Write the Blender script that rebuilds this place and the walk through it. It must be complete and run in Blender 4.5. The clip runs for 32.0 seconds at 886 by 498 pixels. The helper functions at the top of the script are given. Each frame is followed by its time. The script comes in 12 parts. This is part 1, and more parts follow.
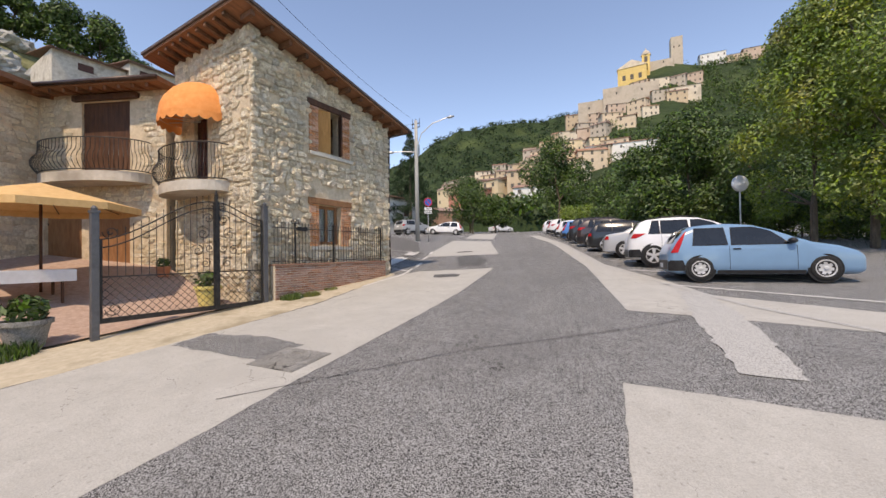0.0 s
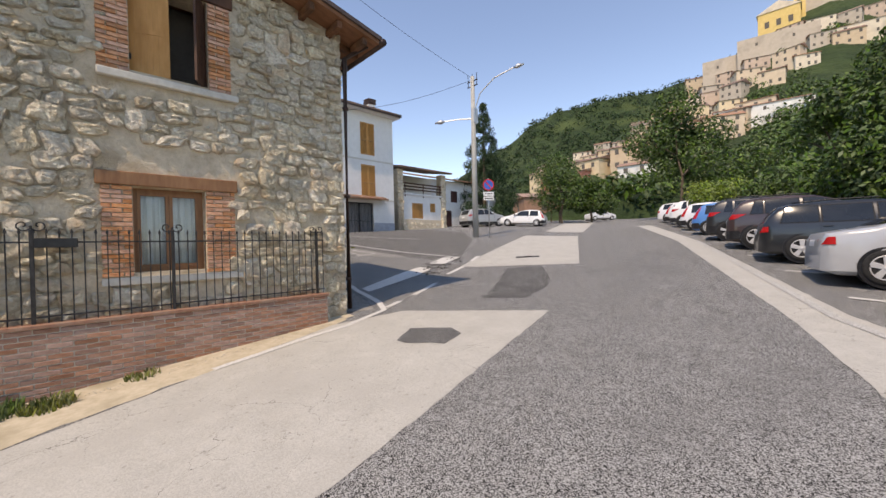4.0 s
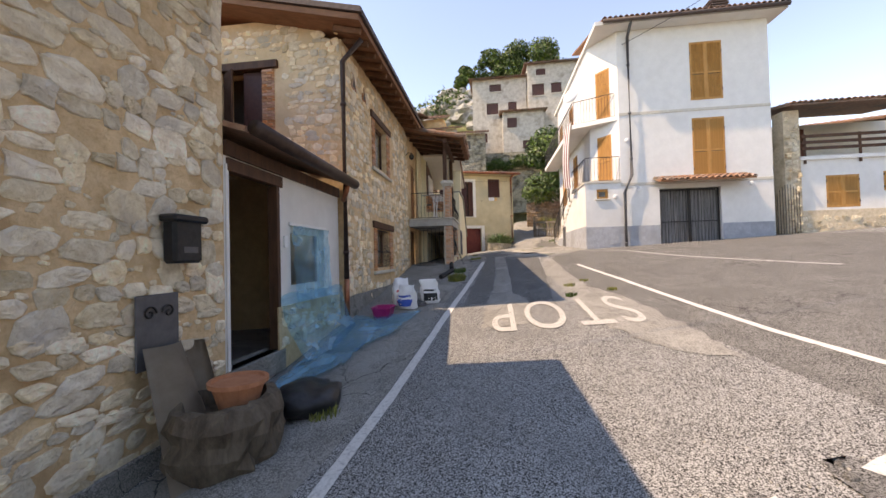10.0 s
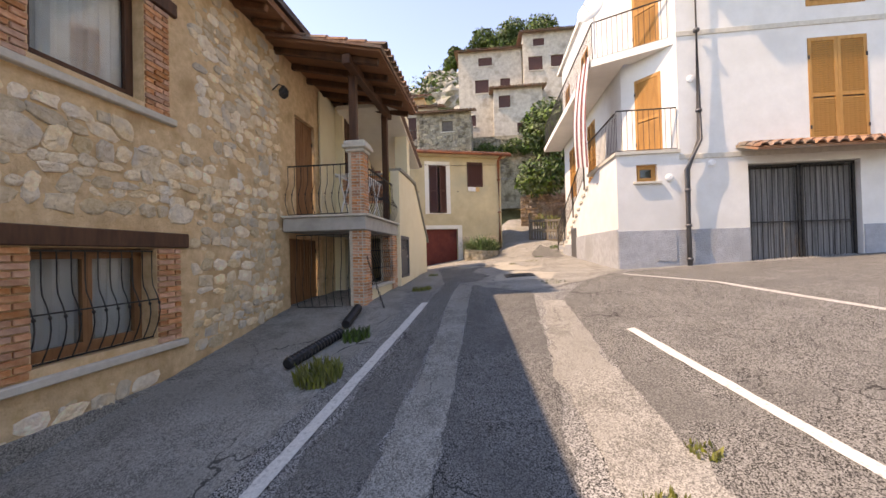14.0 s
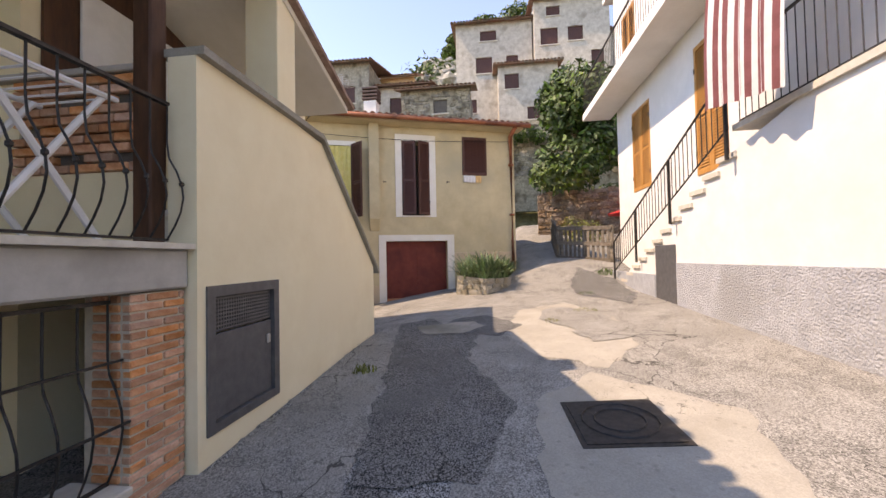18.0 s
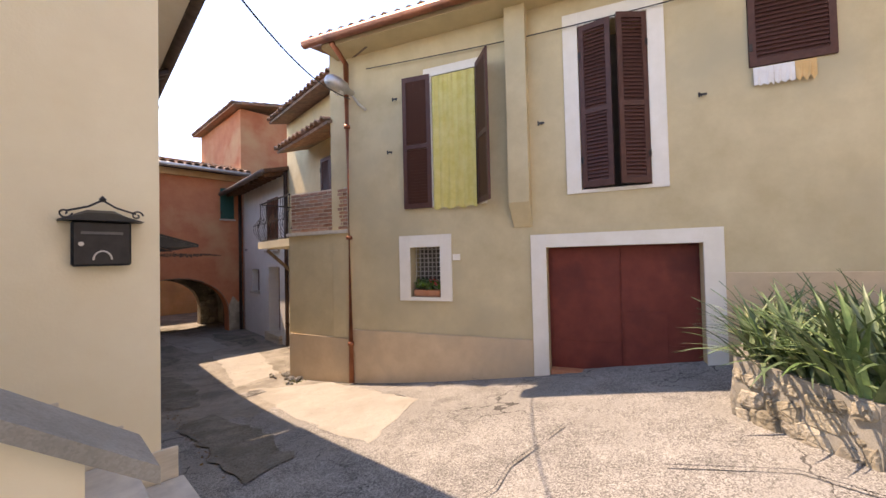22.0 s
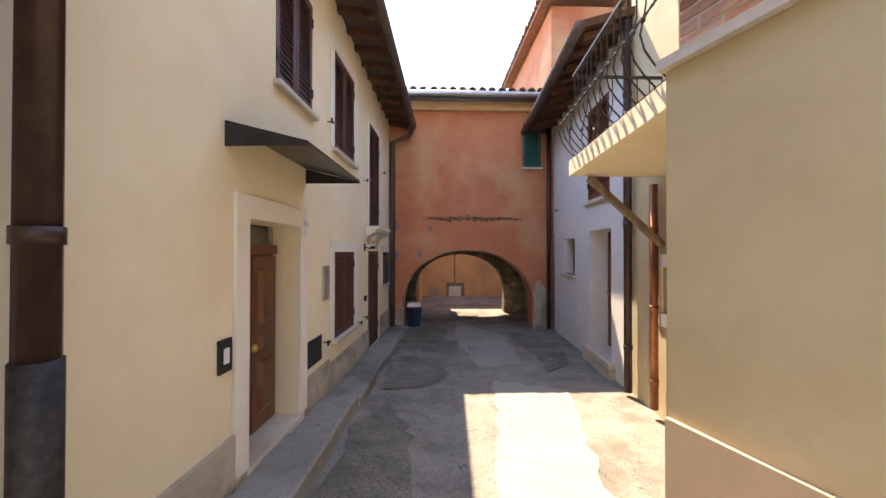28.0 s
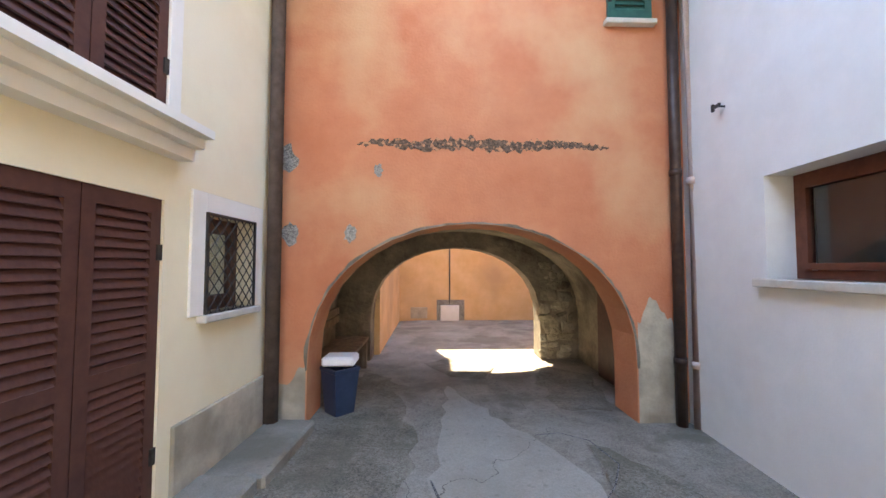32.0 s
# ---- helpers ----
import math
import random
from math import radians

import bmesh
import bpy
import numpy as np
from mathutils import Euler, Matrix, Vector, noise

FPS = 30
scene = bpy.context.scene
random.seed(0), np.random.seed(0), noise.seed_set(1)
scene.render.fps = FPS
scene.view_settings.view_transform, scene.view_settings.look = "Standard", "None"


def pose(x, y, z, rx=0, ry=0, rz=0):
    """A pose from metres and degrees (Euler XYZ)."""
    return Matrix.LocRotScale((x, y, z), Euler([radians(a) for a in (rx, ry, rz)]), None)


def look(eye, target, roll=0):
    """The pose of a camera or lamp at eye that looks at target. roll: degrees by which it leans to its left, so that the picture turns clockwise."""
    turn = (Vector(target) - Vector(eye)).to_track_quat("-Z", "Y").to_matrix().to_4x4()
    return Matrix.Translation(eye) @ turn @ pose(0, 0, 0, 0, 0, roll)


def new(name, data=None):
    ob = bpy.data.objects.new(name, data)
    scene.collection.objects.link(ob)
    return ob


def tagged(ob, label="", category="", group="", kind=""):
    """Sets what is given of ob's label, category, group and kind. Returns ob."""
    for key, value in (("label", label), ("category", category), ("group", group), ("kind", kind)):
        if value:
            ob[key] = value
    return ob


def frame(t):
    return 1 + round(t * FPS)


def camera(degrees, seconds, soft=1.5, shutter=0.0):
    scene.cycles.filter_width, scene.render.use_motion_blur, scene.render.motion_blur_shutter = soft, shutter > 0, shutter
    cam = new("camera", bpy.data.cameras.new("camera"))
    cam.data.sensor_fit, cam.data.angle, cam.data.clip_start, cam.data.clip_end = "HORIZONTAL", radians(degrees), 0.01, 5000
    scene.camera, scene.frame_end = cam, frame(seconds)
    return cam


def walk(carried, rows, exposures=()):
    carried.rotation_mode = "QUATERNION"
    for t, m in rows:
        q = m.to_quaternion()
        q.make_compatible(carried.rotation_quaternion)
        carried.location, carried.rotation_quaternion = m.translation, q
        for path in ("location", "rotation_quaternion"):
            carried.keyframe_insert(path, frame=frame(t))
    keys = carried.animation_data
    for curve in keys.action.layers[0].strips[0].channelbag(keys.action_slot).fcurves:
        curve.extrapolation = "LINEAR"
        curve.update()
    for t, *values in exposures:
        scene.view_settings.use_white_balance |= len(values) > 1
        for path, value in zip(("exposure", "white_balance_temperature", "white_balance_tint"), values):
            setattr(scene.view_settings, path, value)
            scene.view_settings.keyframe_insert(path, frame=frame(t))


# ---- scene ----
cam = camera(98.4, 32.0)
METRES, EYE, TILT, LEAN, TURN = 52.0, 1.95, 0.0, 0.0, 31.6
ROWS = [
    (0.0, 0.0, 0.0, 0.0, 0.02, 0.88, 0.97),
    (0.5, 0.0043, 0.0179, 0.0021, -0.06, 0.74, 0.95),
    (1.0, 0.0096, 0.0356, 0.0039, -0.05, 0.4, 1.01),
    (1.5, 0.0132, 0.054, 0.0063, -0.05, 0.04, 1.08),
    (2.0, 0.0175, 0.0729, 0.008, 0.15, -0.13, 1.1),
    (2.5, 0.0214, 0.0922, 0.0094, 1.22, -0.2, 0.98),
    (3.0, 0.0261, 0.1117, 0.01, 5.56, -0.27, 1.07),
    (3.5, 0.0306, 0.1304, 0.0115, 9.59, -0.44, 1.23),
    (5.5, 0.0452, 0.2053, 0.0164, 31.3, -0.43, 1.65),
    (6.0, 0.0436, 0.2247, 0.0177, 35.76, -0.51, 1.72),
    (6.5, 0.0399, 0.2422, 0.0201, 39.94, -0.51, 1.72),
    (7.0, 0.0341, 0.2594, 0.0219, 45.1, -0.45, 1.64),
    (7.5, 0.0276, 0.2759, 0.0234, 50.07, -0.45, 1.55),
    (8.0, 0.0194, 0.2902, 0.0244, 52.81, -0.08, 1.65),
    (8.5, 0.0104, 0.3041, 0.0258, 55.16, 0.27, 1.49),
    (9.0, 0.0009, 0.318, 0.0266, 59.2, 0.77, 1.48),
    (9.5, -0.0088, 0.3315, 0.0275, 63.12, 0.99, 1.35),
    (10.0, -0.0196, 0.3446, 0.0278, 65.69, 1.21, 1.46),
    (10.5, -0.0321, 0.3572, 0.0282, 66.89, 1.02, 1.33),
    (11.0, -0.0451, 0.3687, 0.0297, 67.08, 0.89, 1.34),
    (11.5, -0.0584, 0.3794, 0.0318, 67.11, 0.77, 1.29),
    (12.0, -0.0721, 0.3887, 0.0333, 66.91, 0.73, 1.29),
    (12.5, -0.0851, 0.3984, 0.0351, 66.23, 0.61, 1.3),
    (13.0, -0.0989, 0.409, 0.0362, 65.66, 0.58, 1.38),
    (13.5, -0.1122, 0.4198, 0.0387, 65.32, 0.74, 1.47),
    (14.0, -0.1264, 0.4297, 0.0404, 65.28, 0.75, 1.43),
    (14.5, -0.1409, 0.4391, 0.0421, 65.22, 0.72, 1.38),
    (16.5, -0.1983, 0.4716, 0.0491, 64.77, 1.52, 1.37),
    (17.0, -0.2131, 0.4792, 0.0498, 64.67, 1.56, 1.19),
    (17.5, -0.2276, 0.4877, 0.0516, 64.79, 1.49, 1.09),
    (18.0, -0.2415, 0.4962, 0.0529, 65.37, 1.49, 1.18),
    (18.5, -0.255, 0.5047, 0.0549, 66.57, 1.38, 1.21),
    (19.0, -0.2695, 0.5124, 0.0558, 68.69, 1.47, 1.14),
    (19.5, -0.284, 0.5205, 0.0571, 70.91, 1.24, 1.0),
    (20.0, -0.2982, 0.5278, 0.0584, 74.08, 1.39, 0.96),
    (20.5, -0.3124, 0.5343, 0.0599, 76.77, 1.12, 0.87),
    (21.0, -0.325, 0.5394, 0.0623, 81.75, 0.4, 0.72),
    (21.5, -0.3375, 0.5466, 0.0616, 90.44, 0.81, 0.8),
    (22.0, -0.3491, 0.5524, 0.0618, 101.31, 1.34, 1.39),
    (22.5, -0.3599, 0.5577, 0.0624, 116.16, 0.84, 0.74),
    (23.0, -0.3698, 0.5611, 0.0627, 126.37, -0.39, 0.63),
    (23.5, -0.3783, 0.562, 0.0631, 135.33, -1.17, 0.52),
    (24.0, -0.385, 0.5626, 0.0627, 143.89, -1.6, 0.34),
    (24.5, -0.39, 0.5599, 0.0619, 147.37, -2.08, 0.09),
    (25.0, -0.3967, 0.553, 0.0606, 147.21, -2.41, 0.09),
    (25.5, -0.4041, 0.543, 0.0592, 146.88, -2.48, 0.05),
    (27.5, -0.4319, 0.4983, 0.0533, 146.62, -0.24, -0.0),
    (28.0, -0.4392, 0.4866, 0.052, 146.59, 0.52, -0.06),
    (28.5, -0.4473, 0.4745, 0.0501, 146.57, 1.02, 0.02),
    (29.0, -0.4555, 0.4625, 0.0486, 146.4, 1.2, -0.04),
    (29.5, -0.4642, 0.4512, 0.0473, 146.31, 1.39, 0.08),
    (30.0, -0.4733, 0.4403, 0.0465, 146.3, 1.47, -0.02),
    (30.5, -0.4817, 0.4299, 0.046, 146.24, 1.5, -0.07),
    (31.0, -0.4898, 0.4199, 0.0458, 146.33, 1.65, 0.03),
    (31.5, -0.4966, 0.4108, 0.0457, 146.34, 2.07, 0.1),
    (32.0, -0.5023, 0.402, 0.0452, 146.64, 2.62, -0.08),
]
EXPOSURES = [(0, 0.88, 8250, 18), (6, 0.98, 8600, 19), (7.5, 1.22, 9300, 20), (9, 1.5, 9800, 21), (11, 1.78, 9800, 23), (14, 1.8, 10000, 25), (17, 1.85, 9700, 25), (19, 1.68, 8800, 25), (21, 1.9, 8800, 26), (23, 2.2, 9200, 27), (25, 2.42, 9000, 27), (27, 2.7, 8600, 25), (28, 2.95, 8600, 23), (29, 3.28, 8700, 20), (30, 3.72, 9300, 18), (31, 4.3, 8900, 14), (32, 4.48, 8300, 11)]
walk(cam, [(t, pose(0, 0, EYE, TILT, LEAN, TURN) @ pose(METRES * x, METRES * y, METRES * z, 90 + pitch, roll, yaw)) for t, x, y, z, yaw, pitch, roll in ROWS], EXPOSURES)

# ---- world and sun ----
SUN_WAY = Vector((-0.17, 0.66, -1.0)).normalized()
world = bpy.data.worlds.new("sky")
scene.world = world
world.use_nodes = True
wn, wl = world.node_tree.nodes, world.node_tree.links
sky = wn.new("ShaderNodeTexSky")
sky.sky_type, sky.sun_disc = "NISHITA", False
sky.sun_elevation, sky.sun_rotation = radians(56), radians(166)
sky.air_density, sky.dust_density, sky.ozone_density = 1.0, 0.0, 3.5
sky.altitude = 900
wn["Background"].inputs["Strength"].default_value = 0.15
wl.new(sky.outputs["Color"], wn["Background"].inputs["Color"])
sun_data = bpy.data.lights.new("sun", "SUN")
sun_data.energy, sun_data.angle, sun_data.color = 2.02, radians(0.53), (1.0, 0.935, 0.83)
sun_lamp = new("sun", sun_data)
sun_lamp.matrix_world = look((0, 0, 60), Vector((0, 0, 60)) + SUN_WAY)

# ---- materials ----
MATS = {}


def surf(name, c1, c2, scale=6.0, rough=0.85, bump=0.3, bscale=40.0, bdist=0.01, metal=0.0, c3=None, s3=0.7, w3=(0.52, 0.68), vary=0.0, coat=0.0, spec=0.3, stretch=(1, 1, 1), detail=6.0, crag=0.0, place=False):
    """Two tones in noise, a third in large patches, fine relief; crag: the depth of a coarser, broken relief; place: laid out in the world, not per object."""
    m = bpy.data.materials.new(name)
    m.use_nodes = True
    nt = m.node_tree
    n, l = nt.nodes, nt.links
    b = n["Principled BSDF"]
    tc = n.new("ShaderNodeTexCoord")
    mp = n.new("ShaderNodeMapping")
    mp.inputs["Scale"].default_value = stretch
    if place:
        l.new(n.new("ShaderNodeNewGeometry").outputs["Position"], mp.inputs["Vector"])
    else:
        l.new(tc.outputs["Object"], mp.inputs["Vector"])
    na = n.new("ShaderNodeTexNoise")
    na.inputs["Scale"].default_value, na.inputs["Detail"].default_value, na.inputs["Roughness"].default_value = scale, detail, 0.65
    l.new(mp.outputs["Vector"], na.inputs["Vector"])
    rp = n.new("ShaderNodeValToRGB")
    rp.color_ramp.elements[0].position, rp.color_ramp.elements[1].position = 0.33, 0.67
    rp.color_ramp.elements[0].color, rp.color_ramp.elements[1].color = (*c1, 1), (*c2, 1)
    l.new(na.outputs["Fac"], rp.inputs["Fac"])
    col = rp.outputs["Color"]
    if c3:
        nb = n.new("ShaderNodeTexNoise")
        nb.inputs["Scale"].default_value, nb.inputs["Detail"].default_value = s3, 5.0
        l.new(mp.outputs["Vector"], nb.inputs["Vector"])
        mr = n.new("ShaderNodeMapRange")
        mr.inputs["From Min"].default_value, mr.inputs["From Max"].default_value = w3
        l.new(nb.outputs["Fac"], mr.inputs["Value"])
        mx = n.new("ShaderNodeMixRGB")
        mx.inputs["Color2"].default_value = (*c3, 1)
        l.new(mr.outputs["Result"], mx.inputs["Fac"])
        l.new(col, mx.inputs["Color1"])
        col = mx.outputs["Color"]
    if vary:
        oi = n.new("ShaderNodeObjectInfo")
        ge = n.new("ShaderNodeNewGeometry")
        ad = n.new("ShaderNodeMath")
        ad.operation = "ADD"
        l.new(oi.outputs["Random"], ad.inputs[0])
        l.new(ge.outputs["Random Per Island"], ad.inputs[1])
        fr = n.new("ShaderNodeMath")
        fr.operation = "FRACT"
        l.new(ad.outputs[0], fr.inputs[0])
        mv = n.new("ShaderNodeMapRange")
        mv.inputs["To Min"].default_value, mv.inputs["To Max"].default_value = 1 - vary, 1 + vary
        l.new(fr.outputs[0], mv.inputs["Value"])
        hs = n.new("ShaderNodeHueSaturation")
        l.new(mv.outputs["Result"], hs.inputs["Value"])
        mh = n.new("ShaderNodeMapRange")
        mh.inputs["To Min"].default_value, mh.inputs["To Max"].default_value = 1 + vary * 0.8, 1 - vary * 0.8
        fr2 = n.new("ShaderNodeMath")
        fr2.operation = "MULTIPLY"
        fr2.inputs[1].default_value = 7.31
        l.new(fr.outputs[0], fr2.inputs[0])
        fr3 = n.new("ShaderNodeMath")
        fr3.operation = "FRACT"
        l.new(fr2.outputs[0], fr3.inputs[0])
        l.new(fr3.outputs[0], mh.inputs["Value"])
        l.new(mh.outputs["Result"], hs.inputs["Saturation"])
        l.new(col, hs.inputs["Color"])
        col = hs.outputs["Color"]
    l.new(col, b.inputs["Base Color"])
    b.inputs["Roughness"].default_value, b.inputs["Metallic"].default_value = rough, metal
    b.inputs["Specular IOR Level"].default_value = spec
    b.inputs["Coat Weight"].default_value = coat
    if bump:
        nc = n.new("ShaderNodeTexNoise")
        nc.inputs["Scale"].default_value, nc.inputs["Detail"].default_value = bscale, 4.0
        l.new(mp.outputs["Vector"], nc.inputs["Vector"])
        bp = n.new("ShaderNodeBump")
        bp.inputs["Strength"].default_value, bp.inputs["Distance"].default_value = bump, bdist
        l.new(nc.outputs["Fac"], bp.inputs["Height"])
        l.new(bp.outputs["Normal"], b.inputs["Normal"])
        if crag:
            nd = n.new("ShaderNodeTexNoise")
            nd.inputs["Scale"].default_value, nd.inputs["Detail"].default_value, nd.inputs["Roughness"].default_value, nd.inputs["Distortion"].default_value = 13.0, 9.0, 0.72, 0.6
            l.new(mp.outputs["Vector"], nd.inputs["Vector"])
            bq = n.new("ShaderNodeBump")
            bq.inputs["Strength"].default_value, bq.inputs["Distance"].default_value = 1.0, crag
            l.new(nd.outputs["Fac"], bq.inputs["Height"])
            l.new(bq.outputs["Normal"], bp.inputs["Normal"])
    MATS[name] = m
    return m


def clear_glass(name, tint=(0.8, 0.85, 0.85), rough=0.02):
    m = bpy.data.materials.new(name)
    m.use_nodes = True
    b = m.node_tree.nodes["Principled BSDF"]
    b.inputs["Base Color"].default_value = (*tint, 1)
    b.inputs["Roughness"].default_value = rough
    b.inputs["Transmission Weight"].default_value = 1.0
    b.inputs["IOR"].default_value = 1.45
    MATS[name] = m
    return m


def paved(name, dark, light, cell, patch, crack=0.0, span=0.8, pits=0.0, rough=0.92, grain=1.0, soft=0.5, relief=0.6, blotch=0.4, stain=0.55):
    """Road surface: aggregate of single grains, large worn patches, branching cracks."""
    m = bpy.data.materials.new(name)
    m.use_nodes = True
    n, l = m.node_tree.nodes, m.node_tree.links
    b = n["Principled BSDF"]
    tc = n.new("ShaderNodeTexCoord")
    vo = n.new("ShaderNodeTexVoronoi")
    vo.inputs["Scale"].default_value = cell
    l.new(tc.outputs["Object"], vo.inputs["Vector"])
    sp = n.new("ShaderNodeSeparateColor")
    l.new(vo.outputs["Color"], sp.inputs["Color"])
    na = n.new("ShaderNodeTexNoise")
    na.inputs["Scale"].default_value, na.inputs["Detail"].default_value, na.inputs["Roughness"].default_value = 2.2, 9.0, 0.7
    l.new(tc.outputs["Object"], na.inputs["Vector"])
    ma = n.new("ShaderNodeMath")
    ma.operation = "MULTIPLY_ADD"
    ma.inputs[1].default_value, ma.inputs[2].default_value = 0.75 * grain, 0.5 - 0.375 * grain - 0.5 * blotch
    l.new(sp.outputs["Red"], ma.inputs[0])
    ad = n.new("ShaderNodeMath")
    ad.operation = "MULTIPLY_ADD"
    ad.inputs[1].default_value = blotch
    l.new(na.outputs["Fac"], ad.inputs[0])
    l.new(ma.outputs[0], ad.inputs[2])
    rp = n.new("ShaderNodeValToRGB")
    rp.color_ramp.elements[0].position, rp.color_ramp.elements[1].position = 0.5 - soft / 2, 0.5 + soft / 2
    rp.color_ramp.elements[0].color, rp.color_ramp.elements[1].color = (*dark, 1), (*light, 1)
    l.new(ad.outputs[0], rp.inputs["Fac"])
    col = rp.outputs["Color"]
    nb = n.new("ShaderNodeTexNoise")
    nb.inputs["Scale"].default_value, nb.inputs["Detail"].default_value, nb.inputs["Roughness"].default_value = span, 7.0, 0.6
    l.new(tc.outputs["Object"], nb.inputs["Vector"])
    mr = n.new("ShaderNodeMapRange")
    mr.inputs["From Min"].default_value, mr.inputs["From Max"].default_value, mr.inputs["To Max"].default_value = 0.52, 0.62, stain
    l.new(nb.outputs["Fac"], mr.inputs["Value"])
    mx = n.new("ShaderNodeMixRGB")
    mx.inputs["Color2"].default_value = (*patch, 1)
    l.new(mr.outputs["Result"], mx.inputs["Fac"])
    l.new(col, mx.inputs["Color1"])
    col = mx.outputs["Color"]
    if pits:
        vp = n.new("ShaderNodeTexVoronoi")
        vp.inputs["Scale"].default_value = 9.0
        l.new(tc.outputs["Object"], vp.inputs["Vector"])
        mp = n.new("ShaderNodeMapRange")
        mp.inputs["From Min"].default_value, mp.inputs["From Max"].default_value, mp.inputs["To Min"].default_value, mp.inputs["To Max"].default_value = 0.1, 0.17, pits, 0.0
        l.new(vp.outputs["Distance"], mp.inputs["Value"])
        mq = n.new("ShaderNodeMixRGB")
        mq.inputs["Color2"].default_value = (*[0.35 * v for v in dark], 1)
        l.new(mp.outputs["Result"], mq.inputs["Fac"])
        l.new(col, mq.inputs["Color1"])
        col = mq.outputs["Color"]
    if crack:
        nw = n.new("ShaderNodeTexNoise")
        nw.inputs["Scale"].default_value, nw.inputs["Detail"].default_value = 2.6, 6.0
        l.new(tc.outputs["Object"], nw.inputs["Vector"])
        vw = n.new("ShaderNodeVectorMath")
        vw.operation = "MULTIPLY_ADD"
        vw.inputs[1].default_value = (0.55, 0.55, 0.55)
        l.new(nw.outputs["Color"], vw.inputs[0])
        l.new(tc.outputs["Object"], vw.inputs[2])
        vc = n.new("ShaderNodeTexVoronoi")
        vc.feature = "DISTANCE_TO_EDGE"
        vc.inputs["Scale"].default_value = 0.85
        l.new(vw.outputs[0], vc.inputs["Vector"])
        nm = n.new("ShaderNodeTexNoise")
        nm.inputs["Scale"].default_value, nm.inputs["Detail"].default_value = 0.55, 3.0
        l.new(tc.outputs["Object"], nm.inputs["Vector"])
        mw = n.new("ShaderNodeMapRange")
        mw.inputs["From Min"].default_value, mw.inputs["From Max"].default_value, mw.inputs["To Max"].default_value = 0.46, 0.66, 0.022 * crack
        l.new(nm.outputs["Fac"], mw.inputs["Value"])
        lt = n.new("ShaderNodeMath")
        lt.operation = "LESS_THAN"
        l.new(vc.outputs["Distance"], lt.inputs[0])
        l.new(mw.outputs["Result"], lt.inputs[1])
        mk = n.new("ShaderNodeMixRGB")
        mk.inputs["Color2"].default_value = (*[0.3 * v for v in dark], 1)
        sc = n.new("ShaderNodeMath")
        sc.operation = "MULTIPLY"
        sc.inputs[1].default_value = 0.8
        l.new(lt.outputs[0], sc.inputs[0])
        l.new(sc.outputs[0], mk.inputs["Fac"])
        l.new(col, mk.inputs["Color1"])
        col = mk.outputs["Color"]
    l.new(col, b.inputs["Base Color"])
    b.inputs["Roughness"].default_value, b.inputs["Specular IOR Level"].default_value = rough, 0.25
    bp = n.new("ShaderNodeBump")
    bp.inputs["Strength"].default_value, bp.inputs["Distance"].default_value = relief, 0.012
    l.new(ad.outputs[0], bp.inputs["Height"])
    l.new(bp.outputs["Normal"], b.inputs["Normal"])
    MATS[name] = m
    return m



asphalt = paved("asphalt", (0.01, 0.01, 0.01), (0.43, 0.427, 0.412), 140, (0.16, 0.159, 0.153), 0.15, 0.5, blotch=0.25, soft=0.48, relief=0.85, grain=1.2, stain=0.35)
asphalt_dark = paved("asphalt_dark", (0.01, 0.01, 0.01), (0.25, 0.248, 0.24), 150, (0.09, 0.089, 0.086), 0.35, 0.9, blotch=0.4, soft=0.55, relief=0.7, grain=1.15)
asphalt_worn = paved("asphalt_worn", (0.018, 0.017, 0.016), (0.275, 0.27, 0.255), 140, (0.13, 0.127, 0.12), 0.3, 0.7, blotch=0.5, soft=0.55, relief=0.7, grain=1.15)
concrete_road = paved("concrete_road", (0.33, 0.318, 0.285), (0.53, 0.515, 0.468), 110, (0.4, 0.385, 0.348), 0.12, 0.8, 0.3, grain=0.45, soft=0.6, blotch=0.6)
concrete_old = paved("concrete_old", (0.12, 0.116, 0.106), (0.4, 0.388, 0.357), 120, (0.22, 0.213, 0.193), 0.4, 1.1, 0.35, grain=0.75, blotch=0.9, relief=0.9)
concrete_alley = paved("concrete_alley", (0.145, 0.132, 0.108), (0.36, 0.338, 0.29), 100, (0.15, 0.138, 0.11), 0.1, 1.3, 0.3, grain=0.4, soft=0.7, blotch=1.3, stain=0.75, relief=0.7)
concrete_cast = paved("concrete_cast", (0.2, 0.187, 0.158), (0.38, 0.358, 0.308), 140, (0.15, 0.142, 0.108), 0.15, 0.5, 0.2, grain=0.3, soft=0.7, blotch=1.2, stain=0.8)
concrete_new = paved("concrete_new", (0.25, 0.235, 0.2), (0.42, 0.398, 0.35), 110, (0.27, 0.252, 0.21), 0.12, 0.9, 0.25, grain=0.32, soft=0.65, blotch=0.8)
concrete_smooth = surf("concrete_smooth", (0.36, 0.345, 0.315), (0.46, 0.445, 0.41), 5, 0.85, 0.2, 50, 0.004, c3=(0.29, 0.275, 0.25), s3=1.3, detail=9)
concrete_damp = paved("concrete_damp", (0.07, 0.064, 0.048), (0.3, 0.28, 0.23), 90, (0.13, 0.12, 0.088), 0.0, 1.6, 0.3, grain=0.5, blotch=1.4, soft=0.75, stain=0.6, relief=0.8)
dusty = surf("dusty_verge", (0.42, 0.36, 0.26), (0.55, 0.48, 0.36), 8, 0.95, 0.4, 50, 0.01, c3=(0.33, 0.28, 0.19), s3=1.1)
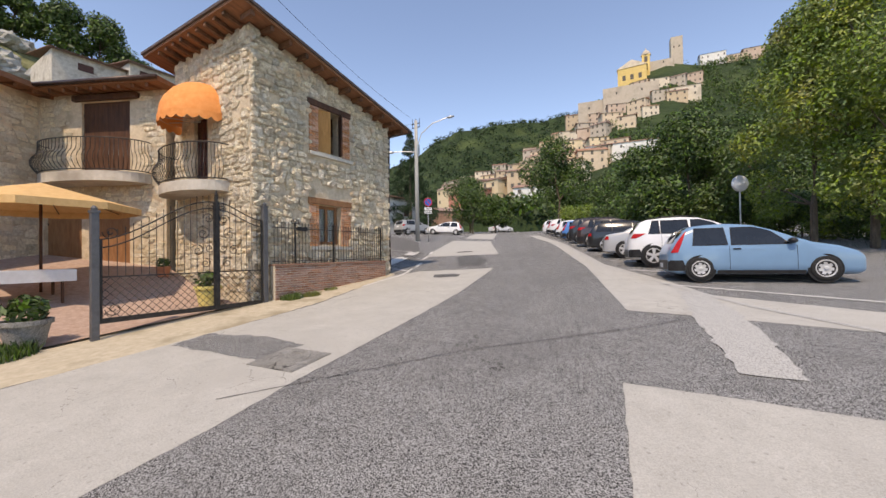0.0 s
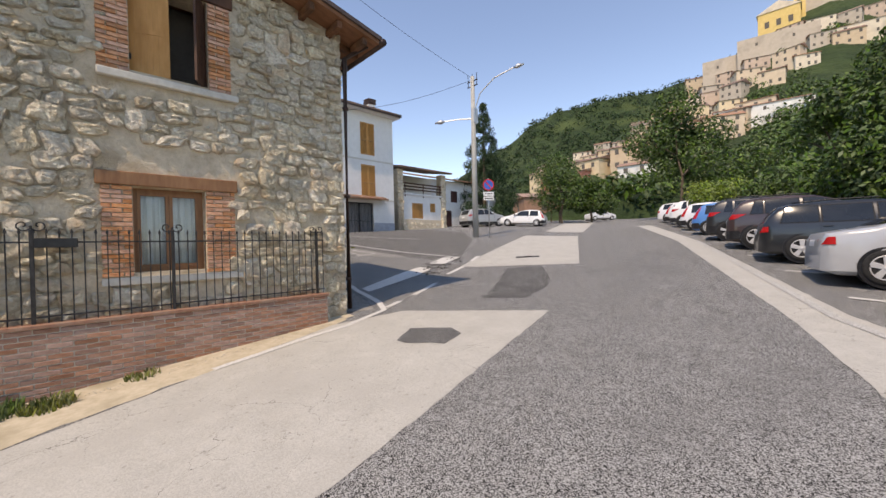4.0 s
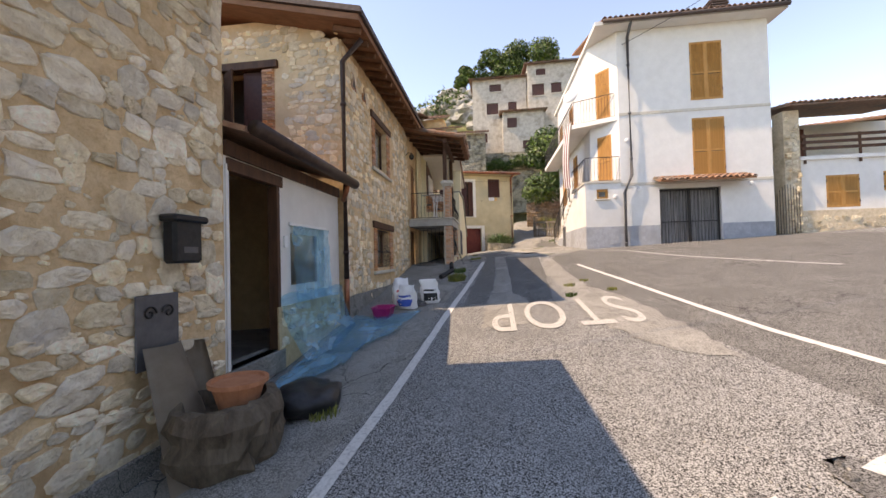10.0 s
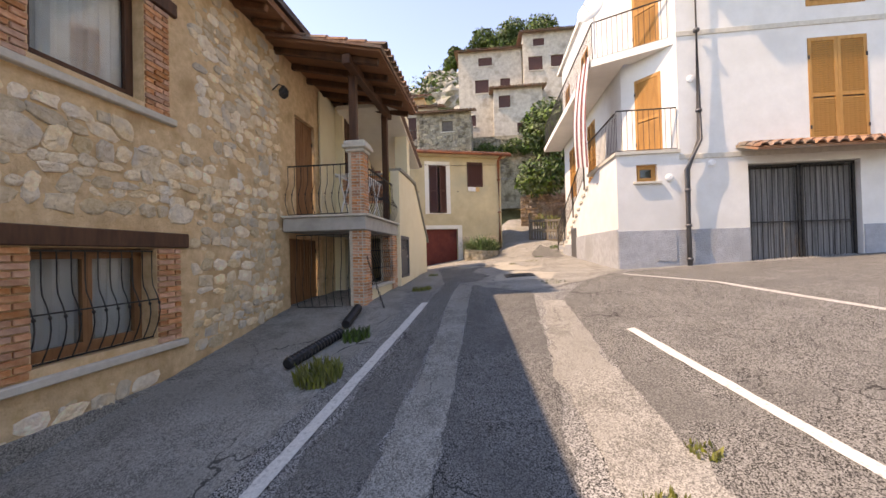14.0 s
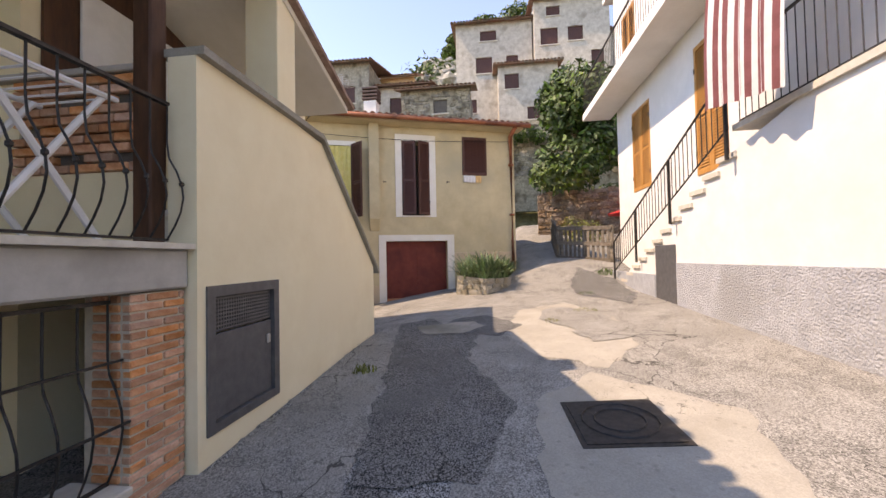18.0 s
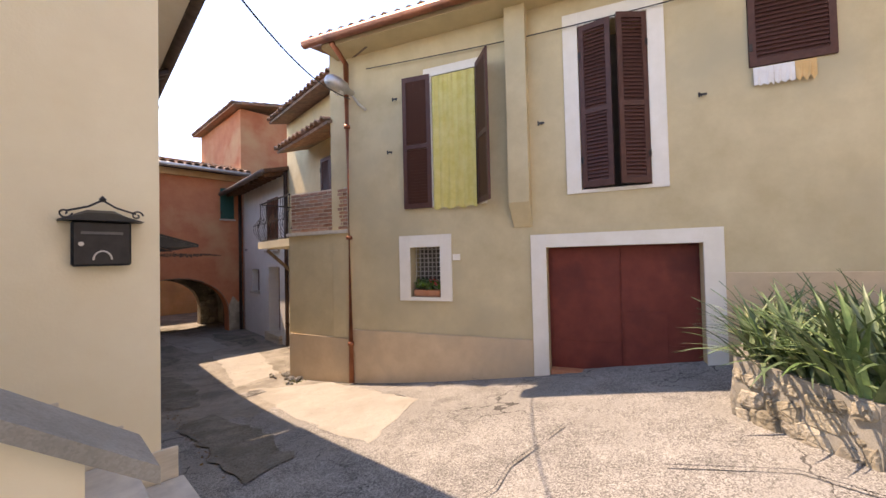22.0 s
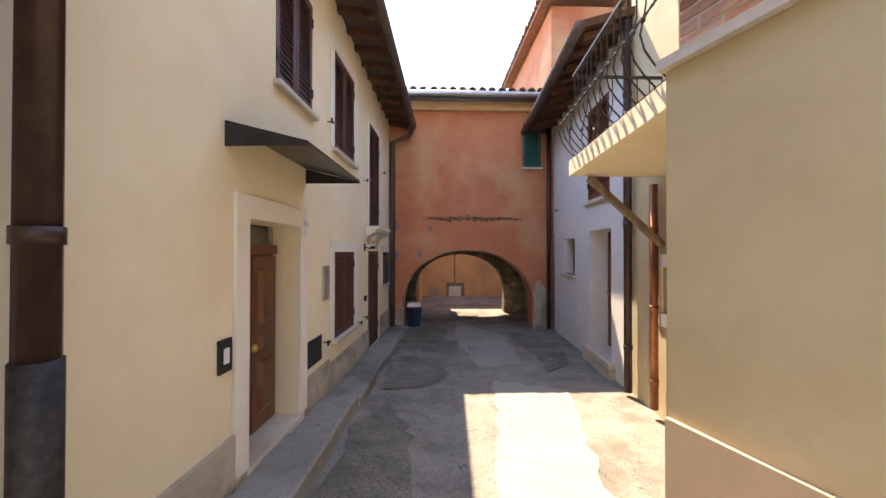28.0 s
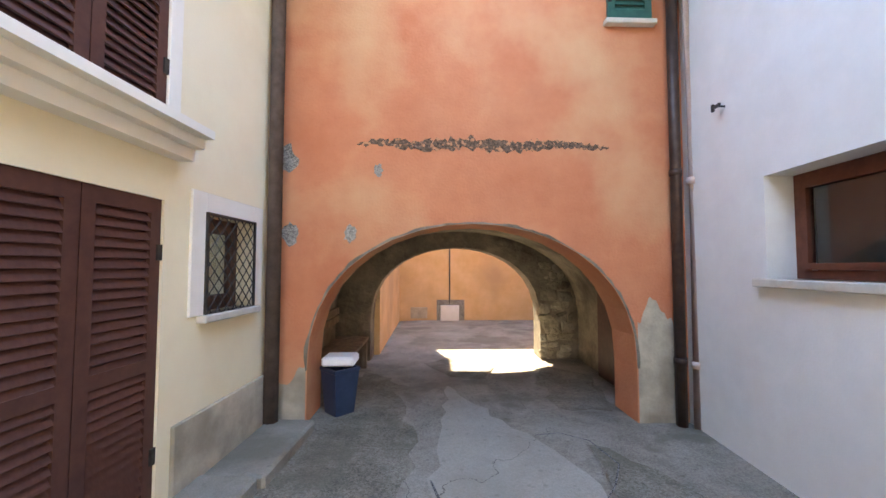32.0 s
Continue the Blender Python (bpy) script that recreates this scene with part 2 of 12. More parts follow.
line_paint = surf("line_paint", (0.48, 0.47, 0.44), (0.68, 0.67, 0.63), 60, 0.8, 0.3, 90, 0.004, c3=(0.36, 0.353, 0.335), s3=30.0, w3=(0.52, 0.7), detail=12)
line_worn = surf("line_worn", (0.34, 0.335, 0.315), (0.6, 0.59, 0.55), 90, 0.85, 0.3, 90, 0.004, c3=(0.2, 0.197, 0.187), s3=55.0, w3=(0.46, 0.66), detail=12)
mortar_pale = surf("mortar_pale", (0.56, 0.45, 0.31), (0.74, 0.62, 0.46), 9, 0.95, 0.7, 30, 0.02, c3=(0.47, 0.37, 0.25), s3=2.2, detail=9, crag=0.04, place=True)
mortar_tan = surf("mortar_tan", (0.64, 0.43, 0.235), (0.82, 0.6, 0.37), 9, 0.95, 0.6, 35, 0.012, c3=(0.54, 0.35, 0.19), s3=2.4, detail=9, crag=0.025, place=True)
mortar_orange = surf("mortar_orange", (0.66, 0.46, 0.26), (0.78, 0.58, 0.36), 6, 0.95, 0.5, 35, 0.02, c3=(0.6, 0.44, 0.27), s3=1.0)
stone_pale = surf("stone_pale", (0.6, 0.49, 0.34), (0.97, 0.88, 0.7), 12, 0.9, 1.0, 34, 0.02, c3=(0.76, 0.58, 0.4), s3=3.0, w3=(0.55, 0.72), vary=0.2, detail=12, crag=0.1, place=True)
stone_warm = surf("stone_warm", (0.7, 0.56, 0.38), (0.97, 0.86, 0.67), 9, 0.9, 0.8, 30, 0.01, c3=(0.68, 0.58, 0.46), s3=3.0, vary=0.24, detail=10, crag=0.035, place=True)
stone_tan = surf("stone_tan", (0.7, 0.53, 0.34), (0.97, 0.82, 0.61), 9, 0.9, 0.8, 30, 0.01, c3=(0.68, 0.6, 0.5), s3=3.0, vary=0.26, detail=10, crag=0.035, place=True)
crack_dark = surf("crack_dark", (0.03, 0.024, 0.02), (0.24, 0.15, 0.1), 45, 0.95, 0.9, 30, 0.03, c3=(0.5, 0.24, 0.13), s3=22.0, w3=(0.54, 0.6), detail=10)
wood_pallet = surf("wood_pallet", (0.1, 0.086, 0.07), (0.22, 0.19, 0.155), 12, 0.9, 0.5, 40, 0.006, vary=0.3)
stone_red = surf("stone_red", (0.17, 0.115, 0.08), (0.42, 0.32, 0.23), 8, 0.93, 0.9, 22, 0.03, c3=(0.12, 0.085, 0.06), s3=2.0, vary=0.35)
stone_dry = surf("stone_dry", (0.2, 0.18, 0.14), (0.42, 0.38, 0.3), 8, 0.93, 0.9, 22, 0.03, c3=(0.14, 0.12, 0.09), s3=2.0, vary=0.3)
brick_red = surf("brick_red", (0.46, 0.2, 0.105), (0.66, 0.37, 0.23), 16, 0.9, 0.5, 60, 0.008, c3=(0.6, 0.44, 0.31), s3=4.0, vary=0.26)
brick_dark = surf("brick_dark", (0.27, 0.14, 0.095), (0.42, 0.25, 0.18), 14, 0.9, 0.5, 60, 0.008, c3=(0.36, 0.25, 0.19), s3=4.0, vary=0.25)
brick_joint = surf("brick_joint", (0.46, 0.4, 0.32), (0.6, 0.53, 0.43), 20, 0.95, 0.4, 60, 0.006)
white_plaster = surf("white_plaster", (0.69, 0.675, 0.64), (0.76, 0.745, 0.71), 3, 0.9, 0.25, 70, 0.004, c3=(0.64, 0.625, 0.59), s3=0.5, detail=9)
door_brown = surf("door_brown", (0.085, 0.024, 0.01), (0.17, 0.055, 0.022), 7, 0.35, 0.2, 40, 0.003, stretch=(1, 1, 0.15), coat=0.3)
grey_plaster = surf("grey_plaster", (0.34, 0.355, 0.38), (0.44, 0.46, 0.49), 6, 0.92, 1.0, 38, 0.03, c3=(0.33, 0.34, 0.35), s3=1.0)
cream_plaster = surf("cream_plaster", (0.77, 0.67, 0.46), (0.83, 0.74, 0.53), 2.2, 0.9, 0.25, 60, 0.004, c3=(0.79, 0.7, 0.5), s3=0.5, detail=9)
cream_trim = surf("cream_trim", (0.74, 0.70, 0.61), (0.8, 0.76, 0.68), 4, 0.85, 0.2, 60, 0.003)
beige_plaster = surf("beige_plaster", (0.5, 0.41, 0.25), (0.62, 0.52, 0.33), 1.6, 0.92, 0.12, 60, 0.004, c3=(0.45, 0.39, 0.26), s3=0.5, detail=9)
beige_plinth = surf("beige_plinth", (0.55, 0.41, 0.27), (0.65, 0.5, 0.34), 3, 0.92, 0.15, 60, 0.004, c3=(0.47, 0.37, 0.26), s3=0.8, detail=9)
stain_plinth = surf("stain_plinth", (0.36, 0.32, 0.25), (0.52, 0.46, 0.36), 5, 0.92, 0.4, 40, 0.008, c3=(0.24, 0.21, 0.16), s3=1.4)
ochre_red = surf("ochre_red", (0.5, 0.17, 0.085), (0.62, 0.26, 0.14), 1.2, 0.93, 0.5, 40, 0.01, c3=(0.58, 0.36, 0.2), s3=0.6, w3=(0.5, 0.72), detail=11)
ochre_pale = surf("ochre_pale", (0.62, 0.4, 0.2), (0.72, 0.5, 0.29), 2, 0.93, 0.4, 40, 0.01, c3=(0.5, 0.34, 0.2), s3=0.6)
old_plaster = surf("old_plaster", (0.42, 0.38, 0.32), (0.6, 0.56, 0.49), 2.5, 0.93, 0.4, 30, 0.01, c3=(0.33, 0.29, 0.24), s3=0.9)
village_wall = surf("village_wall", (0.5, 0.4, 0.29), (0.64, 0.53, 0.4), 0.4, 0.93, 0.2, 6, 0.05, c3=(0.42, 0.34, 0.26), s3=0.12, vary=0.16)
wood_dark = surf("wood_dark", (0.055, 0.025, 0.015), (0.12, 0.055, 0.03), 9, 0.6, 0.3, 40, 0.004, stretch=(1, 1, 0.18))
wood_beam = surf("wood_beam", (0.12, 0.05, 0.025), (0.22, 0.1, 0.05), 9, 0.65, 0.3, 40, 0.004, c3=(0.08, 0.04, 0.02), s3=2.0)
wood_orange = surf("wood_orange", (0.42, 0.19, 0.05), (0.56, 0.28, 0.09), 10, 0.55, 0.25, 40, 0.003, stretch=(1, 1, 0.2))
wood_brown = surf("wood_brown", (0.22, 0.1, 0.045), (0.34, 0.17, 0.08), 10, 0.5, 0.3, 40, 0.003, stretch=(1, 1, 0.2))
wood_grey = surf("wood_grey", (0.14, 0.1, 0.07), (0.28, 0.22, 0.16), 12, 0.85, 0.5, 40, 0.006, stretch=(1, 1, 0.3))
shutter_brown = surf("shutter_brown", (0.07, 0.028, 0.022), (0.1, 0.042, 0.032), 12, 0.5, 0.15, 60, 0.002)
shutter_red = surf("shutter_red", (0.12, 0.036, 0.02), (0.18, 0.06, 0.034), 12, 0.5, 0.15, 60, 0.002)
shutter_green = surf("shutter_green", (0.02, 0.085, 0.07), (0.035, 0.12, 0.1), 12, 0.5, 0.15, 60, 0.002)
garage_red = surf("garage_red", (0.15, 0.026, 0.018), (0.21, 0.042, 0.028), 4, 0.55, 0.2, 50, 0.003, c3=(0.11, 0.02, 0.015), s3=1.5)
iron = surf("iron", (0.03, 0.028, 0.027), (0.07, 0.064, 0.06), 20, 0.55, 0.2, 80, 0.002, metal=0.6)
iron_grey = surf("iron_grey", (0.1, 0.1, 0.105), (0.14, 0.14, 0.145), 10, 0.5, 0.1, 60, 0.002, metal=0.3)
steel = surf("galvanised_steel", (0.42, 0.42, 0.41), (0.55, 0.55, 0.54), 8, 0.45, 0.1, 50, 0.002, metal=0.8)
copper = surf("copper", (0.3, 0.11, 0.06), (0.42, 0.17, 0.1), 6, 0.4, 0.1, 50, 0.002, metal=0.7, c3=(0.2, 0.085, 0.055), s3=2.0)
pipe_brown = surf("pipe_brown", (0.05, 0.03, 0.024), (0.085, 0.055, 0.045), 8, 0.4, 0.1, 50, 0.002, metal=0.4)
pipe_pink = surf("pipe_pink", (0.5, 0.36, 0.31), (0.62, 0.47, 0.41), 6, 0.55, 0.1, 50, 0.002)
roof_tile = surf("roof_tile", (0.21, 0.115, 0.08), (0.36, 0.225, 0.16), 9, 0.9, 0.5, 40, 0.01, c3=(0.19, 0.165, 0.135), s3=1.3, vary=0.25)
tile_new = surf("tile_new", (0.5, 0.17, 0.08), (0.62, 0.25, 0.13), 9, 0.85, 0.4, 40, 0.008, vary=0.14)
roof_dark = surf("roof_dark", (0.07, 0.05, 0.045), (0.12, 0.09, 0.08), 9, 0.7, 0.3, 30, 0.01)
soffit = surf("soffit_boards", (0.2, 0.09, 0.045), (0.3, 0.14, 0.075), 12, 0.7, 0.3, 30, 0.006, stretch=(1, 0.2, 1))
travertine = surf("travertine", (0.52, 0.45, 0.34), (0.66, 0.59, 0.47), 10, 0.6, 0.3, 60, 0.004, c3=(0.45, 0.37, 0.26), s3=3.0, stretch=(0.4, 0.4, 3))
stone_sill = surf("stone_sill", (0.5, 0.46, 0.39), (0.62, 0.58, 0.5), 10, 0.7, 0.3, 60, 0.004)
plastic_blue = surf("plastic_blue", (0.26, 0.5, 0.62), (0.5, 0.7, 0.78), 5, 0.25, 0.8, 12, 0.03)
plastic_white = surf("plastic_white", (0.72, 0.72, 0.71), (0.8, 0.8, 0.79), 5, 0.4, 0.1, 30, 0.004)
plastic_pink = surf("plastic_pink", (0.36, 0.015, 0.12), (0.45, 0.025, 0.16), 5, 0.35, 0.05, 30, 0.002)
black_plastic = surf("black_plastic", (0.012, 0.012, 0.013), (0.03, 0.03, 0.032), 8, 0.35, 0.3, 14, 0.01)
rubber = surf("rubber", (0.015, 0.015, 0.015), (0.03, 0.03, 0.03), 20, 0.85, 0.2, 60, 0.003)
cloth_orange = surf("cloth_orange", (0.75, 0.26, 0.07), (0.85, 0.34, 0.11), 6, 0.85, 0.2, 80, 0.003)
cloth_tan = surf("cloth_tan", (0.62, 0.38, 0.16), (0.72, 0.47, 0.22), 6, 0.9, 0.2, 80, 0.003)
cloth_white = surf("cloth_white", (0.66, 0.65, 0.62), (0.76, 0.75, 0.73), 6, 0.9, 0.2, 80, 0.003)
cloth_maroon = surf("cloth_maroon", (0.2, 0.07, 0.07), (0.28, 0.1, 0.1), 6, 0.9, 0.2, 80, 0.003)
cloth_yellow = surf("cloth_yellow", (0.6, 0.5, 0.14), (0.7, 0.6, 0.24), 6, 0.85, 0.2, 80, 0.003)
cloth_dark = surf("cloth_dark", (0.05, 0.05, 0.052), (0.34, 0.33, 0.32), 9, 0.9, 0.2, 50, 0.003, stretch=(1, 5, 0.06), detail=9)
terracotta = surf("terracotta", (0.42, 0.16, 0.08), (0.52, 0.22, 0.12), 8, 0.85, 0.3, 50, 0.004)
leaf = surf("leaf_green", (0.03, 0.06, 0.013), (0.078, 0.135, 0.028), 3, 0.6, 0.0, c3=(0.1, 0.145, 0.035), s3=0.5, vary=0.4, spec=0.4)
leaf_light = surf("leaf_light", (0.1, 0.16, 0.025), (0.2, 0.27, 0.05), 3, 0.6, 0.0, c3=(0.26, 0.27, 0.06), s3=0.6, vary=0.3, spec=0.4)
leaf_dark = surf("leaf_dark", (0.014, 0.034, 0.012), (0.036, 0.068, 0.022), 3, 0.65, 0.0, vary=0.35, spec=0.35)
iris_leaf = surf("iris_leaf", (0.06, 0.11, 0.045), (0.17, 0.235, 0.11), 5, 0.5, 0.0, c3=(0.4, 0.36, 0.16), s3=5.0, w3=(0.6, 0.74), vary=0.25)
bark = surf("bark", (0.07, 0.05, 0.035), (0.16, 0.125, 0.09), 9, 0.95, 0.8, 25, 0.02, stretch=(1, 1, 0.3))
grass = surf("grass", (0.1, 0.12, 0.03), (0.22, 0.22, 0.07), 5, 0.9, 0.0, vary=0.3)
hill_green = surf("hill_green", (0.012, 0.026, 0.009), (0.04, 0.065, 0.02), 0.12, 0.95, 0.9, 0.5, 1.6, c3=(0.06, 0.085, 0.027), s3=0.02, detail=12)
hill_dry = surf("hill_dry", (0.06, 0.075, 0.025), (0.27, 0.25, 0.12), 0.5, 0.95, 0.8, 1.2, 0.5, c3=(0.4, 0.38, 0.34), s3=0.16, w3=(0.53, 0.6), detail=12)
rock = surf("rock", (0.26, 0.25, 0.22), (0.48, 0.46, 0.42), 1.2, 0.95, 1.0, 2.5, 0.3, c3=(0.16, 0.17, 0.08), s3=0.6, detail=10)
ground_far = surf("ground_far", (0.1, 0.11, 0.05), (0.2, 0.2, 0.1), 0.3, 0.95, 0.4, 3, 0.1)
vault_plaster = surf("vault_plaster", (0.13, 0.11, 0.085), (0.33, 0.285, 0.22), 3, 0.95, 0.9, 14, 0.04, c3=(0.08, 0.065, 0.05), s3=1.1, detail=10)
# dark tone for openings: the shade of unlit rooms put into the colour
opening_shade = surf("opening_shade", (0.1, 0.09, 0.08), (0.14, 0.125, 0.11), 4, 0.95, 0.2, 20, 0.01)
paving = surf("paving_red", (0.3, 0.19, 0.14), (0.42, 0.29, 0.22), 9, 0.85, 0.4, 40, 0.005, vary=0.18)
pane = clear_glass("window_glass")
bulb_glass = clear_glass("clear_globe", (0.95, 0.95, 0.95))
sign_blue = surf("sign_blue", (0.03, 0.1, 0.42), (0.04, 0.13, 0.5), 4, 0.4, 0.0)
sign_red = surf("sign_red", (0.55, 0.03, 0.03), (0.62, 0.05, 0.05), 4, 0.4, 0.0)
brass = surf("brass", (0.5, 0.33, 0.1), (0.62, 0.43, 0.16), 10, 0.3, 0.1, 50, 0.002, metal=0.9)

# ---- mesh tools ----
W = {}


def thing(name, at=(0, 0, 0), label="", category="", group="", kind=""):
    ob = new(name)
    ob.empty_display_size = 0.1
    ob.location = at
    W[ob] = Matrix.Translation(at)
    return tagged(ob, label, category, group, kind)


def finish(me, mat, smooth):
    if isinstance(mat, (list, tuple)):
        for m in mat:
            me.materials.append(m)
    else:
        me.materials.append(mat)
    if smooth:
        me.polygons.foreach_set("use_smooth", [True] * len(me.polygons))


def part(name, bm, mat, parent=None, label="", smooth=False, kind="", category=""):
    """Links bm, in world metres, as one mesh under a thing or part."""
    inv = W[parent].inverted() if parent else Matrix.Identity(4)
    bm.transform(inv)
    bmesh.ops.recalc_face_normals(bm, faces=bm.faces)
    me = bpy.data.meshes.new(name)
    bm.to_mesh(me)
    bm.free()
    finish(me, mat, smooth)
    ob = new(name, me)
    if parent:
        ob.parent = parent
        W[ob] = W[parent]
    else:
        W[ob] = Matrix.Identity(4)
    return tagged(ob, label, category, "", kind)


def raw_part(name, verts, faces, mat, parent=None, label="", smooth=False, kind="", category=""):
    me = bpy.data.meshes.new(name)
    inv = W[parent].inverted() if parent else Matrix.Identity(4)
    me.from_pydata([inv @ Vector(v) for v in verts], [], faces)
    finish(me, mat, smooth)
    ob = new(name, me)
    if parent:
        ob.parent = parent
    W[ob] = W[parent] if parent else Matrix.Identity(4)
    return tagged(ob, label, category, "", kind)


def piece(name, me, m, parent):
    """One of many alike pieces that share the mesh me, at the world pose m."""
    ob = new(name, me)
    ob.parent = parent
    ob.matrix_basis = W[parent].inverted() @ m
    W[ob] = m
    return ob


def quad(bm, a, b, c, d):
    return bm.faces.new([bm.verts.new(p) for p in (a, b, c, d)])


def cuboid(bm, pts):
    """Eight corners: four below, four above, in the same turn."""
    v = [bm.verts.new(p) for p in pts]
    for f in ((3, 2, 1, 0), (4, 5, 6, 7), (0, 1, 5, 4), (1, 2, 6, 5), (2, 3, 7, 6), (3, 0, 4, 7)):
        bm.faces.new([v[i] for i in f])
    return v


def box(bm, x0, x1, y0, y1, z0, z1):
    return cuboid(bm, [(x0, y0, z0), (x1, y0, z0), (x1, y1, z0), (x0, y1, z0), (x0, y0, z1), (x1, y0, z1), (x1, y1, z1), (x0, y1, z1)])


def soften(bm, w=0.01, seg=1):
    bmesh.ops.bevel(bm, geom=list(bm.edges), offset=w, segments=seg, affect="EDGES", clamp_overlap=True)
    return bm


def tube(bm, pts, r, sides=6, cap=True):
    """A round bar along points; r: one radius or one for each point."""
    pts = [Vector(p) for p in pts]
    rings = []
    up = Vector((0, 0, 1))
    for i, p in enumerate(pts):
        d = (pts[min(i + 1, len(pts) - 1)] - pts[max(i - 1, 0)]).normalized()
        a = d.cross(up)
        if a.length < 0.05:
            a = d.cross(Vector((1, 0, 0)))
        a.normalize()
        b = d.cross(a).normalized()
        rr = r[i] if isinstance(r, (list, tuple)) else r
        rings.append([bm.verts.new(p + rr * (math.cos(2 * math.pi * k / sides) * a + math.sin(2 * math.pi * k / sides) * b)) for k in range(sides)])
    for q, s in zip(rings, rings[1:]):
        for k in range(sides):
            bm.faces.new((q[k], q[(k + 1) % sides], s[(k + 1) % sides], s[k]))
    if cap:
        bm.faces.new(rings[0][::-1])
        bm.faces.new(rings[-1])
    return bm


def lathe(bm, centre, profile, sides=16, axis=None):
    """Turns (radius, height) pairs round an upright axis, or along axis."""
    c = Vector(centre)
    m = (Vector(axis).to_track_quat("Z", "Y").to_matrix() if axis is not None else Matrix.Identity(3))
    rings = [[bm.verts.new(c + m @ Vector((r * math.cos(2 * math.pi * k / sides), r * math.sin(2 * math.pi * k / sides), h))) for k in range(sides)] for r, h in profile]
    for q, s in zip(rings, rings[1:]):
        for k in range(sides):
            bm.faces.new((q[k], q[(k + 1) % sides], s[(k + 1) % sides], s[k]))
    bm.faces.new(rings[0][::-1])
    bm.faces.new(rings[-1])
    return bm


def smooth_step(a, b, x):
    k = min(1.0, max(0.0, (x - a) / (b - a)))
    return k * k * (3 - 2 * k)


class Face:
    """A house front: u metres along it from its origin, n metres out of it, z up."""

    def __init__(self, x, y, dx, dy, flip=False):
        k = math.hypot(dx, dy)
        self.o, self.d = Vector((x, y, 0)), Vector((dx / k, dy / k, 0))
        self.n = Vector((self.d.y, -self.d.x, 0)) * (-1 if flip else 1)

    def p(self, u, z, n=0.0):
        return self.o + self.d * u + self.n * n + Vector((0, 0, z))

    def box(self, bm, u0, u1, z0, z1, n0, n1):
        return cuboid(bm, [self.p(u0, z0, n0), self.p(u1, z0, n0), self.p(u1, z0, n1), self.p(u0, z0, n1), self.p(u0, z1, n0), self.p(u1, z1, n0), self.p(u1, z1, n1), self.p(u0, z1, n1)])

    def matrix(self, u, z, n=0.0):
        """x along, y out, z up."""
        m = Matrix((self.d, self.n, (0, 0, 1))).transposed().to_4x4()
        m.translation = self.p(u, z, n)
        return m


def wall_mesh(f, u0, u1, z0, top, holes=(), thick=0.4):
    """A wall with openings through it; top: a height, or a function of u; z0 likewise."""
    bm = bmesh.new()
    tf = top if callable(top) else (lambda u: top)
    bf = z0 if callable(z0) else (lambda u: z0)
    us = sorted({u0, u1, *[v for h in holes for v in h[:2] if u0 < v < u1]})
    if callable(top) or callable(z0):
        us = sorted({*us, *[u0 + (u1 - u0) * i / 6 for i in range(7)]})
    zs = sorted({v for h in holes for v in h[2:]})
    grid = {}

    def vert(i, j, n):
        if (i, j, n) not in grid:
            u = us[i]
            z = bf(u) if j == 0 else tf(u) if j == len(zs) + 1 else zs[j - 1]
            grid[(i, j, n)] = bm.verts.new(f.p(u, z, n))
        return grid[(i, j, n)]

    nu, nz = len(us) - 1, len(zs) + 1
    mids = [-1e9, *zs, 1e9]

    def solid(i, j):
        if not (0 <= i < nu and 0 <= j < nz):
            return False
        uc = (us[i] + us[i + 1]) / 2
        lo, hi = mids[j], mids[j + 1]
        return not any(h[0] < uc < h[1] and h[2] <= lo + 1e-6 and hi <= h[3] + 1e-6 for h in holes)

    for i in range(nu):
        for j in range(nz):
            if not solid(i, j):
                continue
            for n in (0.0, -thick):
                bm.faces.new([vert(i, j, n), vert(i + 1, j, n), vert(i + 1, j + 1, n), vert(i, j + 1, n)])
            for di, dj, a, b in ((-1, 0, (i, j), (i, j + 1)), (1, 0, (i + 1, j), (i + 1, j + 1)), (0, -1, (i, j), (i + 1, j)), (0, 1, (i, j + 1), (i + 1, j + 1))):
                if not solid(i + di, j + dj):
                    bm.faces.new([vert(*a, 0.0), vert(*b, 0.0), vert(*b, -thick), vert(*a, -thick)])
    return bm


# ---- the lie of the land ----
def ground(x, y):
    x, y = min(60.0, max(-48.0, x)), min(150.0, max(-30.0, y))
    east = 0.092 * y - 0.02 * x
    west = 3.42 + 0.05 * (-x - 28) + 0.05 * (y - 15)
    k = min(1.0, max(0.0, (-11.3 - x) / 13))
    z = east * (1 - k) + west * k
    if y < 15.5:
        a = smooth_step(-29.0, -33.0, x)
        z += a * smooth_step(15.5, 6.5, y) * (2.84 - z)
    # the yard climbs to a terrace and a ramp at its west end
    z += (0.6 * smooth_step(-33.2, -37.6, x) + 0.2 * min(7.0, max(0.0, -38.5 - x))) * smooth_step(14.9, 17.2, y) * smooth_step(30.0, 23.0, y)
    return z


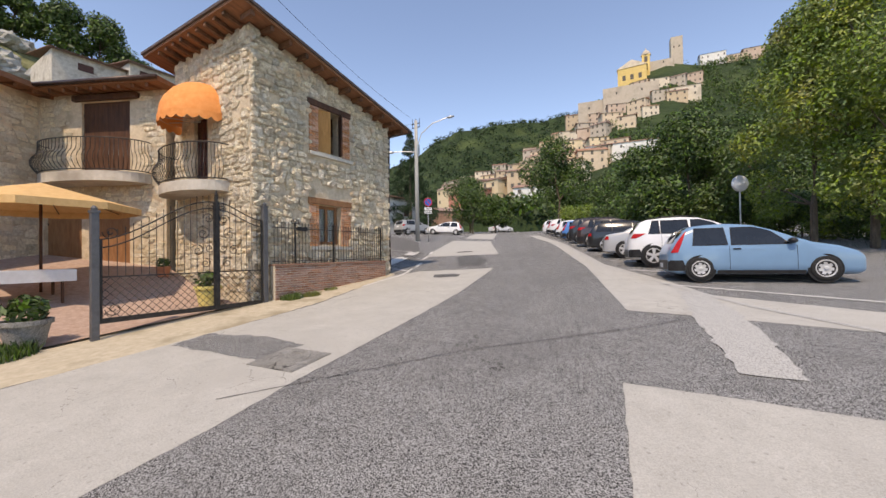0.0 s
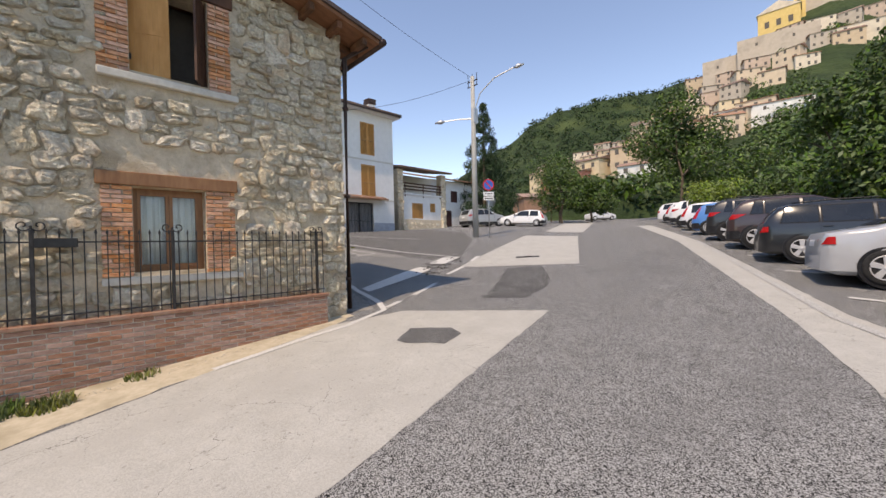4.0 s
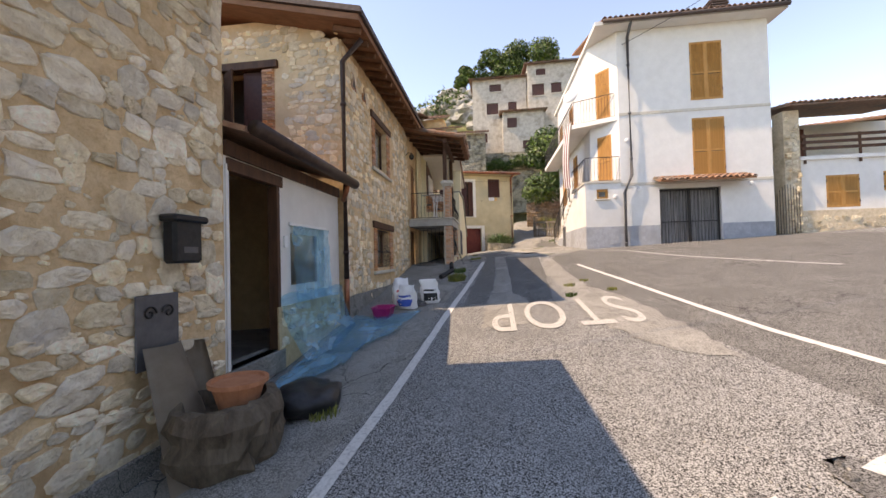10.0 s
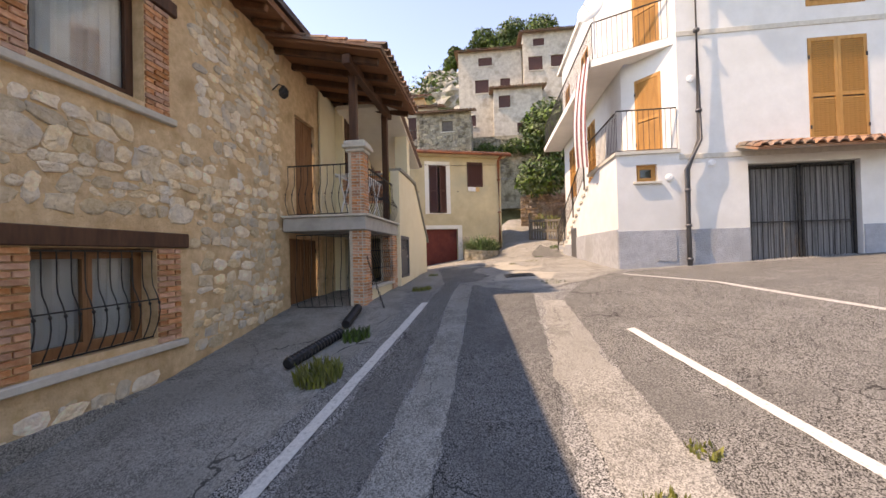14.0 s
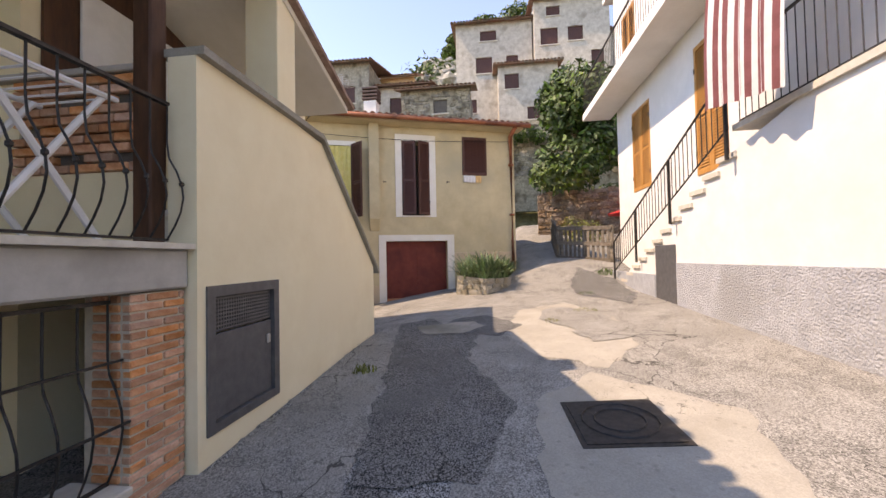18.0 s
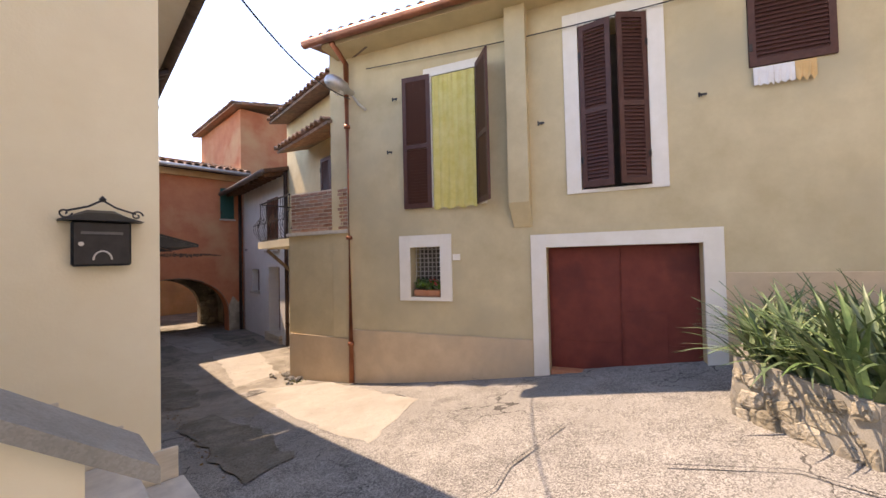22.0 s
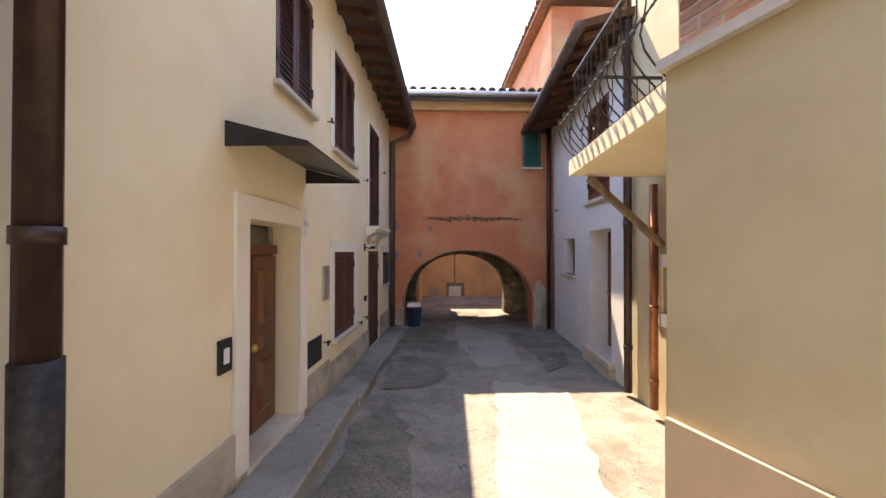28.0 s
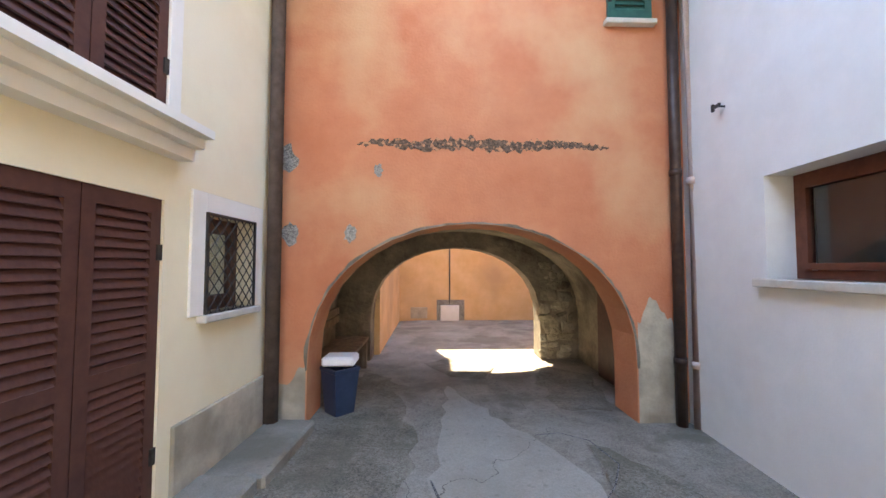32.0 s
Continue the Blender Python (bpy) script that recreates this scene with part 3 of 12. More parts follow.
# ---- kit: windows, shutters, rails, stones, bricks, roofs ----
def shutter_leaf(f, u0, u1, z0, z1, n0, mat, parent, swing=0.0, hinge=0, slats=True, label="", each=True):
    """A louvred leaf, closed at n0, or swung out by degrees round its hinge side (0: u0, 1: u1)."""
    w, h, t = u1 - u0, z1 - z0, 0.035
    hu = u0 if hinge == 0 else u1
    m = f.matrix(hu, z0, n0) @ Matrix.Rotation(radians(swing if hinge == 0 else -swing), 4, "Z")
    s = 1 if hinge == 0 else -1
    rail = min(0.07, w * 0.16)
    bm = bmesh.new()

    def lb(a0, a1, c0, c1, n1=0.0, n2=t):
        vs = [m @ Vector((s * a, n, c)) for c in (c0, c1) for a, n in ((a0, n1), (a1, n1), (a1, n2), (a0, n2))]
        cuboid(bm, vs)

    rh = rail * 1.2
    v = [[bm.verts.new(m @ Vector((s * a, n, c))) for a, c in ring] for n in (0.0, t) for ring in (((0, 0), (w, 0), (w, h), (0, h)), ((rail, rh), (w - rail, rh), (w - rail, h - rh), (rail, h - rh)))]
    for i in range(4):
        j = (i + 1) % 4
        for a, b in ((0, 1), (2, 3), (0, 2), (1, 3)):
            bm.faces.new((v[a][i], v[a][j], v[b][j], v[b][i]))
    mid = h > 1.25
    if not slats:
        lb(rail - 0.002, w - rail + 0.002, rh - 0.002, h - rh + 0.002, 0.008, t - 0.008)
    ob = part("shutter", bm, mat, parent, label)
    if mid:
        bm = bmesh.new()
        lb(rail, w - rail, h * 0.45, h * 0.45 + rail)
        part("mid_rail", bm, mat, ob)
    if not slats:
        for q in range(1, 5):
            bm = bmesh.new()
            c = rail + (w - 2 * rail) * q / 5
            lb(c - 0.006, c + 0.006, rh, h - rh, t - 0.008, t - 0.003)
            part("batten", bm, mat, ob)
    for q in (0.15, 0.8):
        bm = bmesh.new()
        lb(-0.004, 0.03, h * q, h * q + 0.09, t, t + 0.012)
        part("hinge", bm, iron, ob)
    if slats:
        pitch = 0.05
        lo, hi = rail * 1.2, h - rail * 1.2
        k = int((hi - lo) / pitch)
        rows = [lo + (i + 0.5) * (hi - lo) / k for i in range(k)]
        rows = [c for c in rows if not mid or not h * 0.45 - 0.012 < c < h * 0.45 + rail + 0.012]
        b2 = bmesh.new()
        cuboid(b2, [Vector((a, n + dn, c)) for c in (-0.004, 0.004) for a, n, dn in ((-0.5, -0.03, 0), (0.5, -0.03, 0), (0.5, 0.03, 0), (-0.5, 0.03, 0))])
        bmesh.ops.recalc_face_normals(b2, faces=b2.faces)
        tilt = Matrix.Rotation(radians(-62), 4, "X")
        b2.transform(tilt)
        if each:
            me = bpy.data.meshes.new("slat")
            b2.to_mesh(me)
            me.materials.append(mat)
            for c in rows:
                piece("slat", me, m @ Matrix.Translation((s * w / 2, t / 2, c)) @ Matrix.Diagonal((w - 2 * rail + 0.01, 1, 1, 1)), ob)
        else:
            b3 = bmesh.new()
            proto = [v.co.copy() for v in b2.verts]
            fs = [[v.index for v in q.verts] for q in b2.faces]
            for c in rows:
                vs = [b3.verts.new(m @ Vector((s * w / 2 + v.x * (w - 2 * rail), t / 2 + v.y, c + v.z))) for v in proto]
                for q in fs:
                    b3.faces.new([vs[i] for i in q])
            part("slat_rest", b3, mat, ob, kind="stuff")
        b2.free()
    return ob


def shutters(f, u0, u1, z0, z1, n0, mat, parent, leaves=2, slats=True, each=True, label=""):
    w = (u1 - u0) / leaves
    for i in range(leaves):
        shutter_leaf(f, u0 + i * w + 0.003, u0 + (i + 1) * w - 0.003, z0, z1, n0, mat, parent, 0, 0 if i == 0 else 1, slats, label, each)
    # dark sheet close behind the slats, so the gaps read as shade
    block("window_back", f, u0 + 0.01, u1 - 0.01, z0 + 0.01, z1 - 0.01, n0 - 0.03, n0 - 0.012, opening_shade, parent, bev=0)


def ring_frame(bm, f, u0, u1, z0, z1, e, n0, n1):
    """A closed rectangular frame, e wide, as one welded body."""
    out, inn = ((u0, z0), (u1, z0), (u1, z1), (u0, z1)), ((u0 + e, z0 + e), (u1 - e, z0 + e), (u1 - e, z1 - e), (u0 + e, z1 - e))
    v = [[bm.verts.new(f.p(u, z, n)) for u, z in ring] for n in (n0, n1) for ring in (out, inn)]
    for i in range(4):
        j = (i + 1) % 4
        bm.faces.new((v[0][i], v[0][j], v[1][j], v[1][i]))
        bm.faces.new((v[2][i], v[2][j], v[3][j], v[3][i]))
        bm.faces.new((v[0][i], v[0][j], v[2][j], v[2][i]))
        bm.faces.new((v[1][i], v[1][j], v[3][j], v[3][i]))


def casement(f, u0, u1, z0, z1, mat, parent, n0=-0.14, leaves=2, curtain=None, transom=False, label=""):
    """A glazed window set back in its opening: frame with sash bars, panes, and a curtain behind."""
    bm = bmesh.new()
    e = 0.06
    sashes = []
    w = (u1 - u0 - 2 * e) / leaves
    for i in range(leaves):
        a, b = u0 + e + i * w, u0 + e + (i + 1) * w
        sashes.append((a, b))
    ring_frame(bm, f, u0, u1, z0, z1, e, n0 - 0.05, n0)
    ob = part("window", bm, mat, parent, label)
    for a, b in sashes:
        bm = bmesh.new()
        ring_frame(bm, f, a + 0.002, b - 0.002, z0 + e + 0.002, z1 - e - 0.002, 0.045, n0 - 0.04, n0 + 0.015)
        part("sash", bm, mat, ob)
    for i in range(leaves):
        a, b = u0 + e + i * w, u0 + e + (i + 1) * w
        b2 = bmesh.new()
        f.box(b2, a + 0.04, b - 0.04, z0 + e + 0.045, z1 - e - 0.045, n0 - 0.022, n0 - 0.014)
        g = part("pane", b2, pane, ob)
        g.visible_shadow = False
    if curtain:
        b3 = bmesh.new()
        k = 24
        xs = [u0 + e + (u1 - u0 - 2 * e) * i / k for i in range(k + 1)]
        for a, b, i in zip(xs, xs[1:], range(k)):
            na, nb = n0 - 0.11 + 0.02 * math.sin(i * 1.9), n0 - 0.11 + 0.02 * math.sin((i + 1) * 1.9)
            quad(b3, f.p(a, z0 + e, na), f.p(b, z0 + e, nb), f.p(b, z1 - e, nb), f.p(a, z1 - e, na))
        part("curtain", b3, curtain, ob, smooth=True)
    return ob


def block(name, f, u0, u1, z0, z1, n0, n1, mat, parent, label="", bev=0.008, kind="", category=""):
    bm = bmesh.new()
    f.box(bm, u0, u1, z0, z1, n0, n1)
    if bev:
        soften(bm, bev)
    return part(name, bm, mat, parent, label, kind=kind, category=category)


def surround(f, u0, u1, z0, z1, w, proud, mat, parent, bottom=0.0, label=""):
    """Plaster bands round an opening."""
    block("surround_jamb", f, u0 - w, u0, z0 - bottom, z1 + w, 0.0, proud, mat, parent, label, 0.003)
    block("surround_jamb", f, u1, u1 + w, z0 - bottom, z1 + w, 0.0, proud, mat, parent, label, 0.003)
    block("surround_head", f, u0, u1, z1, z1 + w, 0.0, proud, mat, parent, label, 0.003)
    if bottom:
        block("surround_sill", f, u0, u1, z0 - bottom, z0, 0.0, proud, mat, parent, label, 0.003)


def downpipe(pts, r, mat, parent, label="", name="downpipe"):
    bm = bmesh.new()
    tube(bm, pts, r, 10)
    for p, q in zip(pts, pts[1:]):
        p, q = Vector(p), Vector(q)
        if abs(p.z - q.z) > 1.5:
            for k in (0.2, 0.55, 0.88):
                c = p.lerp(q, k)
                tube(bm, [c - Vector((0, 0, 0.03)), c + Vector((0, 0, 0.03))], r * 1.14, 10)
    return part(name, bm, mat, parent, label, smooth=True)


def belly(u, z0, z1, out=0.12):
    """The outline of a bellied baluster: (n, z)."""
    return [(out * math.sin(math.pi * min(1, k * 1.25)) ** 1 * (1 - k) ** 0.3 if k < 0.8 else out * 0.0, z0 + (z1 - z0) * k) for k in [i / 9 for i in range(10)]]


def railing(name, f, u0, u1, z0, z1, n, parent, mat, pitch=0.11, bulge=0.0, label="", twist=True):
    """Iron rail along a front: top and bottom bars and single balusters."""
    bm = bmesh.new()
    f.box(bm, u0, u1, z1 - 0.02, z1, n - 0.02, n + 0.02)
    top = part(name, bm, mat, parent, label)
    bm = bmesh.new()
    f.box(bm, u0, u1, z0, z0 + 0.015, n - 0.012, n + 0.012)
    part("bottom_bar", bm, mat, top)
    k = max(1, int(abs(u1 - u0) / pitch))
    b = bmesh.new()
    h = z1 - z0 - 0.02
    prof = [(bulge * (math.sin(math.pi * min(1.0, s / 0.62)) if s < 0.62 else 0.0), s * h) for s in [i / 10 for i in range(11)]]
    tube(b, [(0, y, z) for y, z in prof], 0.0065, 5)
    if twist:
        lathe(b, (0, prof[4][0], prof[4][1] - 0.02), [(0.004, 0), (0.016, 0.012), (0.016, 0.028), (0.004, 0.04)], 6)
    bmesh.ops.recalc_face_normals(b, faces=b.faces)
    me = bpy.data.meshes.new("baluster")
    b.to_mesh(me)
    b.free()
    me.materials.append(mat)
    for i in range(k + 1):
        piece("baluster", me, f.matrix(u0 + (u1 - u0) * i / k, z0 + 0.01, n), top)
    return top


def stone_mesh(seed, bow=(0.36, 0.7)):
    """A rough split stone, 1 wide and 1 high, bulging 1 out along +y; bow: low is square, 1 is oval."""
    r = random.Random(seed)
    k = r.choice((9, 10, 11, 12))
    ang = [2 * math.pi * (i + r.uniform(-0.32, 0.32)) / k for i in range(k)]
    rad = [0.5 * r.uniform(0.86, 1.1) for _ in ang]
    pw = r.uniform(*bow)
    lean, wedge = r.uniform(-0.3, 0.3), r.uniform(-0.22, 0.22)

    def ring(s, y, jit=0.0, slip=0.0):
        out = []
        for a, q in zip(ang, rad):
            c, d = math.cos(a), math.sin(a)
            e = s * (1 + r.uniform(-slip, slip))
            v = e * q * math.copysign(abs(d) ** pw, d)
            u = e * q * math.copysign(abs(c) ** pw, c)
            out.append((u + lean * v, y + r.uniform(-jit, jit), v * (1 + wedge * u * 2)))
        return out

    vs = ring(1.0, -0.4) + ring(1.0, 0.3, 0.16, 0.04) + ring(0.88, 0.82, 0.26, 0.08) + ring(0.48, 0.96, 0.24, 0.25)
    vs.append((r.uniform(-0.1, 0.1), 0.95 + r.uniform(-0.25, 0.25), r.uniform(-0.1, 0.1)))
    fs = []
    for a in (0, k, 2 * k):
        fs += [(a + i, a + (i + 1) % k, a + k + (i + 1) % k, a + k + i) for i in range(k)]
    fs += [(3 * k + i, 3 * k + (i + 1) % k, 4 * k) for i in range(k)]
    return vs, fs


STONES = [stone_mesh(40 + i) for i in range(24)] + [stone_mesh(90 + i, (0.62, 1.0)) for i in range(24)]
STONE_DATA = {}


def stone_data(i, mat):
    key = (i, mat.name)
    if key not in STONE_DATA:
        me = bpy.data.meshes.new("stone")
        me.from_pydata(STONES[i][0], [], STONES[i][1])
        me.materials.append(mat)
        bm = bmesh.new()
        bm.from_mesh(me)
        bmesh.ops.recalc_face_normals(bm, faces=bm.faces)
        bm.to_mesh(me)
        bm.free()
        STONE_DATA[key] = me
    return STONE_DATA[key]


def masonry(f, wall, u0, u1, z0, top, mat, seed, size=(0.16, 0.42), course=(0.11, 0.22), proud=0.04, holes=(), near=None, limit=300, fill=0.93, chips=0.5, kinds=(0, 24)):
    """Stones bedded in a wall's mortar. near: the stretch (u0, u1, z0, z1) whose stones are pieces of their own; the rest is one joined part."""
    r = random.Random(seed)
    tf = top if callable(top) else (lambda u: top)
    bf = z0 if callable(z0) else (lambda u: z0)
    z = min(bf(u0), bf(u1))
    zmax = max(tf(u0), tf(u1))
    spots = []
    while z < zmax:
        h = r.uniform(*course)
        u = u0 - r.uniform(0, 0.15)
        while u < u1:
            w = r.uniform(*size) * (0.6 + 0.6 * h / course[1])
            a, b = max(u, u0), min(u + w, u1)
            c, zc = (a + b) / 2, z + h / 2 + r.uniform(-0.035, 0.035)
            ok = b - a > 0.07 and zc + h / 2 < tf(c) + 0.02 and zc - h / 2 > bf(c) - 0.12
            if ok and not any(q[0] - 0.01 < b and a < q[1] + 0.01 and q[2] - 0.01 < zc + h / 2 and zc - h / 2 < q[3] + 0.01 for q in holes) and r.random() < fill:
                spots.append((c, zc, (b - a) * r.uniform(0.9, 1.02), h * (r.uniform(1.35, 1.8) if r.random() < 0.12 else r.uniform(0.76, 1.08)), proud * r.uniform(0.45, 1.3), r.uniform(-8, 8), r.randrange(*kinds)))
            u += w
        z += h
    for _ in range(int(len(spots) * chips)):
        c, zc, w = r.uniform(u0 + 0.05, u1 - 0.05), r.uniform(min(bf(u0), bf(u1)), zmax), r.uniform(0.04, 0.12)
        if bf(c) < zc < tf(c) - 0.05 and not any(q[0] - 0.06 < c < q[1] + 0.06 and q[2] - 0.06 < zc < q[3] + 0.06 for q in holes):
            spots.append((c, zc, w, w * r.uniform(0.4, 0.8), proud * r.uniform(0.2, 0.6), r.uniform(-20, 20), r.randrange(*kinds)))
    count, verts, faces = 0, [], []
    for c, zc, w, h, d, tilt, i in spots:
        m = f.matrix(c, zc, 0.0) @ Matrix.Rotation(radians(tilt), 4, "Y") @ Matrix.Diagonal((w, d, h, 1))
        if near and count < limit and near[0] <= c <= near[1] and near[2] <= zc <= near[3]:
            piece("stone", stone_data(i, mat), m, wall)
            count += 1
        else:
            o = len(verts)
            verts += [m @ Vector(v) for v in STONES[i][0]]
            faces += [tuple(o + k for k in q) for q in STONES[i][1]]
    if verts:
        raw_part("stone_rest", verts, faces, mat, wall, kind="stuff")


BRICK_DATA = {}


def brick_data(mat, l=0.24, h=0.052, d=0.05):
    key = (mat.name, round(l, 3), round(h, 3), round(d, 3))
    if key not in BRICK_DATA:
        bm = bmesh.new()
        box(bm, -l / 2, l / 2, -d, 0.008, -h / 2, h / 2)
        soften(bm, 0.006)
        bmesh.ops.recalc_face_normals(bm, faces=bm.faces)
        me = bpy.data.meshes.new("brick")
        bm.to_mesh(me)
        bm.free()
        me.materials.append(mat)
        BRICK_DATA[key] = me
    return BRICK_DATA[key]


def brickwork(f, parent, u0, u1, z0, z1, mat, seed, l=0.24, pitch=0.066, n=0.0, limit=300, keep=None):
    """Running bond of single bricks on a front."""
    r = random.Random(seed)
    k = max(1, int(round((z1 - z0) / pitch)))
    ph = (z1 - z0) / k
    made, verts, faces = 0, [], []
    for j in range(k):
        u = u0 - (l / 2 if j % 2 else 0)
        while u < u1 - 0.01:
            a, b = max(u, u0), min(u + l, u1)
            zc = z0 + (j + 0.5) * ph
            if b - a > 0.035 and (keep is None or keep((a + b) / 2, zc)):
                lw = round((b - a - 0.012) / 0.02) * 0.02 if b - a < l - 0.001 else l - 0.012
                m = f.matrix((a + b) / 2, zc, n + r.uniform(-0.003, 0.004)) @ Matrix.Rotation(radians(r.uniform(-0.5, 0.5)), 4, "Y")
                me = brick_data(mat, max(lw, 0.03), ph - 0.013)
                if made < limit:
                    piece("brick", me, m, parent)
                    made += 1
                else:
                    o = len(verts)
                    verts += [m @ v.co for v in me.vertices]
                    faces += [tuple(o + i for i in q.vertices) for q in me.polygons]
            u += l
    if verts:
        raw_part("brick_rest", verts, faces, mat, parent, kind="stuff")


def tiled_roof(name, o, du, dv, mat, parent, pitch=0.21, row=0.38, label="", thick=0.05, pieces=0):
    """Rows of curved tiles on a slope: o is the eaves corner, du the way along the eaves, dv the way up the slope."""
    o, du, dv = Vector(o), Vector(du), Vector(dv)
    lu, lv = du.length, dv.length
    eu, ev = du / lu, dv / lv
    en = eu.cross(ev).normalized()
    if en.z < 0:
        en = -en
    bm = bmesh.new()
    cuboid(bm, [o - en * thick, o + du - en * thick, o + du + dv - en * thick, o + dv - en * thick, o, o + du, o + du + dv, o + dv])
    base = part(name, bm, mat, parent, label)
    ku, kv = max(1, int(lu / pitch)), max(1, int(math.ceil(lv / row)))
    prof = [(-0.42, 0.0), (-0.3, 0.055), (0.0, 0.085), (0.3, 0.055), (0.42, 0.0)]
    pu, pv = lu / ku, lv / kv
    r = random.Random(ku * 31 + kv)
    verts, faces = [], []
    for i in range(ku):
        for j in range(kv):
            c = o + eu * (i + 0.5 + r.uniform(-0.05, 0.05)) * pu + ev * (j * pv - 0.05 + r.uniform(-0.015, 0.015))
            k = len(verts)
            lift = 0.03
            for s, (wd, up) in ((0, (1.0, lift)), (1, (0.86, 0.004))):
                for a, b in prof:
                    verts.append(c + eu * a * wd * pu * 1.05 + en * (b * wd + up) + ev * s * (pv + 0.06))
            for a, b in prof:
                verts.append(c + eu * a * 0.86 * pu * 1.05 + en * (b * 0.78 + lift - 0.012))
            for q in range(4):
                faces.append((k + q, k + q + 1, k + 6 + q, k + 5 + q))
                faces.append((k + q, k + q + 1, k + 11 + q, k + 10 + q))
    raw_part("tile_cover", verts, faces, mat, base, kind="stuff", smooth=False)
    return base


def leafy(name, centres, count, size, mat, seed, parent, label="", shape=1.0, droop=0.3):
    """A crown of many small leaves set in clumps: centres are (x, y, z, radius)."""
    r = np.random.RandomState(seed)
    cs = np.array(centres)
    wgt = cs[:, 3] ** 2
    pick = r.choice(len(cs), count, p=wgt / wgt.sum())
    d = r.normal(size=(count, 3))
    d /= np.linalg.norm(d, axis=1)[:, None]
    rad = cs[pick, 3] * r.uniform(0.45, 1.08, count) ** 0.6
    pos = cs[pick, :3] + d * rad[:, None] * np.array((1, 1, 0.85))
    nrm = d + r.normal(scale=0.7, size=(count, 3)) + np.array((0, 0, 0.4))
    nrm /= np.linalg.norm(nrm, axis=1)[:, None]
    t = np.cross(nrm, r.normal(size=(count, 3)))
    t /= np.linalg.norm(t, axis=1)[:, None]
    b = np.cross(nrm, t)
    s = size * r.uniform(0.6, 1.3, count)
    l, w = s[:, None] * t, 0.5 * shape * s[:, None] * b
    v = np.stack([pos - l * 0.5, pos + w * 0.5 - nrm * s[:, None] * 0.08, pos + l * 0.6 - np.array((0, 0, 1)) * s[:, None] * droop * 0.4, pos - w * 0.5 - nrm * s[:, None] * 0.08], 1).reshape(-1, 3)
    inv = W[parent].inverted() if parent else Matrix.Identity(4)
    off = np.array(inv.translation)
    me = bpy.data.meshes.new(name)
    n = count
    me.vertices.add(4 * n)
    me.vertices.foreach_set("co", (v + off).ravel())
    me.loops.add(4 * n)
    me.loops.foreach_set("vertex_index", np.arange(4 * n))
    me.polygons.add(n)
    me.polygons.foreach_set("loop_start", np.arange(0, 4 * n, 4))
    me.materials.append(mat)
    me.update(calc_edges=True)
    ob = new(name, me)
    ob.parent = parent
    W[ob] = W[parent] if parent else Matrix.Identity(4)
    return tagged(ob, label)


def tree(x, y, z, h, spread, mat, seed, label, leaves=9000, size=0.16, trunk=0.16, low=0.3, category="tree"):
    r = random.Random(seed)
    t = thing("tree", (x, y, z), label, category)
    bm = bmesh.new()
    pts = [(x + r.uniform(-0.1, 0.1) * i, y + r.uniform(-0.1, 0.1) * i, z + h * 0.75 * i / 4 - 0.1) for i in range(5)]
    tube(bm, pts, [trunk * (1 - 0.19 * i) for i in range(5)], 8)
    cs = []
    for i in range(16):
        a, k = r.uniform(0, 6.28), r.uniform(low, 0.98)
        reach = spread * math.sin(math.pi * min(1, 0.22 + 0.75 * (k - low) / (1 - low))) * r.uniform(0.45, 1.0)
        c = (x + reach * math.cos(a) * 0.8, y + reach * math.sin(a) * 0.8, z + h * k, spread * r.uniform(0.26, 0.48))
        cs.append(c)
        if i < 9:
            s = Vector(pts[min(3, 1 + int(k * 3))])
            e = Vector(c[:3])
            tube(bm, [s, s.lerp(e, 0.5) + Vector((0, 0, 0.15)), e], [trunk * 0.4, trunk * 0.26, trunk * 0.08], 5)
    part("trunk", bm, bark, t)
    leafy("crown", cs, leaves, size, mat, seed, t)
    return t


# ---- ground ----
def spread(a, b, fine, far):
    mid = list(np.arange(a, b + 1e-6, fine))
    return [-far, -far / 3, *[a - d for d in (120, 70, 40, 20, 9, 3)], *mid, *[b + d for d in (3, 9, 20, 40, 70, 120)], far / 3, far]


gx, gy = spread(-46, 16, 0.5, 2500), spread(-12, 60, 0.5, 2500)
gv = [(x, y, ground(x, y)) for x in gx for y in gy]
gf = [(i * len(gy) + j, (i + 1) * len(gy) + j, (i + 1) * len(gy) + j + 1, i * len(gy) + j + 1) for i in range(len(gx) - 1) for j in range(len(gy) - 1)]
earth = raw_part("ground", gv, gf, [ground_far, asphalt], None, "asphalt village road climbing between houses", True, "structure", "ground")
for q in earth.data.polygons:
    c = q.center
    q.material_index = 1 if -46 < c.x < 16 and -12 < c.y < 85 else 0


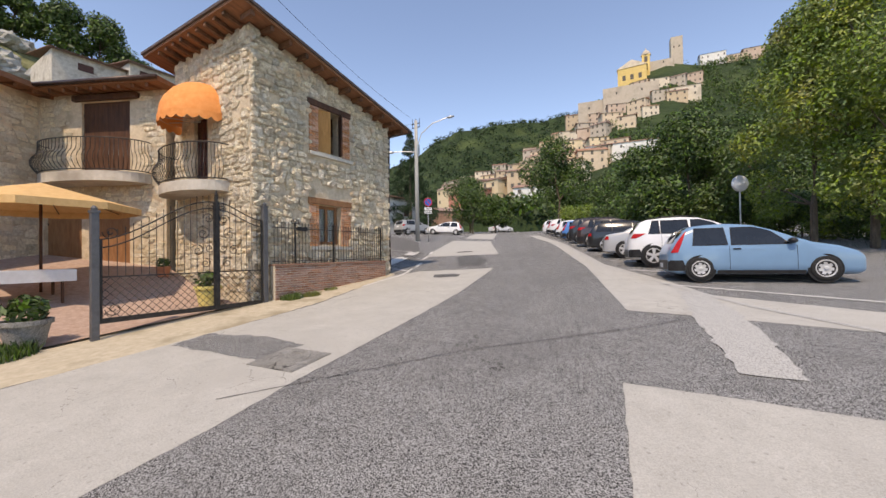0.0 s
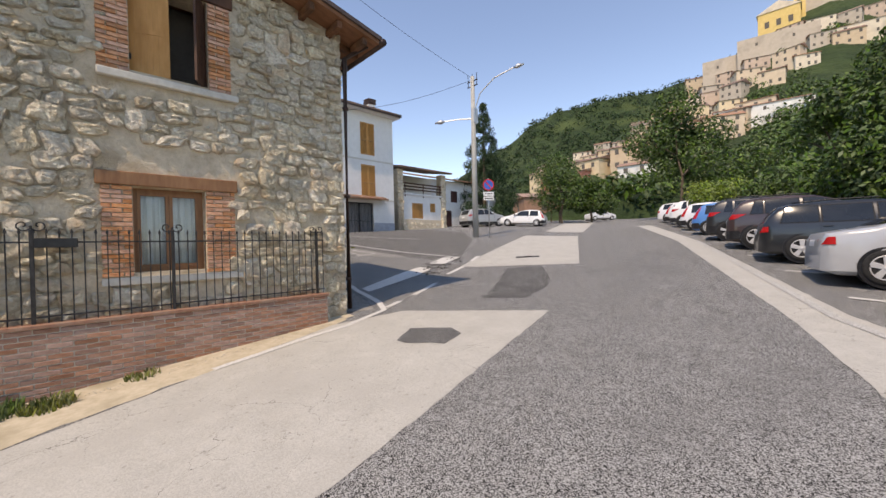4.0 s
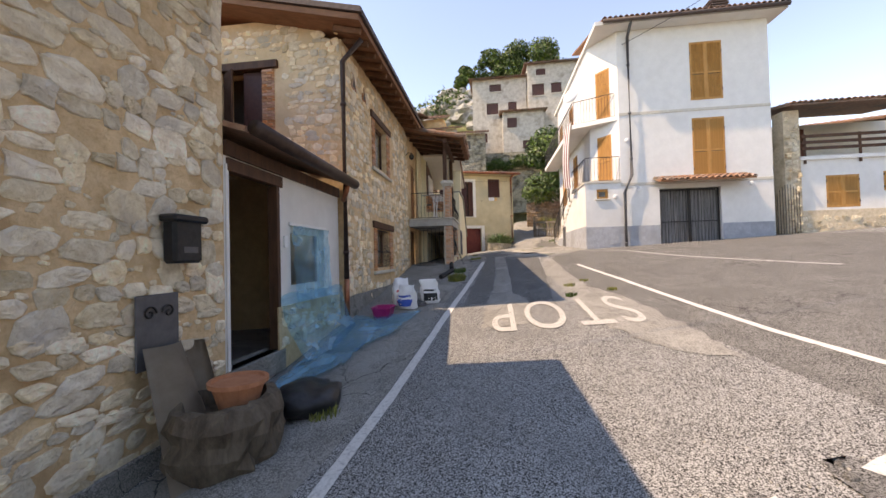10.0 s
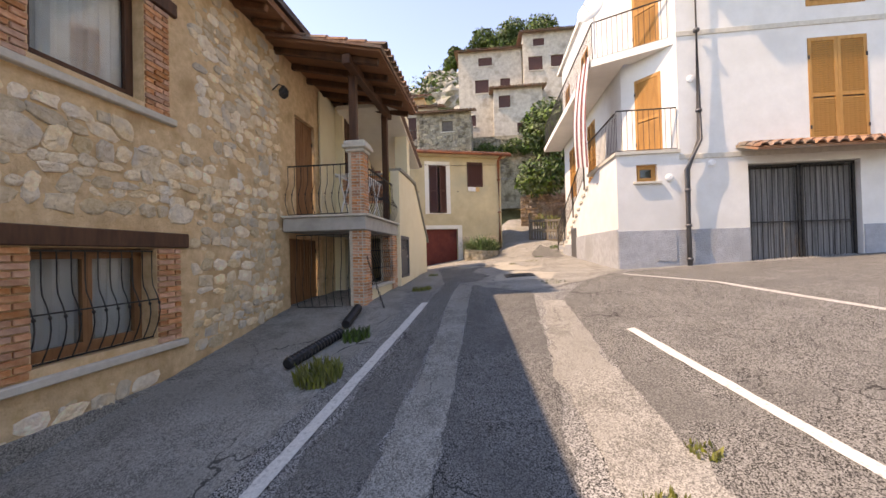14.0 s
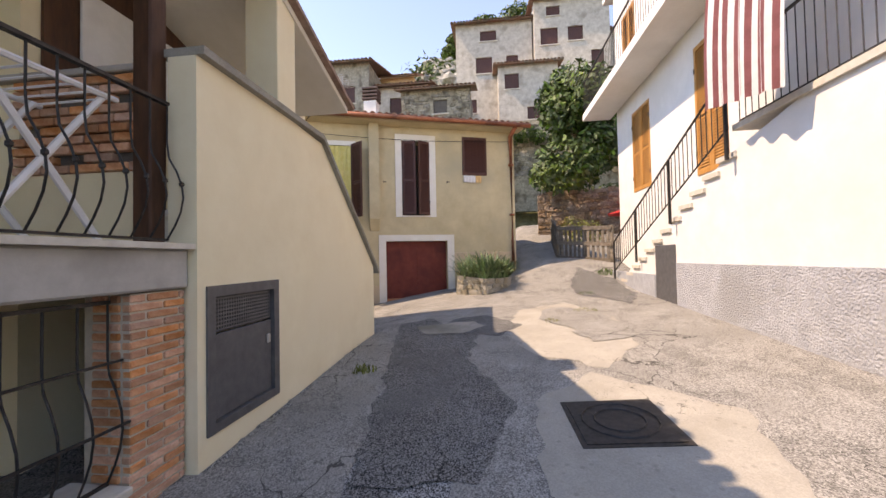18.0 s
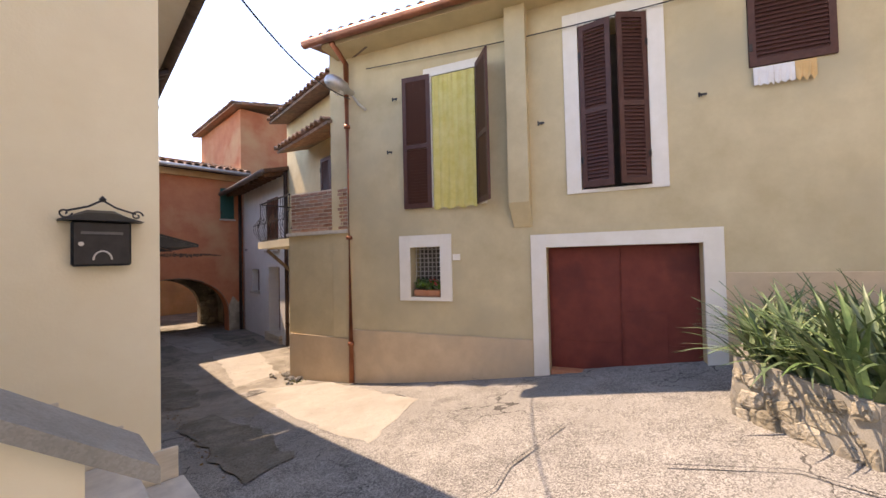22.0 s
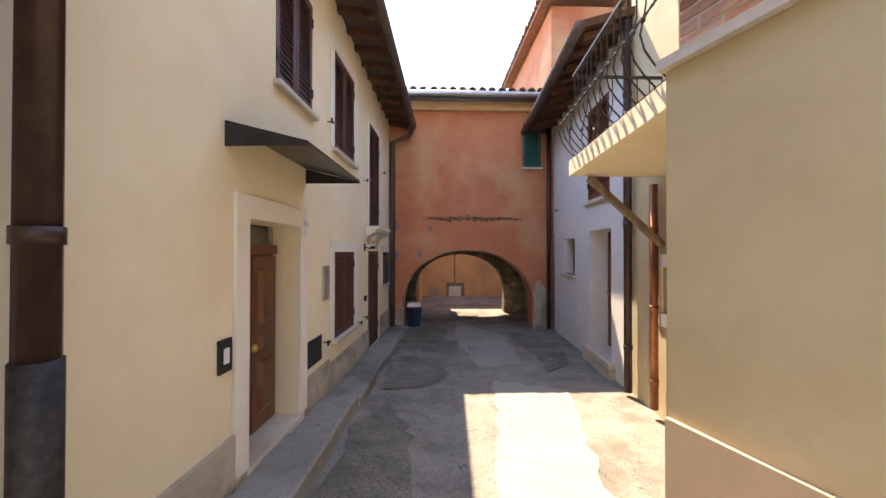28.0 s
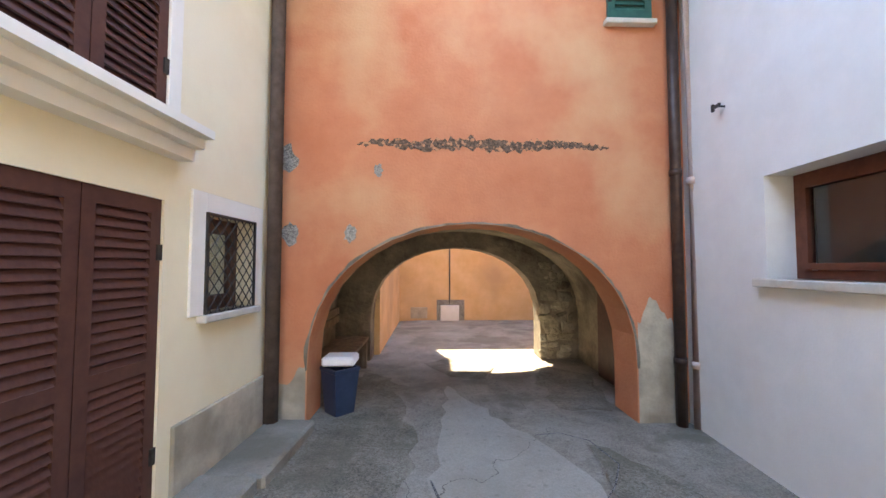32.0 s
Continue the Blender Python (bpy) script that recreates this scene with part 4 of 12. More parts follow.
def drape(name, poly, lift, mat, parent=None, label="", kind="structure", category="pavement", step=0.5, ragged=0.0, seed=1):
    """A thin sheet with the outline poly laid over the ground."""
    r = random.Random(seed)
    pts = []
    for (x0, y0), (x1, y1) in zip(poly, [*poly[1:], poly[0]]):
        k = max(1, int(math.hypot(x1 - x0, y1 - y0) / 0.16)) if ragged else 1
        for i in range(k):
            s = i / k
            pts.append((x0 + (x1 - x0) * s + (r.uniform(-ragged, ragged) if i else 0), y0 + (y1 - y0) * s + (r.uniform(-ragged, ragged) if i else 0)))
    bm = bmesh.new()
    bm.faces.new([bm.verts.new((x, y, 0)) for x, y in pts])
    bmesh.ops.triangulate(bm, faces=bm.faces)
    for ax in (0, 1):
        lo, hi = min(p[ax] for p in pts), max(p[ax] for p in pts)
        k = math.ceil(lo / step) * step
        while k < hi:
            no = (1, 0, 0) if ax == 0 else (0, 1, 0)
            bmesh.ops.bisect_plane(bm, geom=bm.verts[:] + bm.edges[:] + bm.faces[:], plane_co=[k * v for v in no], plane_no=no)
            k += step
    for v in bm.verts:
        v.co.z = ground(v.co.x, v.co.y) + lift
    return part(name, bm, mat, parent, label, True, kind, category)


def stripe(name, pts, w, mat, lift=0.012, label="worn white painted road line", parent=None):
    """A painted line of width w along points."""
    ps = [Vector((x, y)) for x, y in pts]
    left, right = [], []
    for i, p in enumerate(ps):
        d = (ps[min(i + 1, len(ps) - 1)] - ps[max(i - 1, 0)]).normalized()
        nn = Vector((-d.y, d.x)) * w / 2
        left.append(p + nn)
        right.append(p - nn)
    return drape(name, [tuple(p) for p in left + right[::-1]], lift, mat, parent, label, category="road marking", ragged=0.006)


verge = drape("verge", [(-9.9, 0.5), (-7.7, 0.6), (-7.62, 3.2), (-7.75, 5.0), (-7.9, 6.6), (-9.0, 11.0), (-9.3, 11.6), (-9.7, 11.6)], 0.004, dusty, None, "dusty pale verge in front of the gate", ragged=0.05)
drape("concrete_strip", [(-7.6, -8.0), (-3.9, -8.0), (-3.87, 1.0), (-3.97, 2.0), (-4.2, 3.2), (-4.4, 4.7), (-4.62, 6.3), (-5.05, 9.0), (-6.18, 13.8), (-8.7, 12.35), (-9.05, 11.0), (-7.78, 6.5), (-7.7, 4.0), (-7.65, 1.2)], 0.006, concrete_road, None, "pale concrete strip along the road edge", ragged=0.012)
drape("concrete_patch", [(-11.8, 17.4), (-8.32, 19.3), (-13.2, 29.0), (-16.3, 28.2)], 0.006, concrete_road, None, "pale concrete patch in the road", ragged=0.012)
drape("concrete_patch", [(-16.9, 31.5), (-14.1, 31.5), (-19.5, 45), (-22.5, 45)], 0.006, concrete_road, None, "pale concrete patch in the road", ragged=0.012)
drape("concrete_patch", [(-0.57, 4.8), (-0.3, 2.9), (-0.1, -1.0), (6.0, -1.0), (6.0, 4.6), (1.52, 4.9), (0.41, 4.86)], 0.006, concrete_road, None, "pale concrete patch beside the parking bays", ragged=0.012)
drape("concrete_strip", [(-0.89, 8.36), (0.3, 8.33), (3.0, 8.1), (3.0, 9.6), (0.6, 10.4), (-0.2, 12.0), (-2.4, 15.6), (-6.5, 26.3), (-12.0, 38.0), (-13.0, 38.0), (-7.3, 26.3), (-2.9, 14.8)], 0.006, concrete_road, None, "pale worn concrete strip along the parking bays", ragged=0.012)
drape("asphalt_patch", [(-7.93, 14.02), (-8.9, 15.9), (-10.01, 17.65), (-9.25, 18.53), (-8.2, 17.2), (-7.52, 16.09), (-7.26, 15.25), (-7.09, 14.43)], 0.009, asphalt_dark, None, "dark newer asphalt patch in the road", ragged=0.05)
drape("asphalt_patch", [(-7.25, 11.12), (-7.58, 11.66), (-7.0, 12.06), (-6.63, 11.92), (-6.51, 11.43), (-6.9, 11.2)], 0.011, asphalt_dark, None, "dark asphalt patch in the concrete", ragged=0.04)
drape("asphalt_patch", [(-7.55, 3.2), (-7.7, 3.9), (-6.3, 4.25), (-5.3, 4.2), (-5.35, 3.39)], 0.011, asphalt, None, "dark asphalt patch in the concrete", ragged=0.05)
drape("asphalt_lane", [(-18.16, 15.45), (-18.67, 15.44), (-19.25, 15.19), (-21.33, 15.22), (-25.67, 15.2), (-27.0, 15.3), (-25.16, 16.4), (-21.3, 16.2), (-19.24, 16.05), (-18.4, 15.95)], 0.006, asphalt_dark, None, "dark asphalt lane beside the houses", ragged=0.03)
drape("asphalt_lane", [(-18.4, 14.1), (-18.59, 14.58), (-19.66, 14.72), (-21.56, 14.82), (-26.35, 14.86), (-27.2, 14.5), (-24.2, 14.5), (-21.0, 14.25)], 0.006, asphalt_worn, None, "dark worn asphalt beside the white line", ragged=0.04)
drape("trench_strip", [(-16.8, 14.5), (-16.9, 15.4), (-18.67, 15.43), (-19.25, 15.18), (-21.33, 15.21), (-25.67, 15.19), (-26.35, 14.88), (-21.56, 14.84), (-19.66, 14.74), (-18.59, 14.6)], 0.0075, concrete_old, None, "paler refilled trench along the lane", ragged=0.035)
drape("asphalt_square", [(-12.5, 18.0), (-14.3, 17.7), (-18.2, 17.2), (-19.2, 16.85), (-23.7, 16.75), (-26.6, 18.0), (-27.0, 27.0), (-21.0, 27.5), (-17.5, 24.5)], 0.005, asphalt_worn, None, "worn grey asphalt square", ragged=0.03)
drape("worn_strip", [(-14.9, 17.5), (-15.3, 16.9), (-16.5, 16.45), (-17.98, 16.32), (-19.9, 16.31), (-21.3, 16.2), (-23.8, 16.45), (-23.7, 16.8), (-21.96, 16.76), (-19.2, 16.91), (-18.22, 17.27), (-16.2, 17.5)], 0.009, concrete_old, None, "worn pale strip down the middle of the lane", ragged=0.05)
drape("concrete_yard", [(-24.6, 16.2), (-25.9, 15.2), (-28.0, 15.0), (-29.2, 14.2), (-31.0, 13.4), (-31.0, 9.0), (-36.0, 9.0), (-37.2, 16.4), (-46.0, 15.0), (-46.0, 24.0), (-35.2, 18.8), (-27.0, 18.8), (-25.4, 17.4)], 0.009, concrete_old, None, "cracked patched concrete yard", ragged=0.04)
drape("alley_paving", [(-31.0, 9.2), (-36.0, 9.2), (-36.4, -6.4), (-31.0, -6.4)], 0.008, concrete_alley, None, "stained concrete alley floor")
drape("pavement", [(-9.7, 11.7), (-9.3, 12.1), (-11.0, 12.75), (-14.7, 13.5), (-18.0, 13.6), (-23.7, 14.05), (-26.6, 13.6), (-26.6, 11.7)], 0.008, concrete_old, None, "worn concrete strip along the house fronts", ragged=0.03)
stripe("tar_seam", [(-4.6, 2.4), (-2.7, 5.07), (-0.44, 7.33), (0.3, 8.3)], 0.02, asphalt_dark, 0.01, "dark tar seam across the road")
drape("concrete_strip", [(-26.2, 13.45), (-28.0, 13.45), (-30.6, 13.42), (-31.2, 13.7), (-29.6, 14.1), (-28.2, 14.3), (-26.4, 14.5), (-25.0, 14.3)], 0.011, concrete_old, None, "rough cracked concrete along the stair wall", ragged=0.06)
drape("asphalt_lane", [(-26.5, 14.5), (-28.2, 14.25), (-29.6, 14.0), (-31.3, 13.7), (-31.6, 14.3), (-30.6, 14.7), (-30.2, 15.2), (-28.9, 15.1), (-27.6, 15.6), (-26.5, 15.3)], 0.013, asphalt_worn, None, "dark worn asphalt running into the yard", ragged=0.05)
drape("concrete_patch", [(-30.2, 15.6), (-29.0, 15.9), (-28.4, 16.6), (-29.2, 17.2), (-30.8, 17.4), (-32.4, 16.9), (-31.8, 15.9)], 0.013, concrete_new, None, "pale concrete patch in the yard", ragged=0.06)
drape("concrete_patch", [(-27.6, 15.75), (-26.4, 15.7), (-26.2, 17.0), (-27.4, 17.3), (-28.3, 16.4)], 0.013, concrete_new, None, "pale concrete patch round the manhole", ragged=0.05)
drape("asphalt_patch", [(-30.4, 14.6), (-29.9, 15.5), (-30.6, 15.9), (-31.5, 15.3), (-31.3, 14.7)], 0.017, asphalt_dark, None, "dark asphalt patch in the yard", ragged=0.045)
drape("concrete_patch", [(-32.9, 11.6), (-34.2, 11.0), (-34.3, 8.6), (-33.2, 7.6), (-33.0, 9.6)], 0.013, concrete_new, None, "pale concrete patch in the alley", ragged=0.045)
drape("concrete_patch", [(-33.1, 7.2), (-34.0, 7.0), (-34.5, 4.6), (-33.6, 4.2), (-33.4, 5.6)], 0.013, concrete_new, None, "pale concrete patch in the alley", ragged=0.045)
drape("concrete_patch", [(-33.5, 3.6), (-34.2, 3.4), (-34.3, 1.4), (-33.4, -0.6), (-33.2, 1.6)], 0.013, concrete_new, None, "pale concrete patch in the alley", ragged=0.045)
for k, poly in enumerate(([(-31.9, 2.8), (-32.5, 2.9), (-33.0, 2.0), (-33.1, 0.9), (-32.7, -0.9), (-32.3, -1.2), (-31.95, 0.9)], [(-32.05, 4.6), (-32.6, 4.5), (-33.0, 3.9), (-32.8, 3.2), (-32.3, 3.1), (-31.98, 3.3)], [(-34.45, 3.9), (-35.0, 3.4), (-35.15, 2.6), (-34.8, 1.4), (-34.45, 1.0), (-34.4, 2.0), (-34.55, 2.9)], [(-31.9, 7.9), (-32.3, 8.0), (-32.6, 6.9), (-32.5, 5.6), (-32.2, 5.0), (-31.95, 5.6)], [(-31.75, 11.4), (-32.3, 11.2), (-32.5, 9.9), (-32.3, 8.6), (-31.85, 8.9)], [(-33.45, -0.9), (-33.9, -0.8), (-34.1, -1.4), (-33.6, -2.2), (-33.1, -1.6)], [(-34.5, 0.2), (-35.0, 0.3), (-35.3, -0.9), (-34.8, -1.7), (-34.55, -0.8)])):
    drape("damp_stain", poly, 0.022 + 0.0045 * (k % 3), concrete_damp, None, "dark mossy stain on the alley floor", ragged=0.07, step=0.25, seed=k)
for k, pts in enumerate(([(-34.08, 0.84), (-34.3, 0.8), (-34.5, 0.95), (-34.56, 1.33), (-34.4, 1.6), (-34.19, 1.86), (-34.25, 2.1), (-34.19, 2.35)], [(-33.2, 1.5), (-33.3, 1.9), (-33.44, 2.24), (-33.42, 2.5), (-33.48, 2.9)], [(-35.36, 10.75), (-35.2, 11.2), (-35.09, 11.56), (-35.28, 12.0), (-35.11, 12.52)], [(-32.4, 13.21), (-32.8, 13.29), (-33.1, 13.2), (-34.0, 13.25)], [(-32.09, 15.67), (-31.9, 15.8), (-31.76, 15.96), (-31.83, 16.15), (-31.79, 16.31), (-32.28, 16.77)], [(-30.92, 13.33), (-31.0, 13.6), (-31.06, 13.9), (-31.0, 14.2), (-31.06, 14.45), (-31.05, 15.11)], [(-33.6, 14.2), (-33.9, 14.9), (-33.7, 15.6), (-34.1, 16.3), (-34.0, 16.9)], [(-31.9, 7.4), (-32.6, 7.45), (-33.3, 7.38), (-34.0, 7.44)])):
    stripe("floor_crack", pts, 0.013, asphalt_dark, 0.036, "dark crack in the worn concrete")
drape("worn_asphalt", [(-35.95, 17.94), (-34.61, 18.6), (-33.01, 18.6), (-31.9, 18.03), (-32.18, 17.96), (-32.68, 17.77), (-33.11, 17.41), (-34.15, 17.39)], 0.017, asphalt_worn, None, "crumbled dark asphalt in the yard", ragged=0.07)
drape("worn_asphalt", [(-31.79, 16.45), (-31.82, 16.89), (-31.48, 17.16), (-30.87, 17.36), (-29.6, 17.3), (-29.4, 16.7), (-30.29, 16.55), (-30.89, 16.2)], 0.0215, concrete_old, None, "crumbled stony strip in the yard", ragged=0.08, seed=4)
drape("concrete_patch", [(-30.89, 14.1), (-31.02, 15.1), (-30.6, 15.3), (-30.15, 14.95), (-30.18, 14.4)], 0.0225, concrete_cast, None, "grey concrete patch in the asphalt", ragged=0.04, seed=5)
stripe("edge_line", [(-8.48, 8.9), (-8.72, 10.4), (-8.75, 11.1), (-9.1, 12.2), (-9.9, 12.6), (-11.06, 12.95), (-12.77, 13.36), (-14.54, 13.55), (-17.8, 13.8), (-19.7, 14.0), (-24.1, 14.42)], 0.13, line_paint)
for a, b in (((-9.69, 13.5), (-10.31, 14.79)), ((-11.16, 16.09), (-11.69, 17.41)), ((-12.26, 18.48), (-12.8, 19.54)), ((-9.25, 12.35), (-9.45, 12.9))):
    stripe("dashed_line", [a, b], 0.14, line_paint)
drape("stop_bar", [(-11.2, 13.2), (-11.65, 13.25), (-12.3, 14.8), (-12.85, 16.4), (-12.3, 16.45), (-11.8, 15.4)], 0.013, line_paint, None, "worn white painted stop bar", category="road marking", ragged=0.02)
drape("stop_bar", [(-13.07, 17.05), (-13.7, 18.36), (-13.2, 18.8), (-12.6, 17.4)], 0.013, line_paint, None, "worn white painted stop bar", category="road marking", ragged=0.02)
stripe("parking_line", [(-22.3, 17.3), (-19.8, 17.75), (-15.77, 18.3), (-13.23, 18.85)], 0.11, line_paint)
stripe("parking_line", [(-26.2, 18.5), (-22.4, 20.3), (-19.5, 22.2)], 0.11, line_worn)
stripe("parking_line", [(-6.6, 26.3), (-2.5, 15.3), (-0.03, 11.2), (1.2, 9.4), (3.4, 7.4)], 0.14, line_worn, 0.014)
for k in range(7):
    yy = 11.6 + 2.6 * k
    xx = -0.4 - 0.38 * 2.6 * k
    stripe("parking_line", [(xx, yy), (xx + 4.2, yy - 1.2 + 0.0 * k)], 0.12, line_paint, 0.014)
drape("hatched_marking", [(-0.05, 10.7), (0.15, 8.9), (0.32, 7.3), (0.57, 5.6), (1.2, 5.65), (1.1, 7.3), (0.85, 9.0), (0.5, 10.6)], 0.013, line_worn, None, "worn white painted hatching", category="road marking", ragged=0.05)

# STOP letters, painted to be read by those who come down the lane
letters = bpy.data.curves.new("stop_letters", "FONT")
letters.body = "STOP"
letters.size, letters.space_character = 1.0, 1.18
lo = bpy.data.objects.new("stop_letters", letters)
scene.collection.objects.link(lo)
dg = bpy.context.evaluated_depsgraph_get()
lm = bpy.data.meshes.new_from_object(lo.evaluated_get(dg))
bpy.data.objects.remove(lo)
bm = bmesh.new()
bm.from_mesh(lm)
xs = [v.co.x for v in bm.verts]
ys = [v.co.y for v in bm.verts]
for k in range(1, 12):
    bmesh.ops.bisect_plane(bm, geom=bm.verts[:] + bm.edges[:] + bm.faces[:], plane_co=(0, max(ys) * k / 12, 0), plane_no=(0, 1, 0))
for v in bm.verts:
    s, t = (v.co.x - min(xs)) / (max(xs) - min(xs)), v.co.y / max(ys)
    x, y = -18.25 + 1.75 * t, 17.15 - 2.45 * s
    v.co = (x, y, ground(x, y) + 0.016)
part("stop_letters", bm, line_worn, None, "white painted STOP letters on the lane", kind="structure", category="road marking")

# ---- stone house at the corner ----
E1 = Face(-9.6, 0, 0, 1)
N1 = Face(0, 11.6, -1, 0)
S1 = Face(0, 5.95, 1, 0)
house1 = thing("stone_house", (-9.6, 11.6, 1.2), "two-storey rubble stone house with timber eaves", "house")


def top1(u):
    return 8.28 - 0.222 * (u - 5.75)


h1_holes = [(8.19, 9.11, 2.34, 3.6), (8.2, 9.2, 5.29, 6.67)]
w_e1 = part("wall", wall_mesh(E1, 5.95, 11.6, lambda u: ground(-9.6, u) - 0.3, top1, h1_holes, 0.45), mortar_pale, house1, "pale rubble stone wall")
w_n1 = part("wall", wall_mesh(N1, 10.053, 14.4, lambda u: ground(-u, 11.6) - 0.3, 6.95, [], 0.45), mortar_tan, house1, "stone wall with tan mortar")
w_s1 = part("wall", wall_mesh(S1, -13.7, -10.053, 0.2, 8.25, [(-12.5, -11.75, 4.1, 6.2)], 0.45), mortar_pale, house1)
bm = bmesh.new()
box(bm, -14.4, -13.95, 6.4, 11.15, 0.5, 6.95)
part("wall", bm, mortar_tan, house1)
bm = bmesh.new()
cuboid(bm, [(x, y, z + dz) for dz in (0, 0.07) for x, y, z in ((-14.42, 5.35, 8.4), (-9.05, 5.35, 8.4), (-9.05, 12.2, 6.83), (-14.42, 12.2, 6.83))])
roof1 = part("roof", bm, soffit, house1, "timber-boarded roof with brown metal edge")
bm = bmesh.new()
cuboid(bm, [(x, y, z + dz) for dz in (0.074, 0.15) for x, y, z in ((-14.45, 5.3, 8.411), (-9.0, 5.3, 8.411), (-9.0, 12.25, 6.818), (-14.45, 12.25, 6.818))])
part("roof_cover", bm, roof_dark, roof1)
bm = bmesh.new()
tube(bm, [(-9.0, 12.29, 6.88), (-14.42, 12.29, 6.86)], 0.075, 8)
part("gutter", bm, pipe_brown, roof1, smooth=True)


def beam(pts_a, pts_b, w, h, mat, parent, name="rafter"):
    """A squared beam between two points, its top face at them."""
    a, b = Vector(pts_a), Vector(pts_b)
    d = (b - a).normalized()
    s = d.cross(Vector((0, 0, 1)))
    if s.length < 0.01:
        s = Vector((1, 0, 0))
    s = s.normalized() * w / 2
    t = s.cross(d).normalized() * h
    if abs(d.z) < 0.9 and t.z > 0:
        t = -t
    bm = bmesh.new()
    cuboid(bm, [a - s + t, b - s + t, b + s + t, a + s + t, a - s, b - s, b + s, a + s])
    soften(bm, 0.012)
    return part(name, bm, mat, parent)


for k in range(12):
    y = 5.75 + 0.56 * k
    z = 8.4 - 0.2292 * (y - 5.35) - 0.003
    beam((-9.62, y, z), (-9.12, y, z), 0.11, 0.15, wood_beam, roof1)
for k in range(10):
    x = -9.75 - 0.5 * k
    beam((x, 11.58, 6.969), (x, 12.12, 6.845), 0.1, 0.13, wood_beam, roof1)
for k in range(9):
    x = -9.9 - 0.45 * k
    beam((x, 5.98, 8.253), (x, 5.42, 8.381), 0.1, 0.13, wood_beam, roof1)

# windows of the corner house
for (a, b, c, d), lo_win in zip(h1_holes, (True, False)):
    beam(E1.p(7.78, d + 0.2, -0.1), E1.p(9.58, d + 0.2, -0.1), 0.3, 0.195, wood_brown if lo_win else wood_dark, w_e1, "lintel")
    block("sill", E1, 7.83, 9.63, c - 0.17, c - 0.06, -0.3, 0.09, stone_sill, w_e1, bev=0.012)
    for q0, q1 in ((7.83, a), (b, 9.54)):
        brickwork(E1, w_e1, q0, q1, c - 0.05, d, brick_red, int(q0 * 10), n=0.02)
casement(E1, 8.19, 9.11, 2.34, 3.6, wood_brown, house1, -0.2, 2, cloth_white, label="brown timber window with white curtains")
shutter_leaf(E1, 8.22, 8.72, 5.29, 6.66, -0.16, wood_orange, house1, 18, 0, False, "varnished orange board shutter, half open")
shutter_leaf(E1, 8.75, 9.19, 5.29, 6.66, -0.16, wood_dark, house1, 60, 1, False, "dark inner face of an open board shutter")
# sheet coloured dark in place of the room's shade
block("room_back", E1, 8.1, 9.3, 5.2, 6.75, -0.75, -0.7, opening_shade, house1, bev=0)

# ---- lean-to ----
leanto = thing("lean_to", (-16, 11.6, 2.1), "white plastered lean-to under repair", "outbuilding")
lw = part("wall", wall_mesh(N1, 14.403, 17.8, lambda u: ground(-u, 11.6) - 0.3, 4.85, [(14.48, 15.6, 2.1, 4.58), (15.9, 17.1, 2.9, 3.95)], 0.16), white_plaster, leanto, "fresh white plaster wall with a taped window")
bm = bmesh.new()
cuboid(bm, [(-17.85, 11.9, 4.93), (-14.4, 11.9, 4.93), (-14.4, 8.8, 5.9), (-17.85, 8.8, 5.9), (-17.85, 11.9, 5.0), (-14.4, 11.9, 5.0), (-14.4, 8.8, 5.97), (-17.85, 8.8, 5.97)])
part("roof", bm, roof_tile, leanto, "low tiled lean-to roof")
bm = bmesh.new()
tube(bm, [(-14.42, 12.0, 4.98), (-17.75, 12.0, 4.92)], 0.095, 12)
part("gutter", bm, pipe_brown, leanto, smooth=True)
bm = bmesh.new()
N1.box(bm, 14.4, 17.8, 4.68, 4.86, 0.0, 0.04)
part("fascia", bm, wood_dark, leanto)
bm = bmesh.new()
box(bm, -17.8, -14.4, 8.5, 8.6, 1.5, 5.9)
part("room_wall", bm, old_plaster, leanto, "unlit bare room with grey plaster")
bm = bmesh.new()
box(bm, -17.8, -14.4, 8.6, 11.3, 1.85, 1.95)
part("room_floor", bm, concrete_old, leanto)

# ---- second stone house ----
N2 = Face(0, 11.7, -1, 0)
E2 = Face(-17.9, 0, 0, 1)
house2 = thing("stone_house", (-21, 11.7, 2.6), "two-storey stone house with tan mortar and a corner porch", "house")
h2_holes = [(20.12, 21.24, 5.88, 7.1), (20.12, 21.37, 3.15, 4.2), (24.7, 25.6, 4.8, 7.0), (24.4, 25.9, 3.0, 4.45)]
w_n2 = part("wall", wall_mesh(N2, 17.9, 26.62, lambda u: ground(-u, 11.7) - 0.3, 8.05, h2_holes, 0.45), mortar_tan, house2, "field stone wall with tan mortar")
w_e2 = part("wall", wall_mesh(E2, 6.0, 11.247, 1.5, 8.6, [(8.95, 9.9, 6.1, 7.55)], 0.4), mortar_orange, house2, "orange plastered side wall")
bm = bmesh.new()
box(bm, -26.6, -26.2, 5.4, 11.2, 2.0, 8.0)
part("wall", bm, mortar_tan, house2)
bm = bmesh.new()
box(bm, -26.9, -18.3, 5.0, 5.4, 2.0, 8.0)
part("wall", bm, mortar_tan, house2)
roof2 = None
